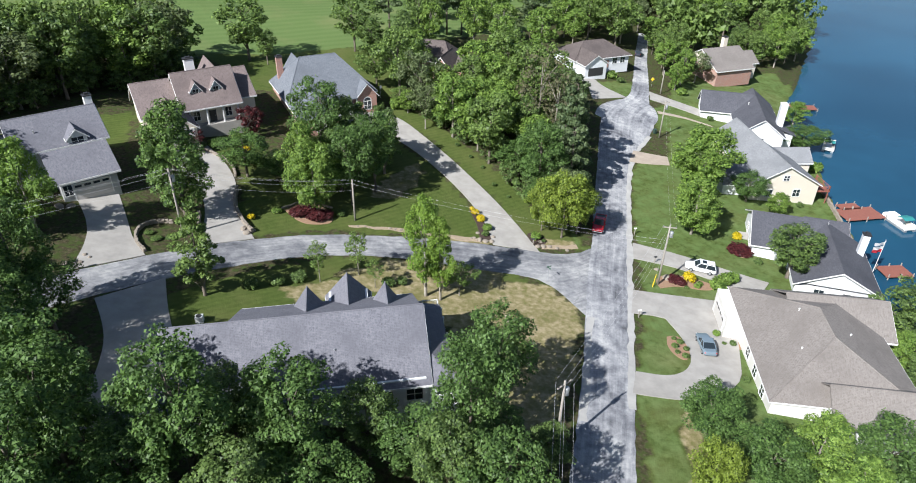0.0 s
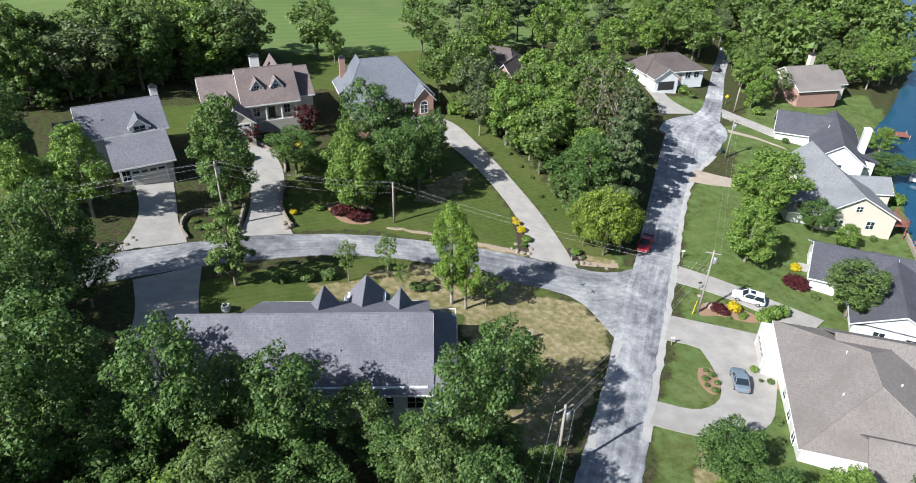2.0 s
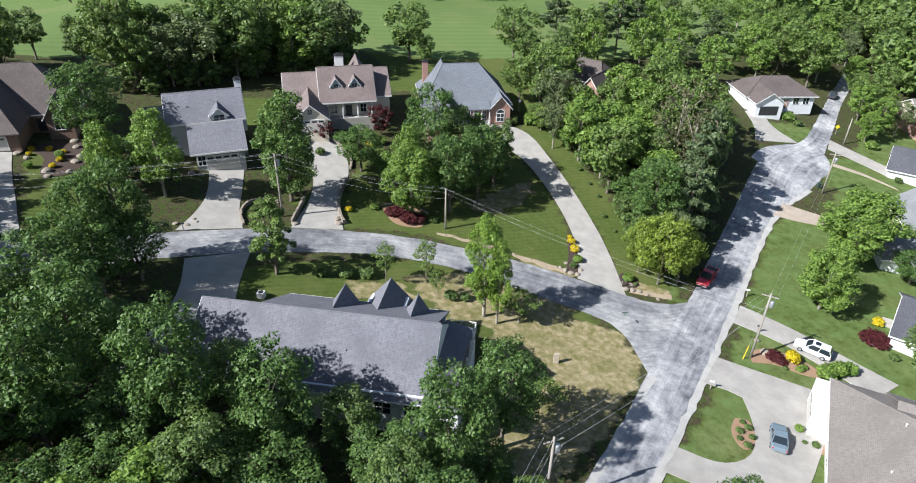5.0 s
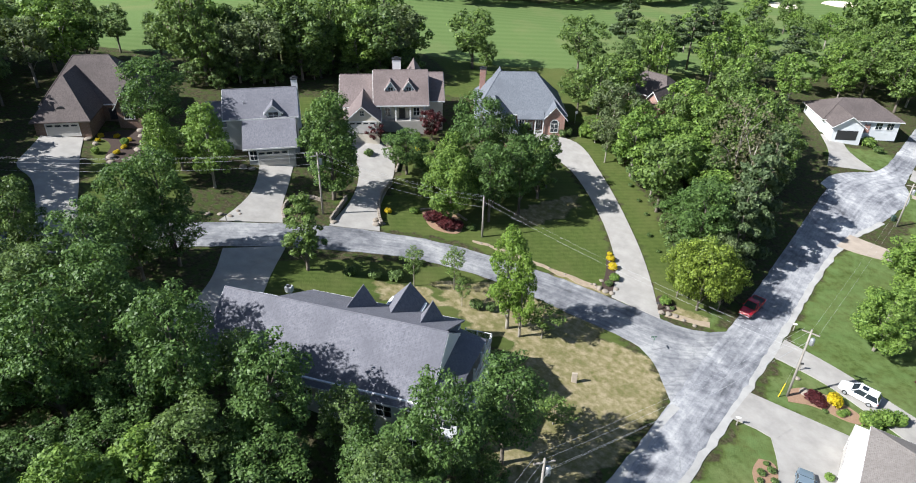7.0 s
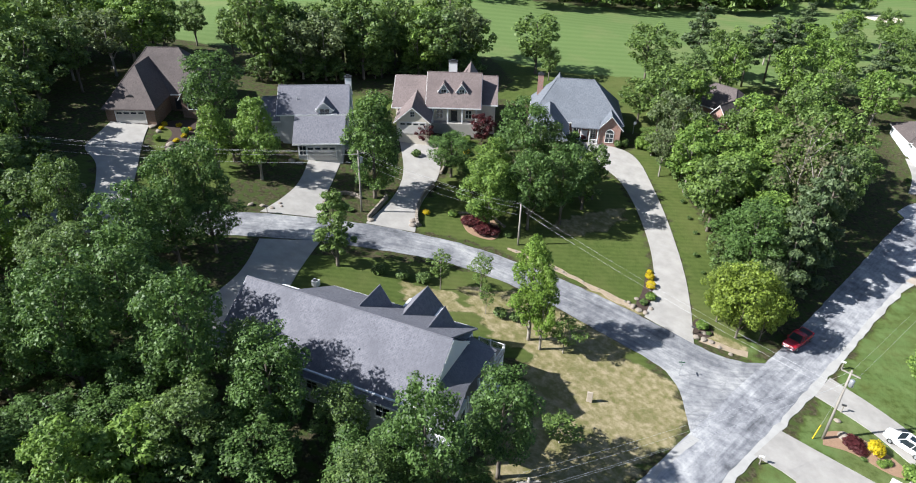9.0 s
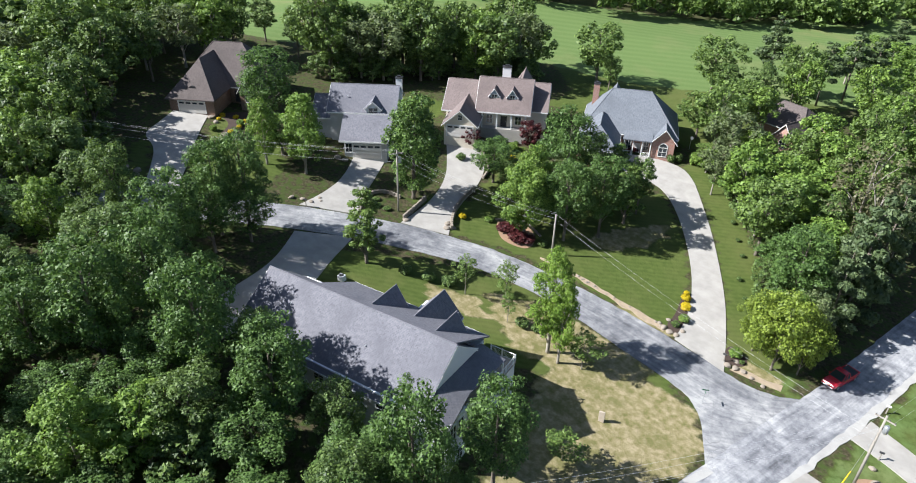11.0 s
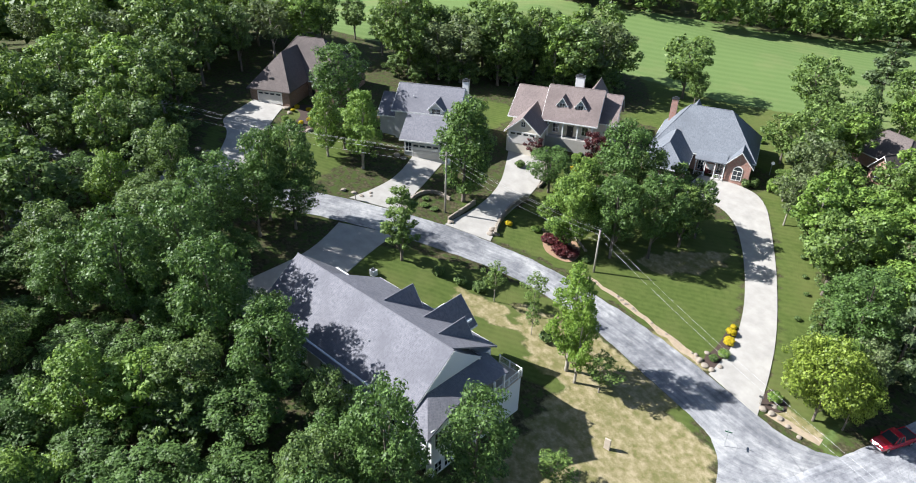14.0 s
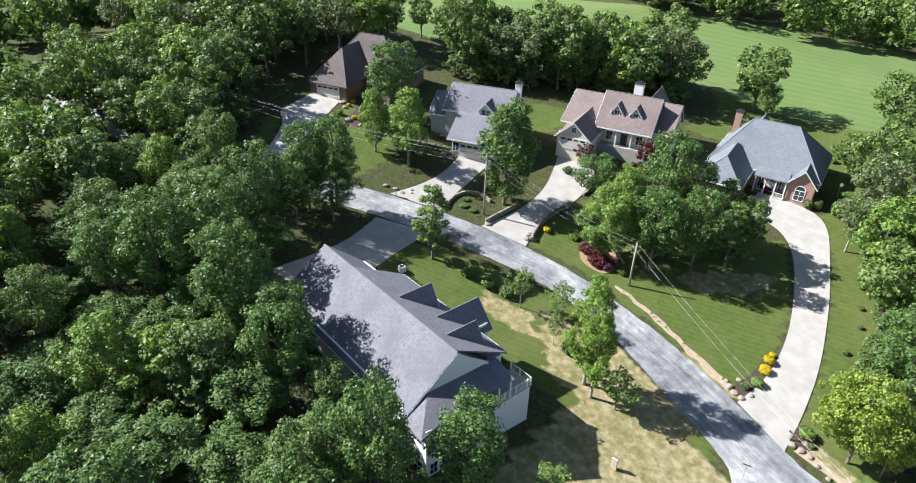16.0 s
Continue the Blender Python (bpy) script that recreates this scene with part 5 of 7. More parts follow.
# trees that stand clear, one by one
for row in (
    ("slim", -30.8, 65.0, 12.3, 2.9), ("sapling", -17.9, 71.6, 6.5, 1.7), ("sapling", -13.1, 74.5, 8.7, 1.9), ("sapling", -10.5, 71.8, 6.0, 1.2),
    ("poplar", -3.6, 71.4, 16.5, 2.7), ("poplar", -1.6, 70.8, 13.5, 2.4), ("sapling", 1.0, 72.3, 7.0, 2.4),
    ("dense", -39.2, 82.6, 18.6, 4.7), ("maple_b", -21.7, 90.0, 12.6, 4.0), ("oak_a", -22.5, 101.6, 18.0, 4.4), ("oak_c", -19.2, 104.0, 14.5, 3.4),
    ("oak_a", -16.6, 93.8, 13.6, 3.8), ("oak_b", -34.4, 97.5, 8.4, 4.0), ("slim", -16.8, 108.5, 11.5, 2.6), ("slim", -12.5, 105.5, 11.0, 2.8), ("oak_b", -28.4, 97.4, 12.0, 3.6), ("maple_a", -24.4, 95.0, 13.0, 3.2), ("oak_a", -13.4, 99.0, 14.0, 3.8), ("far_d", -7.4, 134.0, 13.0, 4.2), ("far_a", -12.3, 140.0, 15.5, 4.4), ("far_d", -6.0, 125.2, 12.0, 3.8), ("far_c", -0.4, 123.4, 13.5, 4.2), ("far_c", 4.6, 119.2, 12.0, 3.8), ("far_c", 6.0, 131.0, 13.0, 4.6), ("far_c", 8.6, 121.4, 15.5, 4.6), ("oak_b", 12.0, 112.0, 14.5, 5.2), ("oak_a", 15.4, 105.0, 14.0, 4.6), ("oak_b", 15.6, 99.6, 12.5, 4.2), ("fir", 20.4, 112.4, 15.5, 4.0), ("bare", 19.6, 120.4, 18.0, 5.2), ("bare", 17.2, 126.0, 16.5, 4.4), ("far_a", 15.4, 138.6, 17.0, 5.2), ("far_a", 11.8, 150.0, 17.0, 5.2), ("far_d", 23.0, 131.0, 17.0, 4.8), ("far_a", -14.6, 149.5, 11.0, 4.0), ("far_d", 19.2, 99.2, 11.5, 3.4), ("fir", 20.8, 104.6, 13.0, 3.4), ("fir", 21.6, 111.0, 15.5, 4.0), ("fir", 22.8, 117.6, 16.5, 4.0), ("far_d", 23.4, 124.5, 15.5, 4.0), ("far_a", 23.0, 131.0, 14.0, 4.0), ("far_b", 23.6, 137.5, 13.0, 3.8), ("far_a", 24.6, 143.5, 11.0, 3.8),
    ("oak_b", -43.2, 54.8, 18.2, 4.4), ("oak_a", -46.2, 56.6, 14.6, 3.6), ("oak_a", -46.6, 52.4, 14.0, 3.6), ("maple_a", -54.5, 72.6, 17.6, 4.8), ("oak_b", -61.5, 73.0, 14.4, 5.2), ("oak_a", -70.5, 77.3, 14.6, 5.4), ("maple_a", -60.2, 69.0, 14.5, 4.0),
    ("yellow", 18.0, 91.8, 12.4, 4.0), ("yellow", 20.8, 93.6, 10.5, 3.3), ("yellow", 14.8, 93.4, 10.0, 3.2), ("maple_b", 17.0, 96.0, 12.5, 4.0),
    ("maple_b", 48.3, 113.9, 18.1, 7.6), ("maple_b", 41.8, 97.5, 13.6, 5.4), ("oak_b", 57.4, 112.5, 12.5, 4.6), ("oak_c", 53.8, 85.6, 11.4, 5.2), ("maple_a", 61.5, 108.0, 5.9, 3.3),
    ("oak_b", 82.2, 142.5, 11.1, 6.4), ("maple_a", 87, 158, 8, 4.0),
    ("far_a", -49.6, 155.5, 15.8, 6.6), ("far_a", -17.8, 143.5, 10.3, 4.6), ("far_c", -6.9, 171.4, 16.6, 4.2), ("pine", -18.4, 183.4, 17.5, 4.6), ("pine", -2.7, 191.9, 17.0, 3.2), ("pine", 1.5, 194, 17.0, 3.0),
    ("far_a", -26.1, 168.7, 15.8, 5.6), ("far_b", -21.0, 164.0, 13.0, 4.8), ("far_a", -13.0, 155.0, 12.0, 4.6),
    ("oak_b", 28.0, 49.0, 12.4, 4.4), ("oak_b", 31.6, 42.2, 14.4, 4.6), ("maple_a", 36.8, 43.6, 11.6, 4.2), ("maple_a", 37.0, 37.5, 12.5, 4.0), ("yellow", 24.9, 40.0, 8.6, 3.0), ("oak_a", 42.4, 42.0, 10.0, 3.6), ("oak_b", 32.5, 36.0, 12, 4.0), ("maple_a", 50, 36, 8, 3.6), ("oak_b", 29, 33, 11, 4),
    ("oak_c", 64.0, 70.5, 12.9, 5.4), ("maple_a", 59.0, 64.5, 8.0, 3.5), ("oak_c", 59.5, 58.6, 8.0, 3.6), ("oak_b", 66, 62, 11, 4.6), ("oak_c", 58, 48, 9, 4),
    ("far_a", -9.7, 175.2, 17.0, 4.8), ("far_c", 4.8, 180.6, 17.0, 5.0), ("far_b", -13.4, 163.5, 15.5, 4.6), ("far_c", 12.0, 168.0, 16.0, 4.8), ("far_a", -44.6, 153.0, 9.0, 2.8), ("far_c", -9.8, 153.6, 13.5, 4.4), ("oak_c", -19.0, 97.8, 14.0, 3.6), ("far_b", -12.4, 109.5, 13.0, 3.4),
    ("sapling", -11.9, 134.4, 5.4, 2.6), ("maple_a", -10.0, 131.5, 6.4, 3.0), ("oak_b", -2.5, 127.8, 11.4, 4.8),
    ("red_tree", -37.2, 111.8, 6.2, 2.4), ("red_tree", -44.6, 103.2, 4.2, 1.6),
    # between the house and the camera
    ("oak_b", -2.8, 39.6, 17.2, 4.4), ("oak_a", 2.0, 42.2, 15.6, 3.6), ("oak_c", -7.6, 41.6, 11.6, 3.0), ("oak_b", -11.6, 34.6, 17.0, 5.0), ("oak_a", 4.9, 50.0, 13.4, 3.7), ("oak_b", 5.0, 45.0, 11.0, 3.0), ("oak_c", 9.6, 42.0, 7.0, 2.6), ("oak_a", -13.6, 38.6, 13.6, 4.0), ("oak_c", -16.6, 40.0, 11.6, 3.2), ("oak_c", 0.2, 36.0, 14.0, 3.8),
    ("oak_c", -19.6, 41.0, 12.6, 3.0), ("oak_a", -21.6, 36.0, 16.6, 4.2), ("oak_b", -25.4, 33.6, 18.4, 4.6), ("oak_b", -29.5, 40.0, 12.6, 3.6), ("oak_a", -32.6, 36.8, 15.4, 4.6), ("oak_c", -16.2, 31.4, 12.6, 4.2), ("far_c", -17.6, 27.6, 11.6, 4.0), ("oak_a", 4.6, 34.0, 12.0, 3.6), ("oak_b", 2.0, 30.0, 13.0, 4.2), ("oak_b", -5.0, 31.0, 13.5, 4.4),
    ("oak_a", -43.5, 49.5, 10.5, 3.6), ("oak_b", -38.0, 43.6, 11.6, 4.2), ("oak_a", -42.0, 43.6, 14.0, 4.2), ("oak_b", -37.0, 31.2, 16.6, 5.0), ("oak_c", -41.6, 35.6, 14.6, 4.6), ("oak_c", -47.2, 37.2, 12.0, 4.2), ("oak_c", -52.3, 42.0, 17.2, 3.8), ("maple_a", -53.4, 34.4, 14.0, 4.2), ("far_b", -58, 40.0, 13, 4.2), ("oak_b", -61.4, 31.6, 15.0, 4.6), ("far_a", -66, 36.5, 14, 4.4), ("far_b", -72, 32.0, 15, 4.6), ("far_a", -80, 28.4, 17.5, 5.0), ("far_b", -88, 24, 15, 4.6), ("far_a", -74, 43.6, 14, 4.2), ("far_b", -80, 47.0, 17.5, 4.6), ("far_a", -90, 36, 15, 4.6), ("slim", -47.5, 51.5, 9.0, 2.6), ("sapling", 7.5, 58.5, 4.5, 2.2),
    # behind the brown-brick house, by the fairway
    ("far_b", -99.0, 104.0, 14.0, 4.2), ("bare", -92.0, 105.0, 18.0, 4.4), ("far_b", -112.0, 104.0, 13.0, 4.2), ("far_a", -106.0, 92.0, 16.0, 4.8),
):
    plant(*row)

WOODS = [
    # lower woodland near the camera
    ([(-46, 5), (9, 10), (11, 24), (0, 33), (-16, 34), (-27, 37), (-36, 37), (-46, 33)], 5.3, ("oak_a", "oak_b", "oak_c", "maple_a", "oak_b"), 12.0, 16.0),
    ([(-96, 4), (-47, 5), (-47, 36), (-56, 38), (-66, 40), (-84, 20), (-96, 30)], 6.0, ("far_a", "far_b", "far_c", "far_a"), 12, 16.5),
    ([(14, 4), (40, 0), (56, 12), (58, 30), (24, 34), (16, 20)], 7.4, ("far_a", "far_b", "far_c"), 9, 12),
    ([(-100, 30), (-86, 24), (-72, 38), (-67, 42), (-72, 49), (-80, 53.5), (-90, 58), (-100, 52)], 5.4, ("far_a", "far_b", "far_c", "far_b"), 13, 18),
    # round the brown hipped house
    ([(-132, 36), (-98, 48), (-94, 64), (-104, 74), (-102, 86), (-112, 94), (-132, 90)], 6.2, ("far_a", "far_b", "far_c", "far_d"), 14, 18.5),
    # belt behind the grey and the rose house
    ([(-84, 97), (-75, 111), (-68, 123), (-58, 138), (-62, 148), (-71, 150), (-79, 138), (-85, 122), (-94, 106)], 4.9, ("far_a", "far_b", "far_c", "far_d", "far_a", "far_d"), 14, 21),
    # between the long drive and the road
    ([(14, 99), (18, 97), (21, 122), (23, 140), (23, 149), (18, 158), (10, 156), (0, 140), (-6, 132), (0, 124), (8, 112)], 5.0, ("far_a", "far_c", "far_d", "far_a", "far_b", "far_c"), 12.5, 16.5),
    ([(17, 98), (20, 98), (23, 122), (24, 134), (21, 136), (18, 112)], 4.8, ("fir", "far_d", "far_b"), 12, 15),
    ([(-12, 168), (2, 178), (26, 172), (26, 200), (6, 200), (-14, 180)], 9.0, ("far_a", "far_c", "pine", "far_d"), 13, 17),
    # far side of the road's bend, down to the lake
    ([(59, 168), (69, 172), (67, 196), (60, 214), (58, 190)], 6.0, ("far_a", "far_c", "far_d"), 8, 13),
    ([(-6, 198), (26, 206), (34, 250), (10, 262), (-10, 226)], 10.5, ("far_a", "far_c", "pine", "far_c"), 11, 15),
    ([(26, 196), (50, 198), (54, 216), (34, 222)], 6.5, ("far_a", "far_b", "far_c"), 13, 17),
    ([(84, 200), (96, 194), (116, 218), (92, 226), (76, 206)], 7.0, ("far_a", "far_c", "far_b"), 10, 14),
    ([(34, 222), (58, 218), (66, 232), (92, 226), (104, 240), (60, 250), (38, 244)], 7.5, ("far_a", "far_c", "far_d", "far_b"), 13, 17),
]
# clearings kept open round a house
CLEAR = [(1.0, 160.0, 11.0), (38, 178, 12.0)]
_rs = random.Random(11)
for poly, gap, kinds, h0, h1 in WOODS:
    xs, ys = [p[0] for p in poly], [p[1] for p in poly]
    tries = int((max(xs) - min(xs)) * (max(ys) - min(ys)) / gap ** 2 * 7)
    for _ in range(tries):
        x, y = _rs.uniform(min(xs), max(xs)), _rs.uniform(min(ys), max(ys))
        if not inside(x, y, poly) or any((x - a) ** 2 + (y - b) ** 2 < c * c for a, b, c in CLEAR):
            continue
        if any((x - a) ** 2 + (y - b) ** 2 < (gap * (0.75 if gap < 5 else 0.85) + 0.12 * c) ** 2 for a, b, c in PLACED):
            continue
        k = _rs.choice(kinds)
        hh = _rs.uniform(h0, h1)
        plant(k, x, y, hh, BASE_R[k] * hh / BASE_H[k] * _rs.uniform(0.95, 1.25))

# low growth between the trunks of the belt, the drive's wood and the near slope
for poly, gap, count in ((WOODS[5][0], 3.6, 60), (WOODS[6][0], 4.4, 55), (WOODS[0][0], 5.5, 12), (WOODS[3][0], 5.0, 30)):
    xs, ys = [p[0] for p in poly], [p[1] for p in poly]
    low = []
    for _ in range(900):
        x, y = _rs.uniform(min(xs), max(xs)), _rs.uniform(min(ys), max(ys))
        if len(low) < count and inside(x, y, poly) and all((x - a) ** 2 + (y - b) ** 2 > gap * gap for a, b in low):
            low.append((x, y))
            hh = _rs.uniform(4.0, 8.0)
            plant("under", x, y, hh, hh * _rs.uniform(0.36, 0.5))

# far woods beyond the fairway and round the lake, past counting
_rf = np.random.default_rng(9)
_fv, _ff, _n = [], [], 0
_cloud = [leaf_cloud(np.random.default_rng(40 + k), broad_lobes(np.random.default_rng(50 + k), 16, 5.2, 0.12, 22), 430, 0.72) for k in range(4)]
FAR = [[(-240, 178), (-140, 176), (-108, 190), (-90, 204), (-72, 226), (-54, 246), (-40, 258), (-12, 294), (10, 308), (-30, 420), (-240, 420)], [(40, 335), (100, 330), (170, 380), (160, 470), (0, 470), (0, 400)],
       [(-240, -40), (-136, -20), (-136, 86), (-240, 86)],
       [(36, 246), (60, 252), (104, 242), (118, 220), (126, 236), (152, 312), (150, 330), (60, 330), (36, 262)], [(66, 202), (72, 200), (94, 222), (70, 226)], [(-132, 40), (-106, 52), (-104, 70), (-112, 86), (-132, 84)], [(-100, 4), (-66, 10), (-84, 26), (-100, 30)]]
for poly in FAR:
    xs, ys = [p[0] for p in poly], [p[1] for p in poly]
    for _ in range(int((max(xs) - min(xs)) * (max(ys) - min(ys)) / 74)):
        x, y = _rf.uniform(min(xs), max(xs)), _rf.uniform(min(ys), max(ys))
        if not inside(x, y, poly):
            continue
        v, f = _cloud[_rf.integers(4)]
        s = _rf.uniform(0.8, 1.15)
        a = _rf.uniform(0, 6.28)
        rot = np.array([[math.cos(a), math.sin(a), 0], [-math.sin(a), math.cos(a), 0], [0, 0, 1]])
        _fv.append((v @ rot) * s + np.array([x, y, height(x, y) - 1.0]))
        _ff.append(f + _n)
        _n += len(v)
_ob = new("woods", fast_mesh("woods", np.concatenate(_fv), np.concatenate(_ff), L_MID))
tagged(_ob, "distant dark green woods beyond the fairway", "woods", kind="stuff")

# ---- poles and wires ----


def utility_pole(x, y, h, spin, kit=True, lean=0.0):
    z = height(x, y)
    ob = empty("utility_pole", pose(x, y, z, 0, 0, spin) @ pose(0, 0, 0, 0, lean, 0), "weathered timber utility pole with cross-arm and insulators", "utility pole", "utility poles")
    part("pole", tube(bmesh.new(), [(0, 0, -0.6), (0, 0, h * 0.5), (0, 0, h)], [0.17, 0.145, 0.11], 9), M_POLE, ob, smooth=True)
    if kit:
        part("cross_arm", soft_box(-1.0, 1.0, -0.07, 0.07, h - 0.55, h - 0.42, 0.01), M_POLE, ob)
    for k in (-0.9, -0.4, 0.4, 0.9) if kit else (0.0,):
        part("insulator", tube(bmesh.new(), [(k, 0, h - 0.42 + (0 if kit else 0.4)), (k, 0, h - 0.32 + (0 if kit else 0.4)), (k, 0, h - 0.24 + (0 if kit else 0.4))], [0.03, 0.055, 0.03], 6), M_DARK, ob)
    if kit:
        t = part("transformer", tube(bmesh.new(), [(0.42, 0.0, h - 2.1), (0.42, 0.0, h - 2.05), (0.42, 0, h - 1.2), (0.42, 0, h - 1.1)], [0.2, 0.27, 0.27, 0.18], 12), M_METAL, ob, "grey drum transformer", True)
        part("bracket", soft_box(0.08, 0.2, -0.08, 0.08, h - 1.8, h - 1.4, 0.01), M_DARK, t)
    return ob, z + h


M_WIRE = plain("dull_cable", (0.5, 0.5, 0.51), 0.6)


def wire(a, b, sag, r=0.012):
    pts = []
    for k in range(17):
        f = k / 16
        p = Vector(a).lerp(Vector(b), f)
        p.z -= sag * 4 * f * (1 - f)
        pts.append(p)
    ob = part("overhead_wire", tube(bmesh.new(), pts, [r] * 17, 4), M_WIRE, None)
    tagged(ob, "thin sagging overhead wire between utility poles", "wire", "overhead wires")


_p1 = utility_pole(10.75, 44.5, 9.8, 40)
_p2 = utility_pole(31.2, 80.2, 10.6, -10)
_p3 = utility_pole(-38.0, 78.0, 10.4, 60)
_p4 = utility_pole(-15.6, 89.2, 7.2, 70, False)
_p5 = utility_pole(-76.3, 47.6, 6.4, 50)
_p6 = utility_pole(46.6, 138.2, 8.8, 0)
_p7 = utility_pole(54.0, 165.8, 6.2, 0, False)
_runs = [((-76.3, 47.6, _p5[1]), (-38.0, 78.0, _p3[1])), ((-38.0, 78.0, _p3[1]), (-15.6, 89.2, _p4[1])), ((-15.6, 89.2, _p4[1]), (31.2, 80.2, _p2[1] - 2.6)), ((10.75, 44.5, _p1[1]), (31.2, 80.2, _p2[1])),
         ((31.2, 80.2, _p2[1]), (46.6, 138.2, _p6[1])), ((-130, 22, 17.5), (-76.3, 47.6, _p5[1])), ((2, -10, 9.5), (10.75, 44.5, _p1[1]))]
for a, b in _runs:
    d = Vector((b[0] - a[0], b[1] - a[1])).normalized()
    for k, dz in ((-0.85, -0.25), (0.0, -0.05), (0.85, -0.25), (0.1, -1.9))[: 2 if a[0] in (-15.6, 31.2) else 4]:
        o = Vector((-d.y * k, d.x * k, dz))
        wire(Vector(a) + o, Vector(b) + o, 0.9, 0.006 if a[0] == 31.2 else 0.009)
_gg = empty("guy_wire", pose(30.2, 79.4, height(30.2, 79.4)), "guy wire with a yellow plastic guard at its foot", "guy wire")
part("guard", tube(bmesh.new(), [(0, 0, -0.1), (0.28, 0.22, 2.2)], [0.07, 0.05], 7), plain("yellow_plastic", (0.75, 0.52, 0.02), 0.5), _gg, "yellow plastic guard")
part("cable", tube(bmesh.new(), [(0.25, 0.2, 2.0), (1.0, 0.78, 9.2)], [0.012, 0.012], 4), M_METAL, _gg)

# ---- vehicles ----


def loft(bm, sections):
    rings = [[bm.verts.new(p) for p in s] for s in sections]
    for a, b in zip(rings, rings[1:]):
        n = len(a)
        for k in range(n):
            bm.faces.new((a[k], a[(k + 1) % n], b[(k + 1) % n], b[k]))
    bm.faces.new(rings[0][::-1])
    bm.faces.new(rings[-1])
    return bm


def ring(x, w, z0, z1, r=0.12):
    """A rounded rectangle across the car at x."""
    return [(x, -w + r, z0), (x, w - r, z0), (x, w, z0 + r), (x, w, z1 - r * 1.4), (x, w - r * 1.6, z1), (x, -w + r * 1.6, z1), (x, -w, z1 - r * 1.4), (x, -w, z0 + r)]


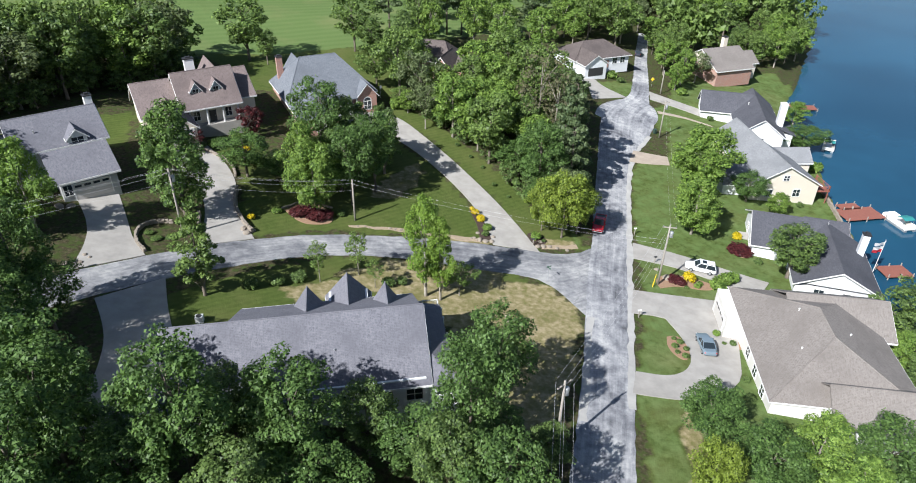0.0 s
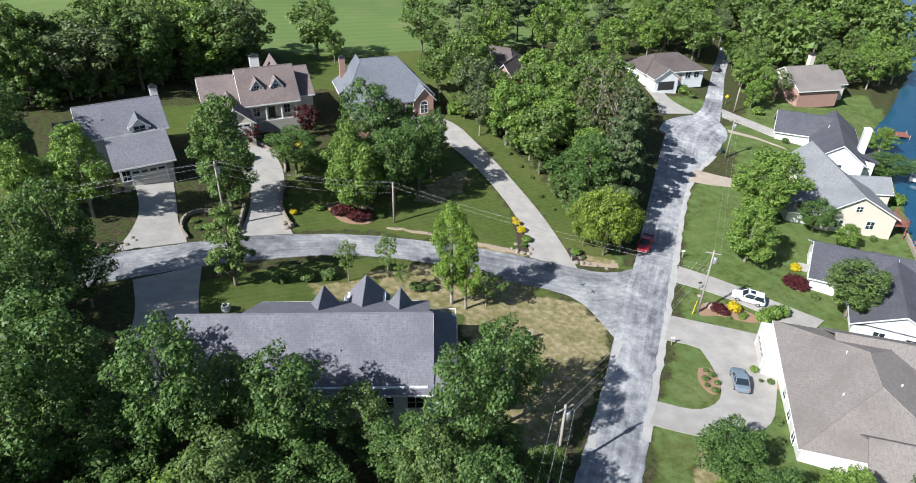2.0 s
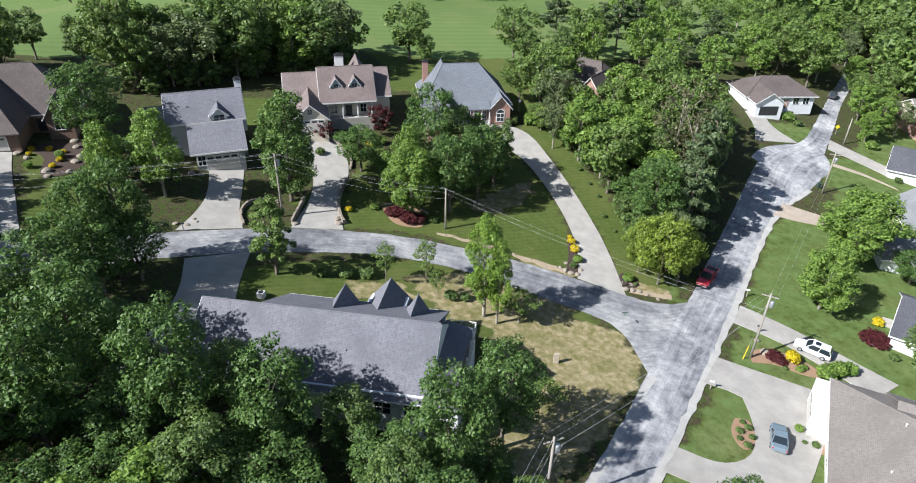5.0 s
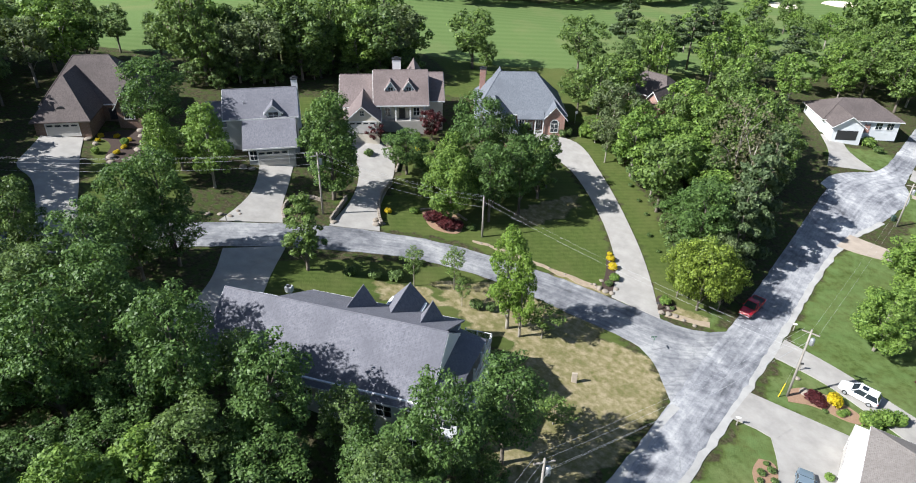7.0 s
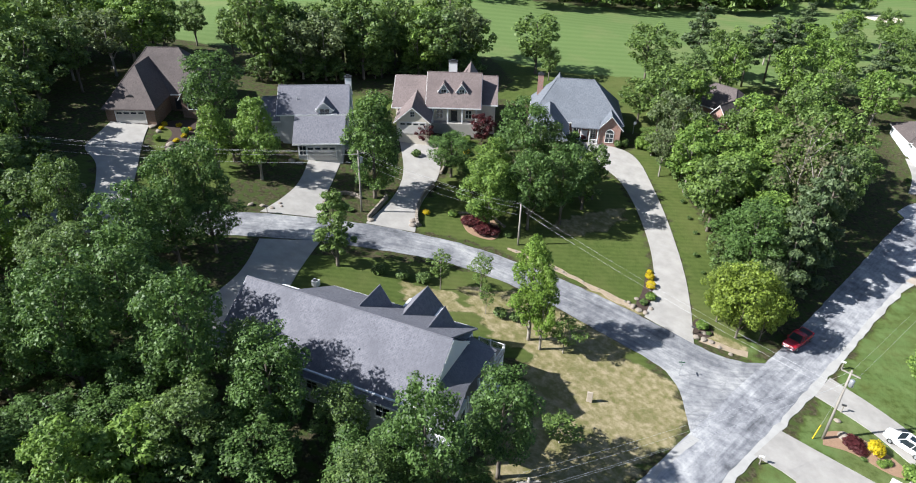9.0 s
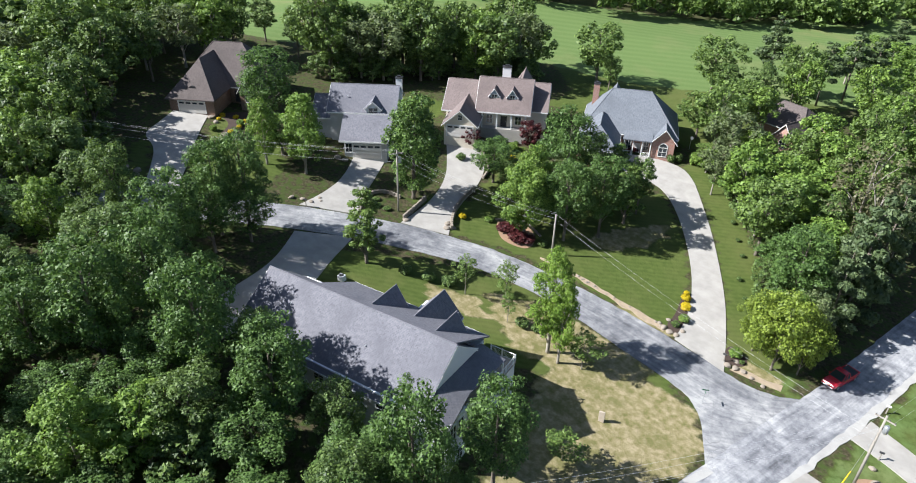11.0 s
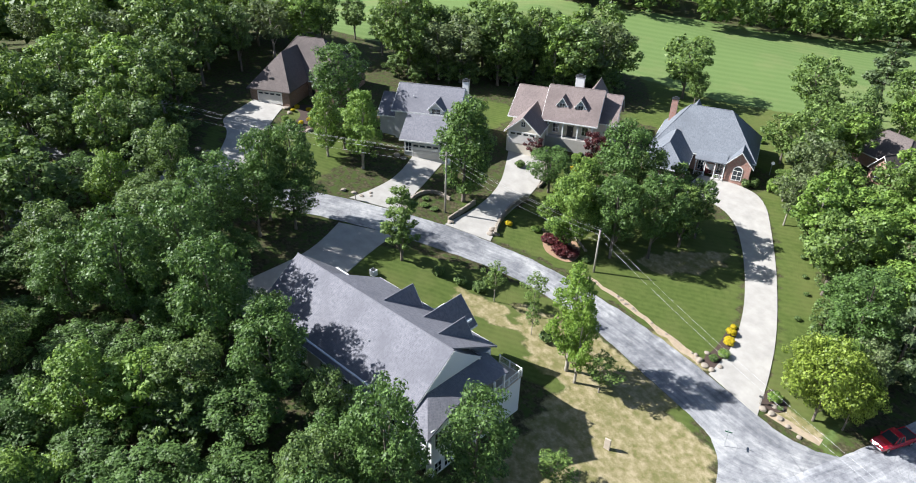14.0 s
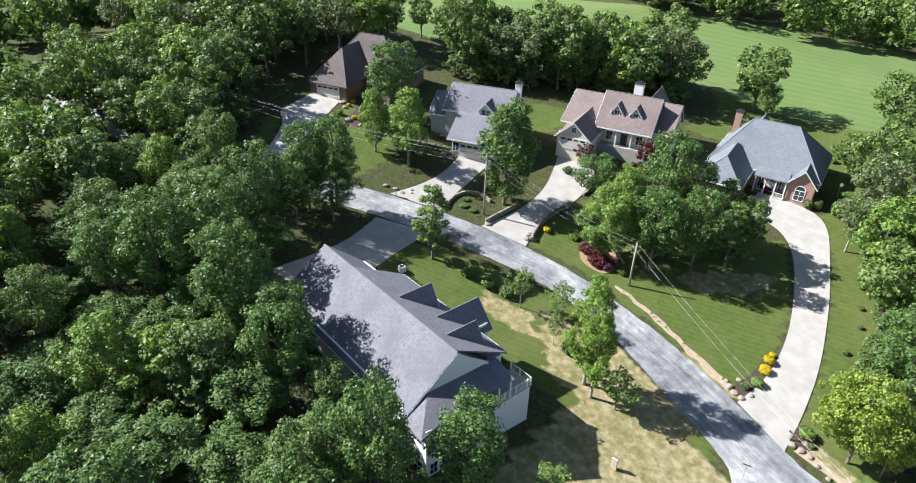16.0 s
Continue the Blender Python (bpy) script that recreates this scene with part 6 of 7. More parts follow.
def car(x, y, spin, kind, colour, label, lift=0.1):
    L, W = {"suv": (4.75, 0.95), "sedan": (4.7, 0.91), "pickup": (5.5, 0.98)}[kind]
    ob = empty("pickup_truck" if kind == "pickup" else "car", pose(x, y, height(x, y) + lift, 0, 0, spin), label, "car" if kind != "pickup" else "truck")
    zx = height(x + math.cos(radians(spin)) * 1.4, y + math.sin(radians(spin)) * 1.4) - height(x - math.cos(radians(spin)) * 1.4, y - math.sin(radians(spin)) * 1.4)
    ob.matrix_world = ob.matrix_world @ pose(0, 0, 0, 0, -math.degrees(math.atan2(zx, 2.8)), 0)
    m, n, b = material(kind + "_paint", 0.25)
    b.inputs["Base Color"].default_value = (*colour, 1)
    b.inputs["Coat Weight"].default_value = 0.6
    h = L / 2
    belt, top, hood = {"suv": (1.05, 1.72, 1.0), "sedan": (0.92, 1.44, 0.88), "pickup": (1.08, 1.85, 1.08)}[kind]
    body_bm = loft(bmesh.new(), [ring(-h, W * 0.82, 0.42, belt * 0.86), ring(-h + 0.18, W * 0.95, 0.32, belt * 0.97), ring(-h + 0.9, W, 0.28, belt), ring(0, W, 0.26, belt), ring(h * 0.42, W, 0.28, belt * 0.99), ring(h - 0.7, W * 0.97, 0.3, hood * 0.95), ring(h - 0.15, W * 0.88, 0.34, hood * 0.82), ring(h, W * 0.78, 0.42, hood * 0.66)])
    bd = part("body", body_bm, m, ob, smooth=False)
    c0, c1, t0, t1 = {"suv": (-h + 0.1, h * 0.42, -h + 0.45, h * 0.12), "sedan": (-h + 0.75, h * 0.42, -h + 1.5, h * 0.06), "pickup": (-0.55, h * 0.46, -0.35, h * 0.18)}[kind]
    gl = bmesh.new()
    W2 = W * 0.76
    lo = [(c0, -W * 0.93, belt - 0.04), (c1, -W * 0.93, belt - 0.04), (c1, W * 0.93, belt - 0.04), (c0, W * 0.93, belt - 0.04)]
    hi = [(t0, -W2, top - 0.05), (t1, -W2, top - 0.05), (t1, W2, top - 0.05), (t0, W2, top - 0.05)]
    va, vb = [gl.verts.new(p) for p in lo], [gl.verts.new(p) for p in hi]
    gl.faces.new(va[::-1])
    gl.faces.new(vb)
    for i in range(4):
        gl.faces.new((va[i], va[(i + 1) % 4], vb[(i + 1) % 4], vb[i]))
    part("glazing", gl, M_GLASS, ob, "dark tinted car glass")
    rf = soft_box(t0 - 0.03, t1 + 0.03, -W2 - 0.02, W2 + 0.02, top - 0.06, top + 0.02, 0.025)
    part("roof_panel", rf, m, ob)
    for sx, sy in ((0, 0), (0, 3), (1, 1), (1, 2)):
        a, b2 = lo[[0, 1][sx] if sy < 2 else [3, 2][sx]], hi[[0, 1][sx] if sy < 2 else [3, 2][sx]]
        part("pillar", tube(bmesh.new(), [a, b2], [0.05, 0.045], 5), m, ob)
    mid = ((c0 + c1) / 2, (t0 + t1) / 2)
    for s in (-1, 1):
        part("pillar", tube(bmesh.new(), [(mid[0], s * W * 0.935, belt), (mid[1], s * W2 * 1.01, top - 0.04)], [0.05, 0.045], 5), m, ob)
        part("mirror", soft_box(c1 - 0.45, c1 - 0.25, s * W * 1.06 - 0.1, s * W * 1.06 + 0.1, belt - 0.02, belt + 0.14, 0.03), m, ob)
        part("headlight", soft_box(h - 0.32, h - 0.06, s * W * 0.66 - 0.14, s * W * 0.66 + 0.14, hood * 0.62, hood * 0.78, 0.03), M_METAL, ob, "clear headlight")
        part("tail_light", soft_box(-h + 0.02, -h + 0.14, s * W * 0.74 - 0.12, s * W * 0.74 + 0.12, belt * 0.7, belt * 0.86, 0.02), M_TAIL, ob, "red tail light")
        for wx in (-h + 0.92, h - 0.95):
            wh = part("wheel", tube(bmesh.new(), [(wx, s * (W - 0.24), 0.34), (wx, s * (W - 0.2), 0.34), (wx, s * (W - 0.02), 0.34), (wx, s * (W + 0.01), 0.34)], [0.3, 0.34, 0.34, 0.31], 16), M_TYRE, ob, "black tyre")
            part("rim", tube(bmesh.new(), [(wx, s * (W - 0.05), 0.34), (wx, s * (W + 0.02), 0.34)], [0.21, 0.2], 12), M_METAL, wh)
    if kind == "pickup":
        bed = bmesh.new()
        box(bed, -h + 0.15, -0.65, -W * 0.8, W * 0.8, belt - 0.02, belt + 0.012)
        part("cargo_bed", bed, M_DARK, ob, "dark open cargo bed")
        for s in (-1, 1):
            part("bed_rail", soft_box(-h + 0.1, -0.6, s * W * 0.9 - 0.06, s * W * 0.9 + 0.06, belt - 0.05, belt + 0.1, 0.02), m, ob)
        part("tailgate", soft_box(-h + 0.05, -h + 0.14, -W * 0.82, W * 0.82, belt * 0.6, belt + 0.08, 0.02), m, ob)
    if kind == "suv":
        for s in (-1, 1):
            part("roof_rail", tube(bmesh.new(), [(t0 + 0.2, s * W2 * 0.9, top + 0.05), (t1 - 0.2, s * W2 * 0.9, top + 0.05)], [0.025, 0.025], 5), M_DARK, ob)
        part("sunroof", soft_box(t1 - 1.0, t1 - 0.3, -0.4, 0.4, top, top + 0.03, 0.01), M_GLASS, ob)
    else:
        part("bumper", soft_box(h - 0.06, h + 0.04, -W * 0.8, W * 0.8, 0.4, 0.56, 0.03), M_METAL if kind == "pickup" else m, ob)


M_TYRE = plain("tyre_rubber", (0.02, 0.02, 0.02), 0.85)
M_TAIL = plain("tail_lens", (0.4, 0.01, 0.01), 0.3)
car(39.4, 85.4, 164, "suv", (0.75, 0.76, 0.77), "white estate car with dark windows on a driveway", 0.12)
car(33.4, 65.0, 86, "sedan", (0.16, 0.21, 0.25), "blue-grey saloon car parked on pale concrete", 0.12)
car(25.2, 96.6, 252, "pickup", (0.42, 0.012, 0.025), "red pickup truck parked at the road edge", 0.08)
car(55.2, 197.5, 75, "suv", (0.04, 0.045, 0.06), "dark car far along the road", 0.08)

# ---- garden beds, stones, shrubs ----


def boulder(x, y, r, seed, label="pale weathered boulder in a garden bed", z=None, group="boulders"):
    rng = random.Random(seed)
    bm = bmesh.new()
    bmesh.ops.create_icosphere(bm, subdivisions=2, radius=r)
    k = (rng.uniform(0.8, 1.3), rng.uniform(0.8, 1.3), rng.uniform(0.5, 0.75))
    for v in bm.verts:
        f = 1 + 0.22 * noise.noise(v.co * (1.3 / r) + Vector((seed * 3.1, seed, 0)))
        v.co = Vector((v.co.x * k[0], v.co.y * k[1], v.co.z * k[2])) * f
    ob = part("boulder", bm, M_ROCK, None)
    ob.location = (x, y, (height(x, y) if z is None else z) + r * 0.2)
    tagged(ob, label, "stone", group)


def stone_wall(pts, h, label):
    """A dry-laid wall: stones one by one along a line, two courses and a cap."""
    ob = empty("stone_wall", pose(pts[0][0], pts[0][1], 0), label, "stone wall")
    rng = random.Random(int(pts[0][0] * 10))
    n = int(sum((Vector(b) - Vector(a)).length for a, b in zip(pts, pts[1:])) / 0.55)
    line = resample(pts, n + 1)
    for a, b in zip(line, line[1:]):
        d = (b - a)
        spin = math.degrees(math.atan2(d.y, d.x))
        z = height(a.x, a.y)
        courses = max(1, round(h / 0.3))
        for c in range(courses):
            w, t = 0.27 + rng.uniform(-0.03, 0.03), 0.2 + rng.uniform(-0.04, 0.05)
            bm = soft_box(-w, w, -t, t, 0, 0.29, 0.05)
            s = part("stone", bm, M_ROCK, ob)
            s.matrix_world = pose(a.x + d.x / 2 + rng.uniform(-0.04, 0.04), a.y + d.y / 2 + rng.uniform(-0.04, 0.04), z + 0.3 * c - 0.06, 0, 0, spin + rng.uniform(-8, 8))


def bed(outline, mat, label):
    slab("flower_bed", outline, mat, 0.07, label, "flower bed", True, "structure")


# corner planting by the long drive
for x, y, r in ((3.7, 96.1, 0.95), (4.6, 94.2, 1.0), (3.2, 97.4, 0.6)):
    shrub("bush_g", x, y, r, None, None, "gold shrubs by the drive")
bed([(2.6, 97.5), (4.6, 98), (5.6, 94), (6.6, 90.5), (6.4, 88.2), (4.2, 88.4), (4.2, 92)], M_MULCH, "dark mulch bed beside the drive")
shrub("bush_l", 5.6, 91.6, 0.8)
shrub("bush", 5.2, 89.8, 0.6)
for k, (x, y, r) in enumerate(((4.3, 88.2, 0.45), (5.2, 88.0, 0.4), (6.2, 88.1, 0.45), (3.4, 88.6, 0.35), (6.5, 89.5, 0.35), (4.0, 90.2, 0.3), (13.6, 88.0, 0.5), (14.6, 88.3, 0.45), (15.6, 88.5, 0.4), (14.2, 89.6, 0.35), (16.8, 88.2, 0.3), (18.4, 87.9, 0.3))):
    boulder(x, y, r, k + 1)
bed([(12.8, 88.4), (15, 88.8), (15.5, 91), (13, 92.5), (12, 91.5)], M_MULCH, "dark mulch bed at the corner")
shrub("bush_l", 13.6, 90.6, 1.1)
shrub("bush", 14.8, 89.9, 0.6)
for x, y, r in ((7.4, 106.7, 0.75), (5.4, 112.6, 0.7), (3.2, 116.0, 0.7), (9.8, 103.2, 0.6), (0.6, 120.0, 0.8)):
    shrub("bush", x, y, r, None, None, "clipped shrubs along the drive")
# mulched island with burgundy shrubs by the side road
bed([(-26.6, 89.1), (-23.8, 92.6), (-19.8, 91.2), (-18.6, 87.6), (-20.4, 86.4), (-23.4, 85.9)], M_STRAW, "brown mulched island bed edged with stone")
stone_wall([(-27.0, 89.3), (-24, 93.0), (-19.5, 91.6)], 0.3, "low curved stone edging of a mulched bed")
for x, y, r in ((-22.9, 89.0, 1.4), (-24.2, 88.4, 1.1), (-21.4, 88.0, 1.2), (-20.2, 88.8, 1.0)):
    shrub("bush_r", x, y, r, r * 0.8, None, "burgundy shrubs in the island bed")
shrub("bush_g", -30.6, 85.2, 0.85)
shrub("bush_l", -27.5, 88.2, 1.0, 0.7)
shrub("bush", -18.0, 90.0, 1.3, 1.0)
stone_wall([(-29.4, 81.4), (-30.8, 82.8), (-32.6, 85.6), (-34.2, 89), (-34.8, 93)], 0.9, "dry stone retaining wall along a driveway")
stone_wall([(-41.0, 72.6), (-43.0, 74.4), (-44.2, 77.5), (-43.2, 80), (-40.4, 80.8)], 0.6, "curved dry stone wall round a planted island")
stone_wall([(-35.8, 77.0), (-36.6, 79.8), (-37.8, 84)], 0.9, "dry stone retaining wall beside a driveway")
for k, (x, y, r) in enumerate(((-30.2, 81.0, 0.5), (-30.9, 82.0, 0.55), (-29.6, 82.0, 0.4), (-35.4, 77.2, 0.45), (-48.6, 67.4, 0.35), (-49.8, 66.2, 0.4), (-47.2, 68.0, 0.4), (-47.4, 69.8, 0.3), (-46.6, 69.4, 0.3), (-55.8, 80.3, 0.6), (-54.5, 80.9, 0.6), (-68.3, 51.2, 0.7), (-70.2, 50.3, 0.6), (-67.2, 50.4, 0.5))):
    boulder(x, y, r, k + 20, "pale boulder beside a driveway")
for x, y, r in ((-41.0, 76.0, 1.3), (-39.4, 76.8, 1.2), (-42.4, 77.2, 1.1)):
    shrub("bush", x, y, r, 0.5, None, "low groundcover on the island")
# rock garden by the brick house
bed([(-80.2, 72.0), (-79.0, 76.5), (-75.5, 79.5), (-70.5, 75.5), (-68.6, 70.0), (-71.0, 66.6), (-73.0, 68.0), (-75.6, 72.0)], M_MULCH, "dark mulched rock garden with gold shrubs")
for k, (x, y, r) in enumerate(((-79.6, 70.4, 0.6), (-76.6, 78.2, 0.7), (-72.0, 74.7, 0.6), (-69.6, 70.2, 0.6), (-72.0, 68.5, 0.7), (-70.8, 67.3, 0.6), (-71.3, 73.0, 0.6), (-74.8, 76.8, 0.6), (-77.4, 70.0, 0.5))):
    boulder(x, y, r, k + 40)
for x, y, r in ((-78.9, 72.3, 0.7), (-77.0, 73.8, 0.75), (-72.4, 69.9, 0.75), (-73.2, 72.0, 0.7), (-78.0, 71.0, 0.6), (-74.8, 74.4, 0.6)):
    shrub("bush_g", x, y, r, None, None, "gold shrubs in the rock garden")
shrub("bush_l", -74.0, 72.9, 0.9, 1.2)
shrub("bush_l", -74.8, 68.0, 0.8, 1.0)
# forecourt planting of the rose-roofed house
for kind, x, y, r in (("bush_l", -45.6, 105.9, 0.8), ("bush", -44.1, 105.3, 1.2), ("bush_l", -42.4, 106.2, 1.3), ("bush", -41.5, 108.3, 1.1), ("bush_l", -39.3, 109.3, 1.3), ("bush", -40.2, 111.4, 0.9), ("bush_g", -36.8, 106.0, 1.0), ("bush_g", -47.0, 107.4, 0.6), ("bush", -36.0, 104.0, 1.4), ("bush", -43.0, 98.5, 1.5), ("bush_l", -35.6, 108.4, 1.2), ("bush", -33.8, 101.6, 1.2)):
    shrub(kind, x, y, r)
stone_wall([(-44.5, 104.6), (-41.0, 103.0), (-37.4, 100.2), (-36.2, 96.8)], 0.45, "tan garden wall curving beside a drive")
# shrubs at the brick front
for kind, x, y, r in (("bush_r", -23.6, 127.6, 0.8), ("bush", -21.4, 127.8, 0.9), ("bush", -16.4, 129.6, 1.3), ("bush", -15.6, 131.0, 1.4), ("bush_l", -25.0, 148.5, 1.0), ("bush", -22.4, 119.6, 1.2), ("bush_g", -26.2, 150.0, 0.6), ("bush_l", -12.8, 132.6, 1.5)):
    shrub(kind, x, y, r, r * (1.6 if r > 1.25 else 1.0))
# verge between the two lakeside drives
bed([(31.4, 79.2), (31.0, 81.6), (33.6, 83.6), (38.0, 83.0), (41.0, 80.8), (38.6, 79.4), (34.6, 80.4)], M_STRAW, "straw-mulched bed between two driveways")
for kind, x, y, r, hh in (("bush_r", 34.3, 81.6, 0.9, 0.7), ("bush_r", 35.1, 80.9, 0.6, 0.5), ("bush_g", 36.6, 82.0, 1.35, 1.6), ("bush_l", 38.0, 81.1, 0.6, 0.6), ("bush_l", 37.4, 80.4, 0.7, 0.6), ("bush_l", 40.6, 80.6, 1.6, 1.7), ("bush_l", 42.2, 82.0, 1.5, 1.8), ("bush_l", 43.8, 83.0, 1.3, 1.5), ("bush", 35.6, 79.9, 0.6, 0.5)):
    shrub(kind, x, y, r, hh)
boulder(33.2, 82.2, 0.7, 61, "blue-grey garden boulder in a mulched bed")
boulder(32.2, 84.6, 0.35, 62)
bed([(47, 93.5), (48.2, 95.0), (50.2, 94.4), (50.6, 91.6), (49, 90.6), (47.3, 91.6)], M_STRAW, "pale-edged oval bed")
shrub("bush_r", 48.8, 92.8, 1.6, 0.7)
shrub("bush_g", 50.0, 97.4, 1.1, 1.1)
shrub("bush", 50.6, 89.4, 1.2, 1.0)
bed([(28.8, 66.8), (30.6, 67.4), (31.2, 64), (30.0, 61.6), (28.8, 62.6), (28.2, 64.6)], M_STRAW, "brown shrub bed on the lawn")
for x, y, r in ((30.2, 65.6, 0.8), (29.2, 64.6, 0.8), (30.0, 62.6, 0.8), (29.2, 63.4, 0.6), (30.6, 64.2, 0.7), (29.6, 66.4, 0.6)):
    shrub("bush", x, y, r, None, None, "shrubs on the corner lawn")
bed([(35.2, 69.4), (39.2, 69.2), (39, 65.0), (36, 65.0)], M_STRAW, "planted bed beside the forecourt")
for kind, x, y, r in (("bush_l", 36.0, 68.2, 0.7), ("bush", 37.6, 66.2, 0.8), ("bush_l", 38.4, 68.4, 0.7), ("bush", 36.4, 66.2, 0.5)):
    shrub(kind, x, y, r)
# hedging and shrubs along the lake houses and verges
for kind, x, y, r in (("bush", 63, 152, 1.4), ("bush_l", 60, 167, 1.8), ("bush_l", 58.6, 171, 1.6), ("bush_l", 42, 172, 2.0), ("bush", 44, 170, 1.8), ("bush", 33.4, 160, 1.0), ("bush_l", 79.5, 130, 2.0), ("bush_l", 70.4, 115.2, 1.4), ("bush", 68.2, 112.4, 1.2), ("bush", 36.4, 58.6, 0.8), ("bush", -26.6, 59.2, 0.6), ("bush", -24.4, 59.6, 0.6), ("bush", -8.8, 72.8, 1.6), ("bush", -7.0, 73.6, 1.3), ("bush", -20.6, 71.2, 1.8), ("bush", -23.0, 69.6, 1.6), ("bush", -26.0, 68.0, 1.5)):
    shrub(kind, x, y, r)

_rb = random.Random(23)
for k in range(16):
    bx = _rb.uniform(-15.5, 4.4)
    boulder(bx, 88.0 + 0.4 * _rb.random() - (0.5 if bx < -12 else 0), _rb.uniform(0.12, 0.26), 90 + k, "small pale stone in a washed-out verge", group="verge stones")

# ---- small things ----


def mailbox(x, y, spin, dark=False):
    ob = empty("mailbox", pose(x, y, height(x, y), 0, 0, spin), "roadside mailbox on a timber post", "mailbox", "mailboxes")
    part("post", soft_box(-0.06, 0.06, -0.06, 0.06, -0.3, 1.1, 0.01), M_POLE, ob)
    bm = bmesh.new()
    loft(bm, [[(sx, 0.11 * math.cos(a) * (1 if math.sin(a) >= 0 else 1.0), 1.22 + (0.12 * math.sin(a) if math.sin(a) > 0 else -0.1)) for a in [2 * math.pi * k / 12 for k in range(12)]] for sx in (-0.26, 0.26)])
    part("box", bm, M_DARK if dark else M_WHITE, ob)


def wheelie_bin(x, y, spin):
    ob = empty("wheeled_bin", pose(x, y, height(x, y), 0, 0, spin), "dark green wheeled rubbish bin", "bin")
    m = plain("bin_plastic", (0.03, 0.06, 0.045), 0.5)
    part("body", loft(bmesh.new(), [[(-0.25, -0.25, 0.05), (0.25, -0.25, 0.05), (0.25, 0.25, 0.05), (-0.25, 0.25, 0.05)], [(-0.32, -0.34, 1.0), (0.32, -0.34, 1.0), (0.32, 0.34, 1.0), (-0.32, 0.34, 1.0)]]), m, ob)
    part("lid", soft_box(-0.35, 0.35, -0.37, 0.38, 1.0, 1.09, 0.03), m, ob)


mailbox(31.2, 95.4, 10)
mailbox(26.0, 71.0, 10)
mailbox(-46.6, 66.6, 40, True)
mailbox(12.9, 88.4, 5, True)
mailbox(32.4, 86.6, 10, True)
wheelie_bin(46.0, 140.0, 20)
_ss = empty("street_sign", pose(14.2, 78.9, height(14.2, 78.9), 0, 0, 30), "thin metal street sign post with two blades", "street sign")
part("post", tube(bmesh.new(), [(0, 0, -0.3), (0, 0, 2.4)], [0.03, 0.03], 6), M_METAL, _ss)
_blade = plain("sign_green", (0.02, 0.10, 0.05), 0.4)
part("blade", soft_box(-0.4, 0.4, -0.01, 0.01, 2.2, 2.38, 0.004), _blade, _ss)
part("blade", soft_box(-0.01, 0.01, -0.4, 0.4, 2.0, 2.18, 0.004), _blade, _ss)
_ys = empty("warning_sign", pose(52.6, 170.0, height(52.6, 170), 0, 0, 10), "yellow diamond road sign on a post", "road sign")
part("post", tube(bmesh.new(), [(0, 0, -0.3), (0, 0, 2.2)], [0.03, 0.03], 6), M_METAL, _ys)
_b = soft_box(-0.38, 0.38, -0.012, 0.012, -0.38, 0.38, 0.005)
_o = part("plate", _b, plain("sign_yellow", (0.75, 0.55, 0.02), 0.4), _ys)
_o.matrix_local = pose(0, -0.05, 2.1, 0, 45, 0)
_lb = empty("board_marker", pose(7.3, 66.7, height(7.3, 66.7), 0, 0, 18), "upright bleached board standing on the dry lot", "board")
part("board", soft_box(-0.34, 0.34, -0.1, 0.1, -0.2, 1.5, 0.03), M_TREATED, _lb)
part("stake", soft_box(-0.05, 0.05, 0.12, 0.2, -0.3, 0.9, 0.01), M_TREATED, _lb)
_ac = empty("air_conditioner", pose(-29.6, 59.6, height(-29.6, 59.6), 0, 0, 10), "white outdoor air-conditioning unit near the wall", "air conditioner")
part("casing", soft_box(-0.45, 0.45, -0.4, 0.4, 0, 0.85, 0.03), M_WHITE, _ac)
part("fan_grille", tube(bmesh.new(), [(0, 0, 0.85), (0, 0, 0.9)], [0.34, 0.32], 14), M_DARK, _ac)

# lake edge: sea wall, docks, boats, flag
stone_wall([(69.2, 86.5), (71.8, 97.6), (75.0, 112.7), (76.6, 121)], 0.9, "pale stone sea wall along the lake")


def dock(x, y, spin, w, l, label):
    ob = empty("dock", pose(x, y, LAKE, 0, 0, spin), label, "dock")
    n = int(l / 0.19)
    for k in range(n):
        part("plank", boxed(0.19 * k, 0.19 * k + 0.17, -w / 2, w / 2, 0.55, 0.6), M_DOCK, ob)
    for px in (0.3, l / 2, l - 0.3):
        for s in (-1, 1):
            part("pile", tube(bmesh.new(), [(px, s * (w / 2 - 0.12), -2.5), (px, s * (w / 2 - 0.12), 1.1)], [0.11, 0.1], 7), M_POLE, ob)
    for s in (-1, 1):
        part("joist", boxed(0, l, s * w * 0.4 - 0.05, s * w * 0.4 + 0.05, 0.38, 0.55), M_TREATED, ob)


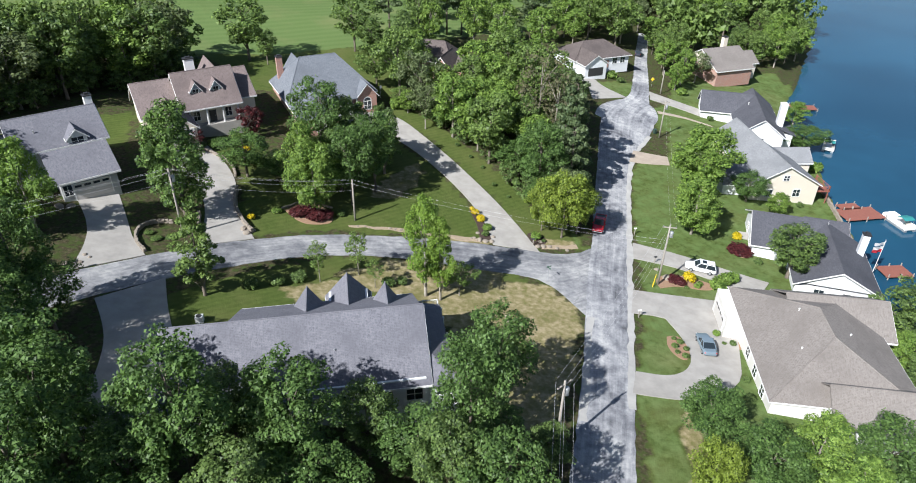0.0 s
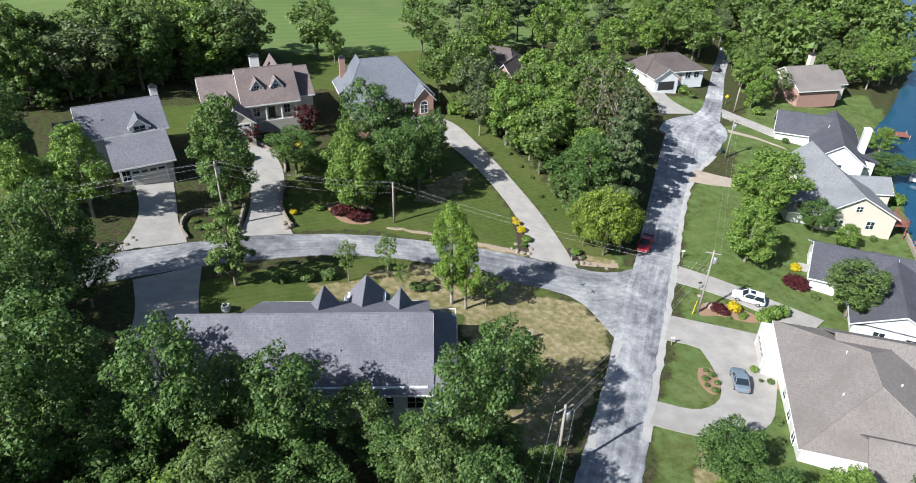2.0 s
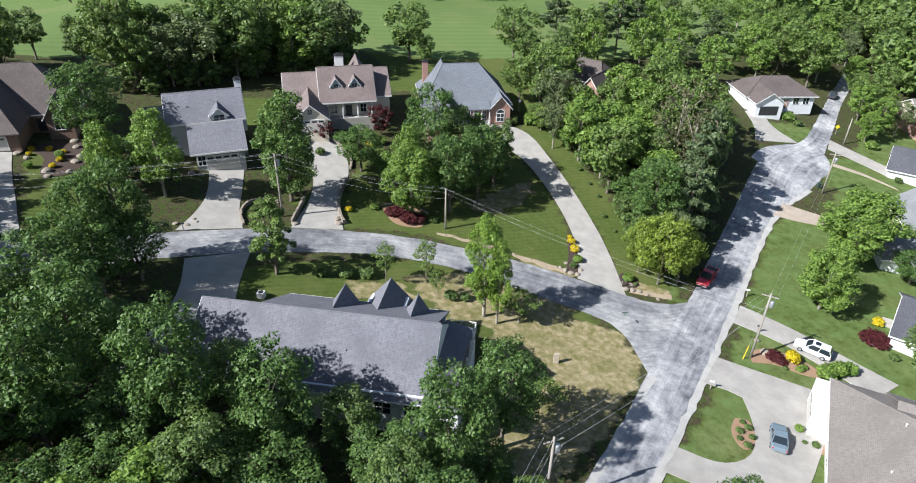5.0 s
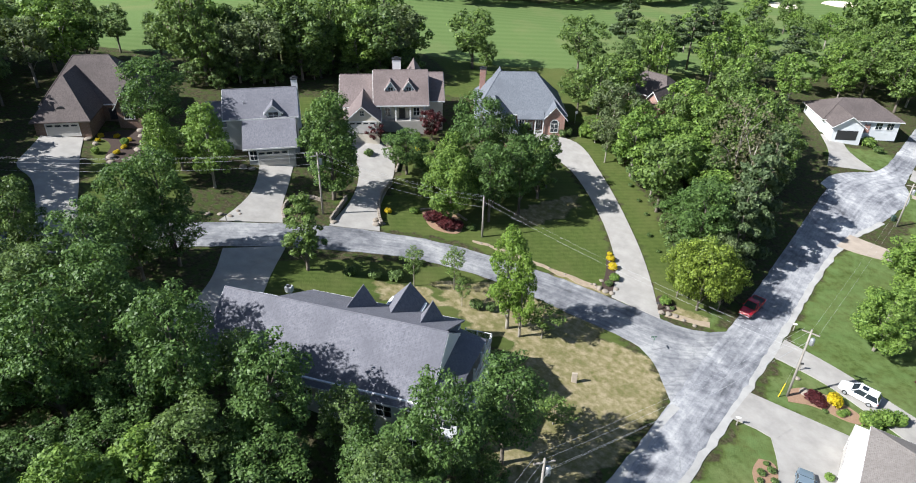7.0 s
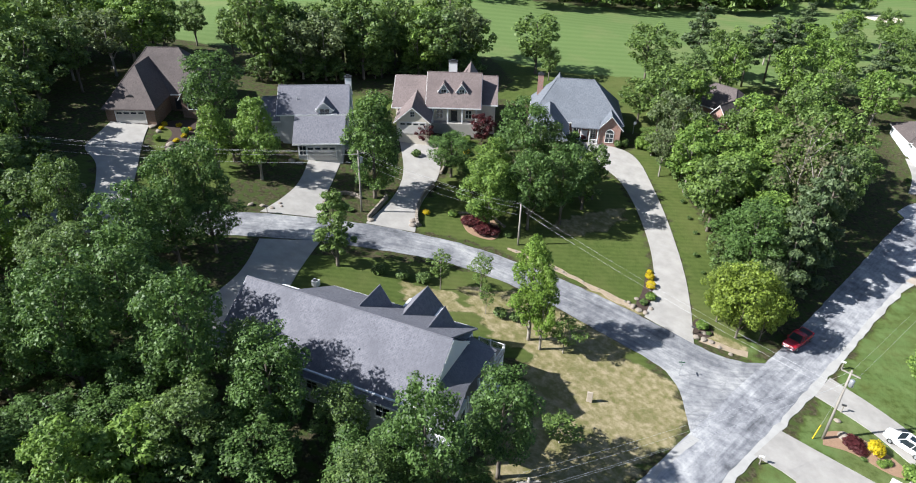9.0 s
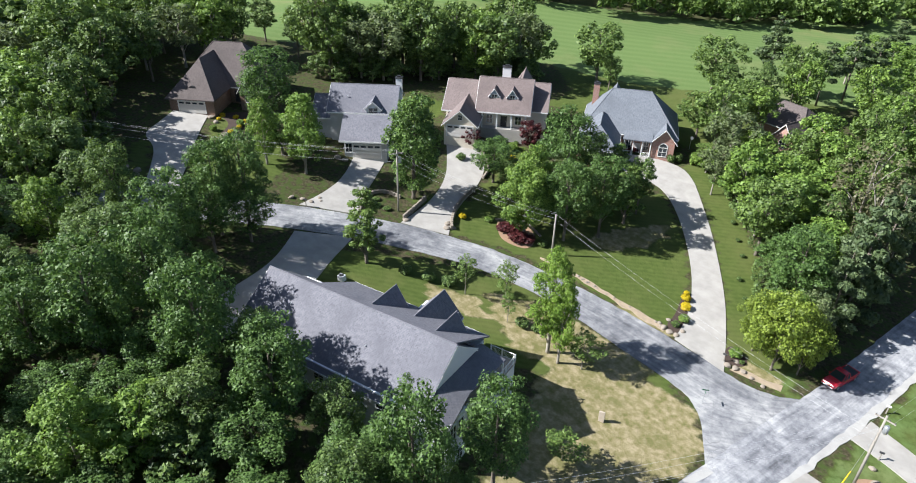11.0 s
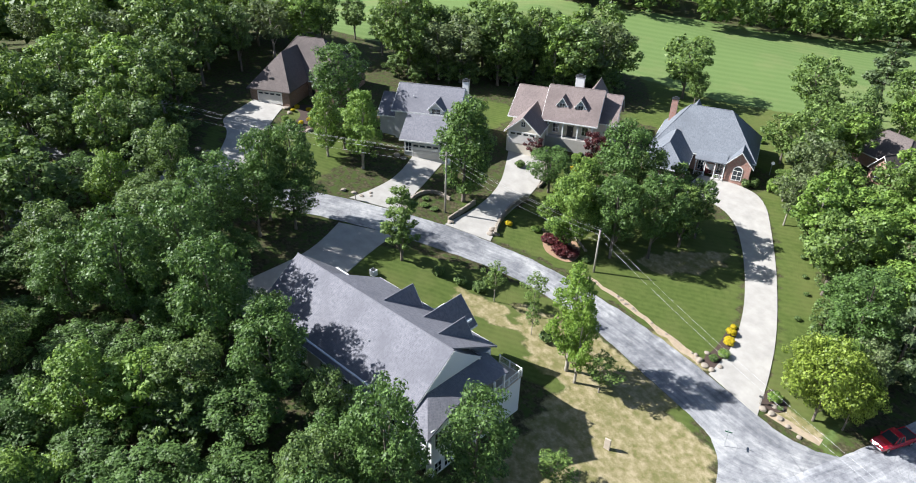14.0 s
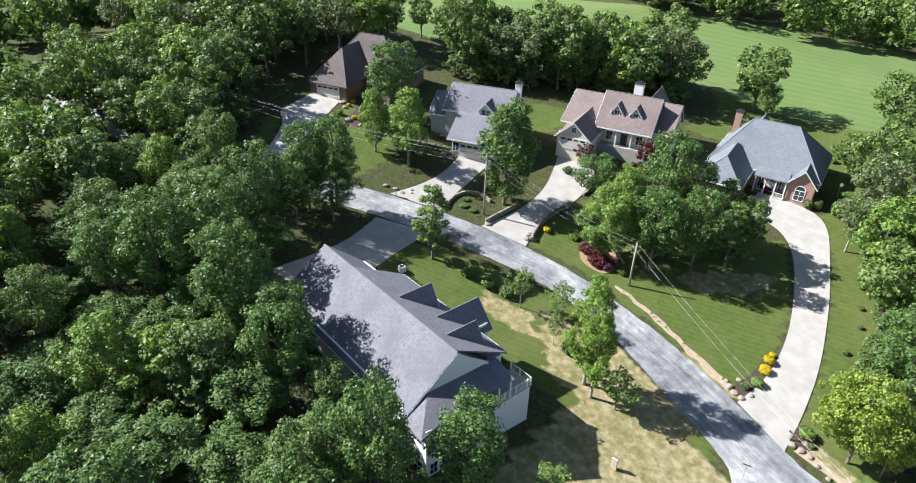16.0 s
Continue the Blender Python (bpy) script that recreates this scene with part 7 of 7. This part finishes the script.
def pontoon_boat(x, y, spin, label):
    ob = empty("pontoon_boat", pose(x, y, LAKE, 0, 0, spin), label, "boat")
    for s in (-1, 1):
        part("pontoon", tube(bmesh.new(), [(-3, s * 0.95, 0.12), (2.6, s * 0.95, 0.12), (3.2, s * 0.95, 0.3)], [0.3, 0.3, 0.06], 10), M_METAL, ob)
    part("deck", soft_box(-3, 3, -1.25, 1.25, 0.42, 0.52, 0.02), M_WHITE, ob)
    for q in ((-3, 3, -1.25, -1.17), (-3, 3, 1.17, 1.25), (-3, -2.92, -1.17, 1.17), (2.92, 3, -1.17, 1.17)):
        part("fence_panel", boxed(*q, 0.52, 1.15), M_WHITE, ob)
    for q in ((-2.7, -0.8, -1.1, -0.5), (-2.7, -0.8, 0.5, 1.1), (1.0, 2.7, -1.1, -0.5), (1.0, 2.7, 0.5, 1.1)):
        part("bench", soft_box(*q, 0.52, 0.95, 0.06), M_SIDET, ob)
    cov = bmesh.new()
    for k in range(6):
        f = k / 5
        solid(cov, [(-2.2 + 1.8 * f, -1.1, 2.3 - abs(f - 0.5) * 0.5), (-2.2 + 1.8 * (f + 0.19), -1.1, 2.3 - abs(f + 0.19 - 0.5) * 0.5), (-2.2 + 1.8 * (f + 0.19), 1.1, 2.3 - abs(f + 0.19 - 0.5) * 0.5), (-2.2 + 1.8 * f, 1.1, 2.3 - abs(f - 0.5) * 0.5)], 0.04)
    part("canopy", cov, plain("teal_canvas", (0.03, 0.22, 0.22), 0.8), ob, "teal canvas canopy")
    for px in (-2.0, -0.4):
        for s in (-1, 1):
            part("canopy_pole", tube(bmesh.new(), [(px, s * 1.1, 1.1), (px * 0.9 - 0.1, s * 1.08, 2.1)], [0.025, 0.025], 5), M_METAL, ob)


dock(75.2, 109.8, 10, 4.6, 8.5, "broad red-brown timber dock on the lake")
dock(76.5, 113.0, 10, 2.4, 4.5, "smaller red-brown timber dock platform")
dock(72.4, 90.4, 5, 3.4, 5.0, "red-brown timber dock by the sea wall")
dock(91.6, 170.5, -8, 3.6, 7.0, "weathered brown timber dock by the shore")
pontoon_boat(85.4, 107.6, 100, "white pontoon boat with teal canopy at the dock")
pontoon_boat(89.4, 143.8, 60, "dark-canopied boat moored under shore trees")
_fp = empty("flagpole", pose(70.0, 89.1, height(70, 89.1)), "white flagpole with a red and white flag", "flagpole")
part("pole", tube(bmesh.new(), [(0, 0, -0.3), (0, 0, 7.3)], [0.06, 0.04], 7), M_WHITE, _fp)
for nm, col, z0, z1 in (("flag", (0.55, 0.03, 0.05), 5.0, 5.55), ("flag", (0.75, 0.74, 0.74), 5.55, 6.1), ("flag", (0.72, 0.72, 0.74), 6.3, 6.9)):
    bm = bmesh.new()
    a = [bm.verts.new((-0.05 - 0.16 * k, 0.12 * math.sin(k * 0.9), z1 - 0.03 * k)) for k in range(10)]
    b = [bm.verts.new((-0.05 - 0.16 * k, 0.12 * math.sin(k * 0.9 + 0.3), z0 - 0.03 * k)) for k in range(10)]
    for k in range(9):
        bm.faces.new((a[k], a[k + 1], b[k + 1], b[k]))
    bmesh.ops.solidify(bm, geom=bm.faces[:], thickness=0.01)
    part(nm, bm, plain("flag_cloth", col, 0.8), _fp)
_dt = empty("satellite_dish", pose(-16.4, 137.6, height(-16.4, 137.6) + 0.0), "white satellite dish on a pole behind the house", "dish")
part("pole", tube(bmesh.new(), [(0, 0, -0.3), (0, 0, 2.4)], [0.05, 0.05], 6), M_METAL, _dt)
part("reflector", tube(bmesh.new(), [(0, 0, 2.4), (0.12, -0.12, 2.45), (0.2, -0.2, 2.5)], [0.05, 0.25, 0.32], 14), M_METAL, _dt)
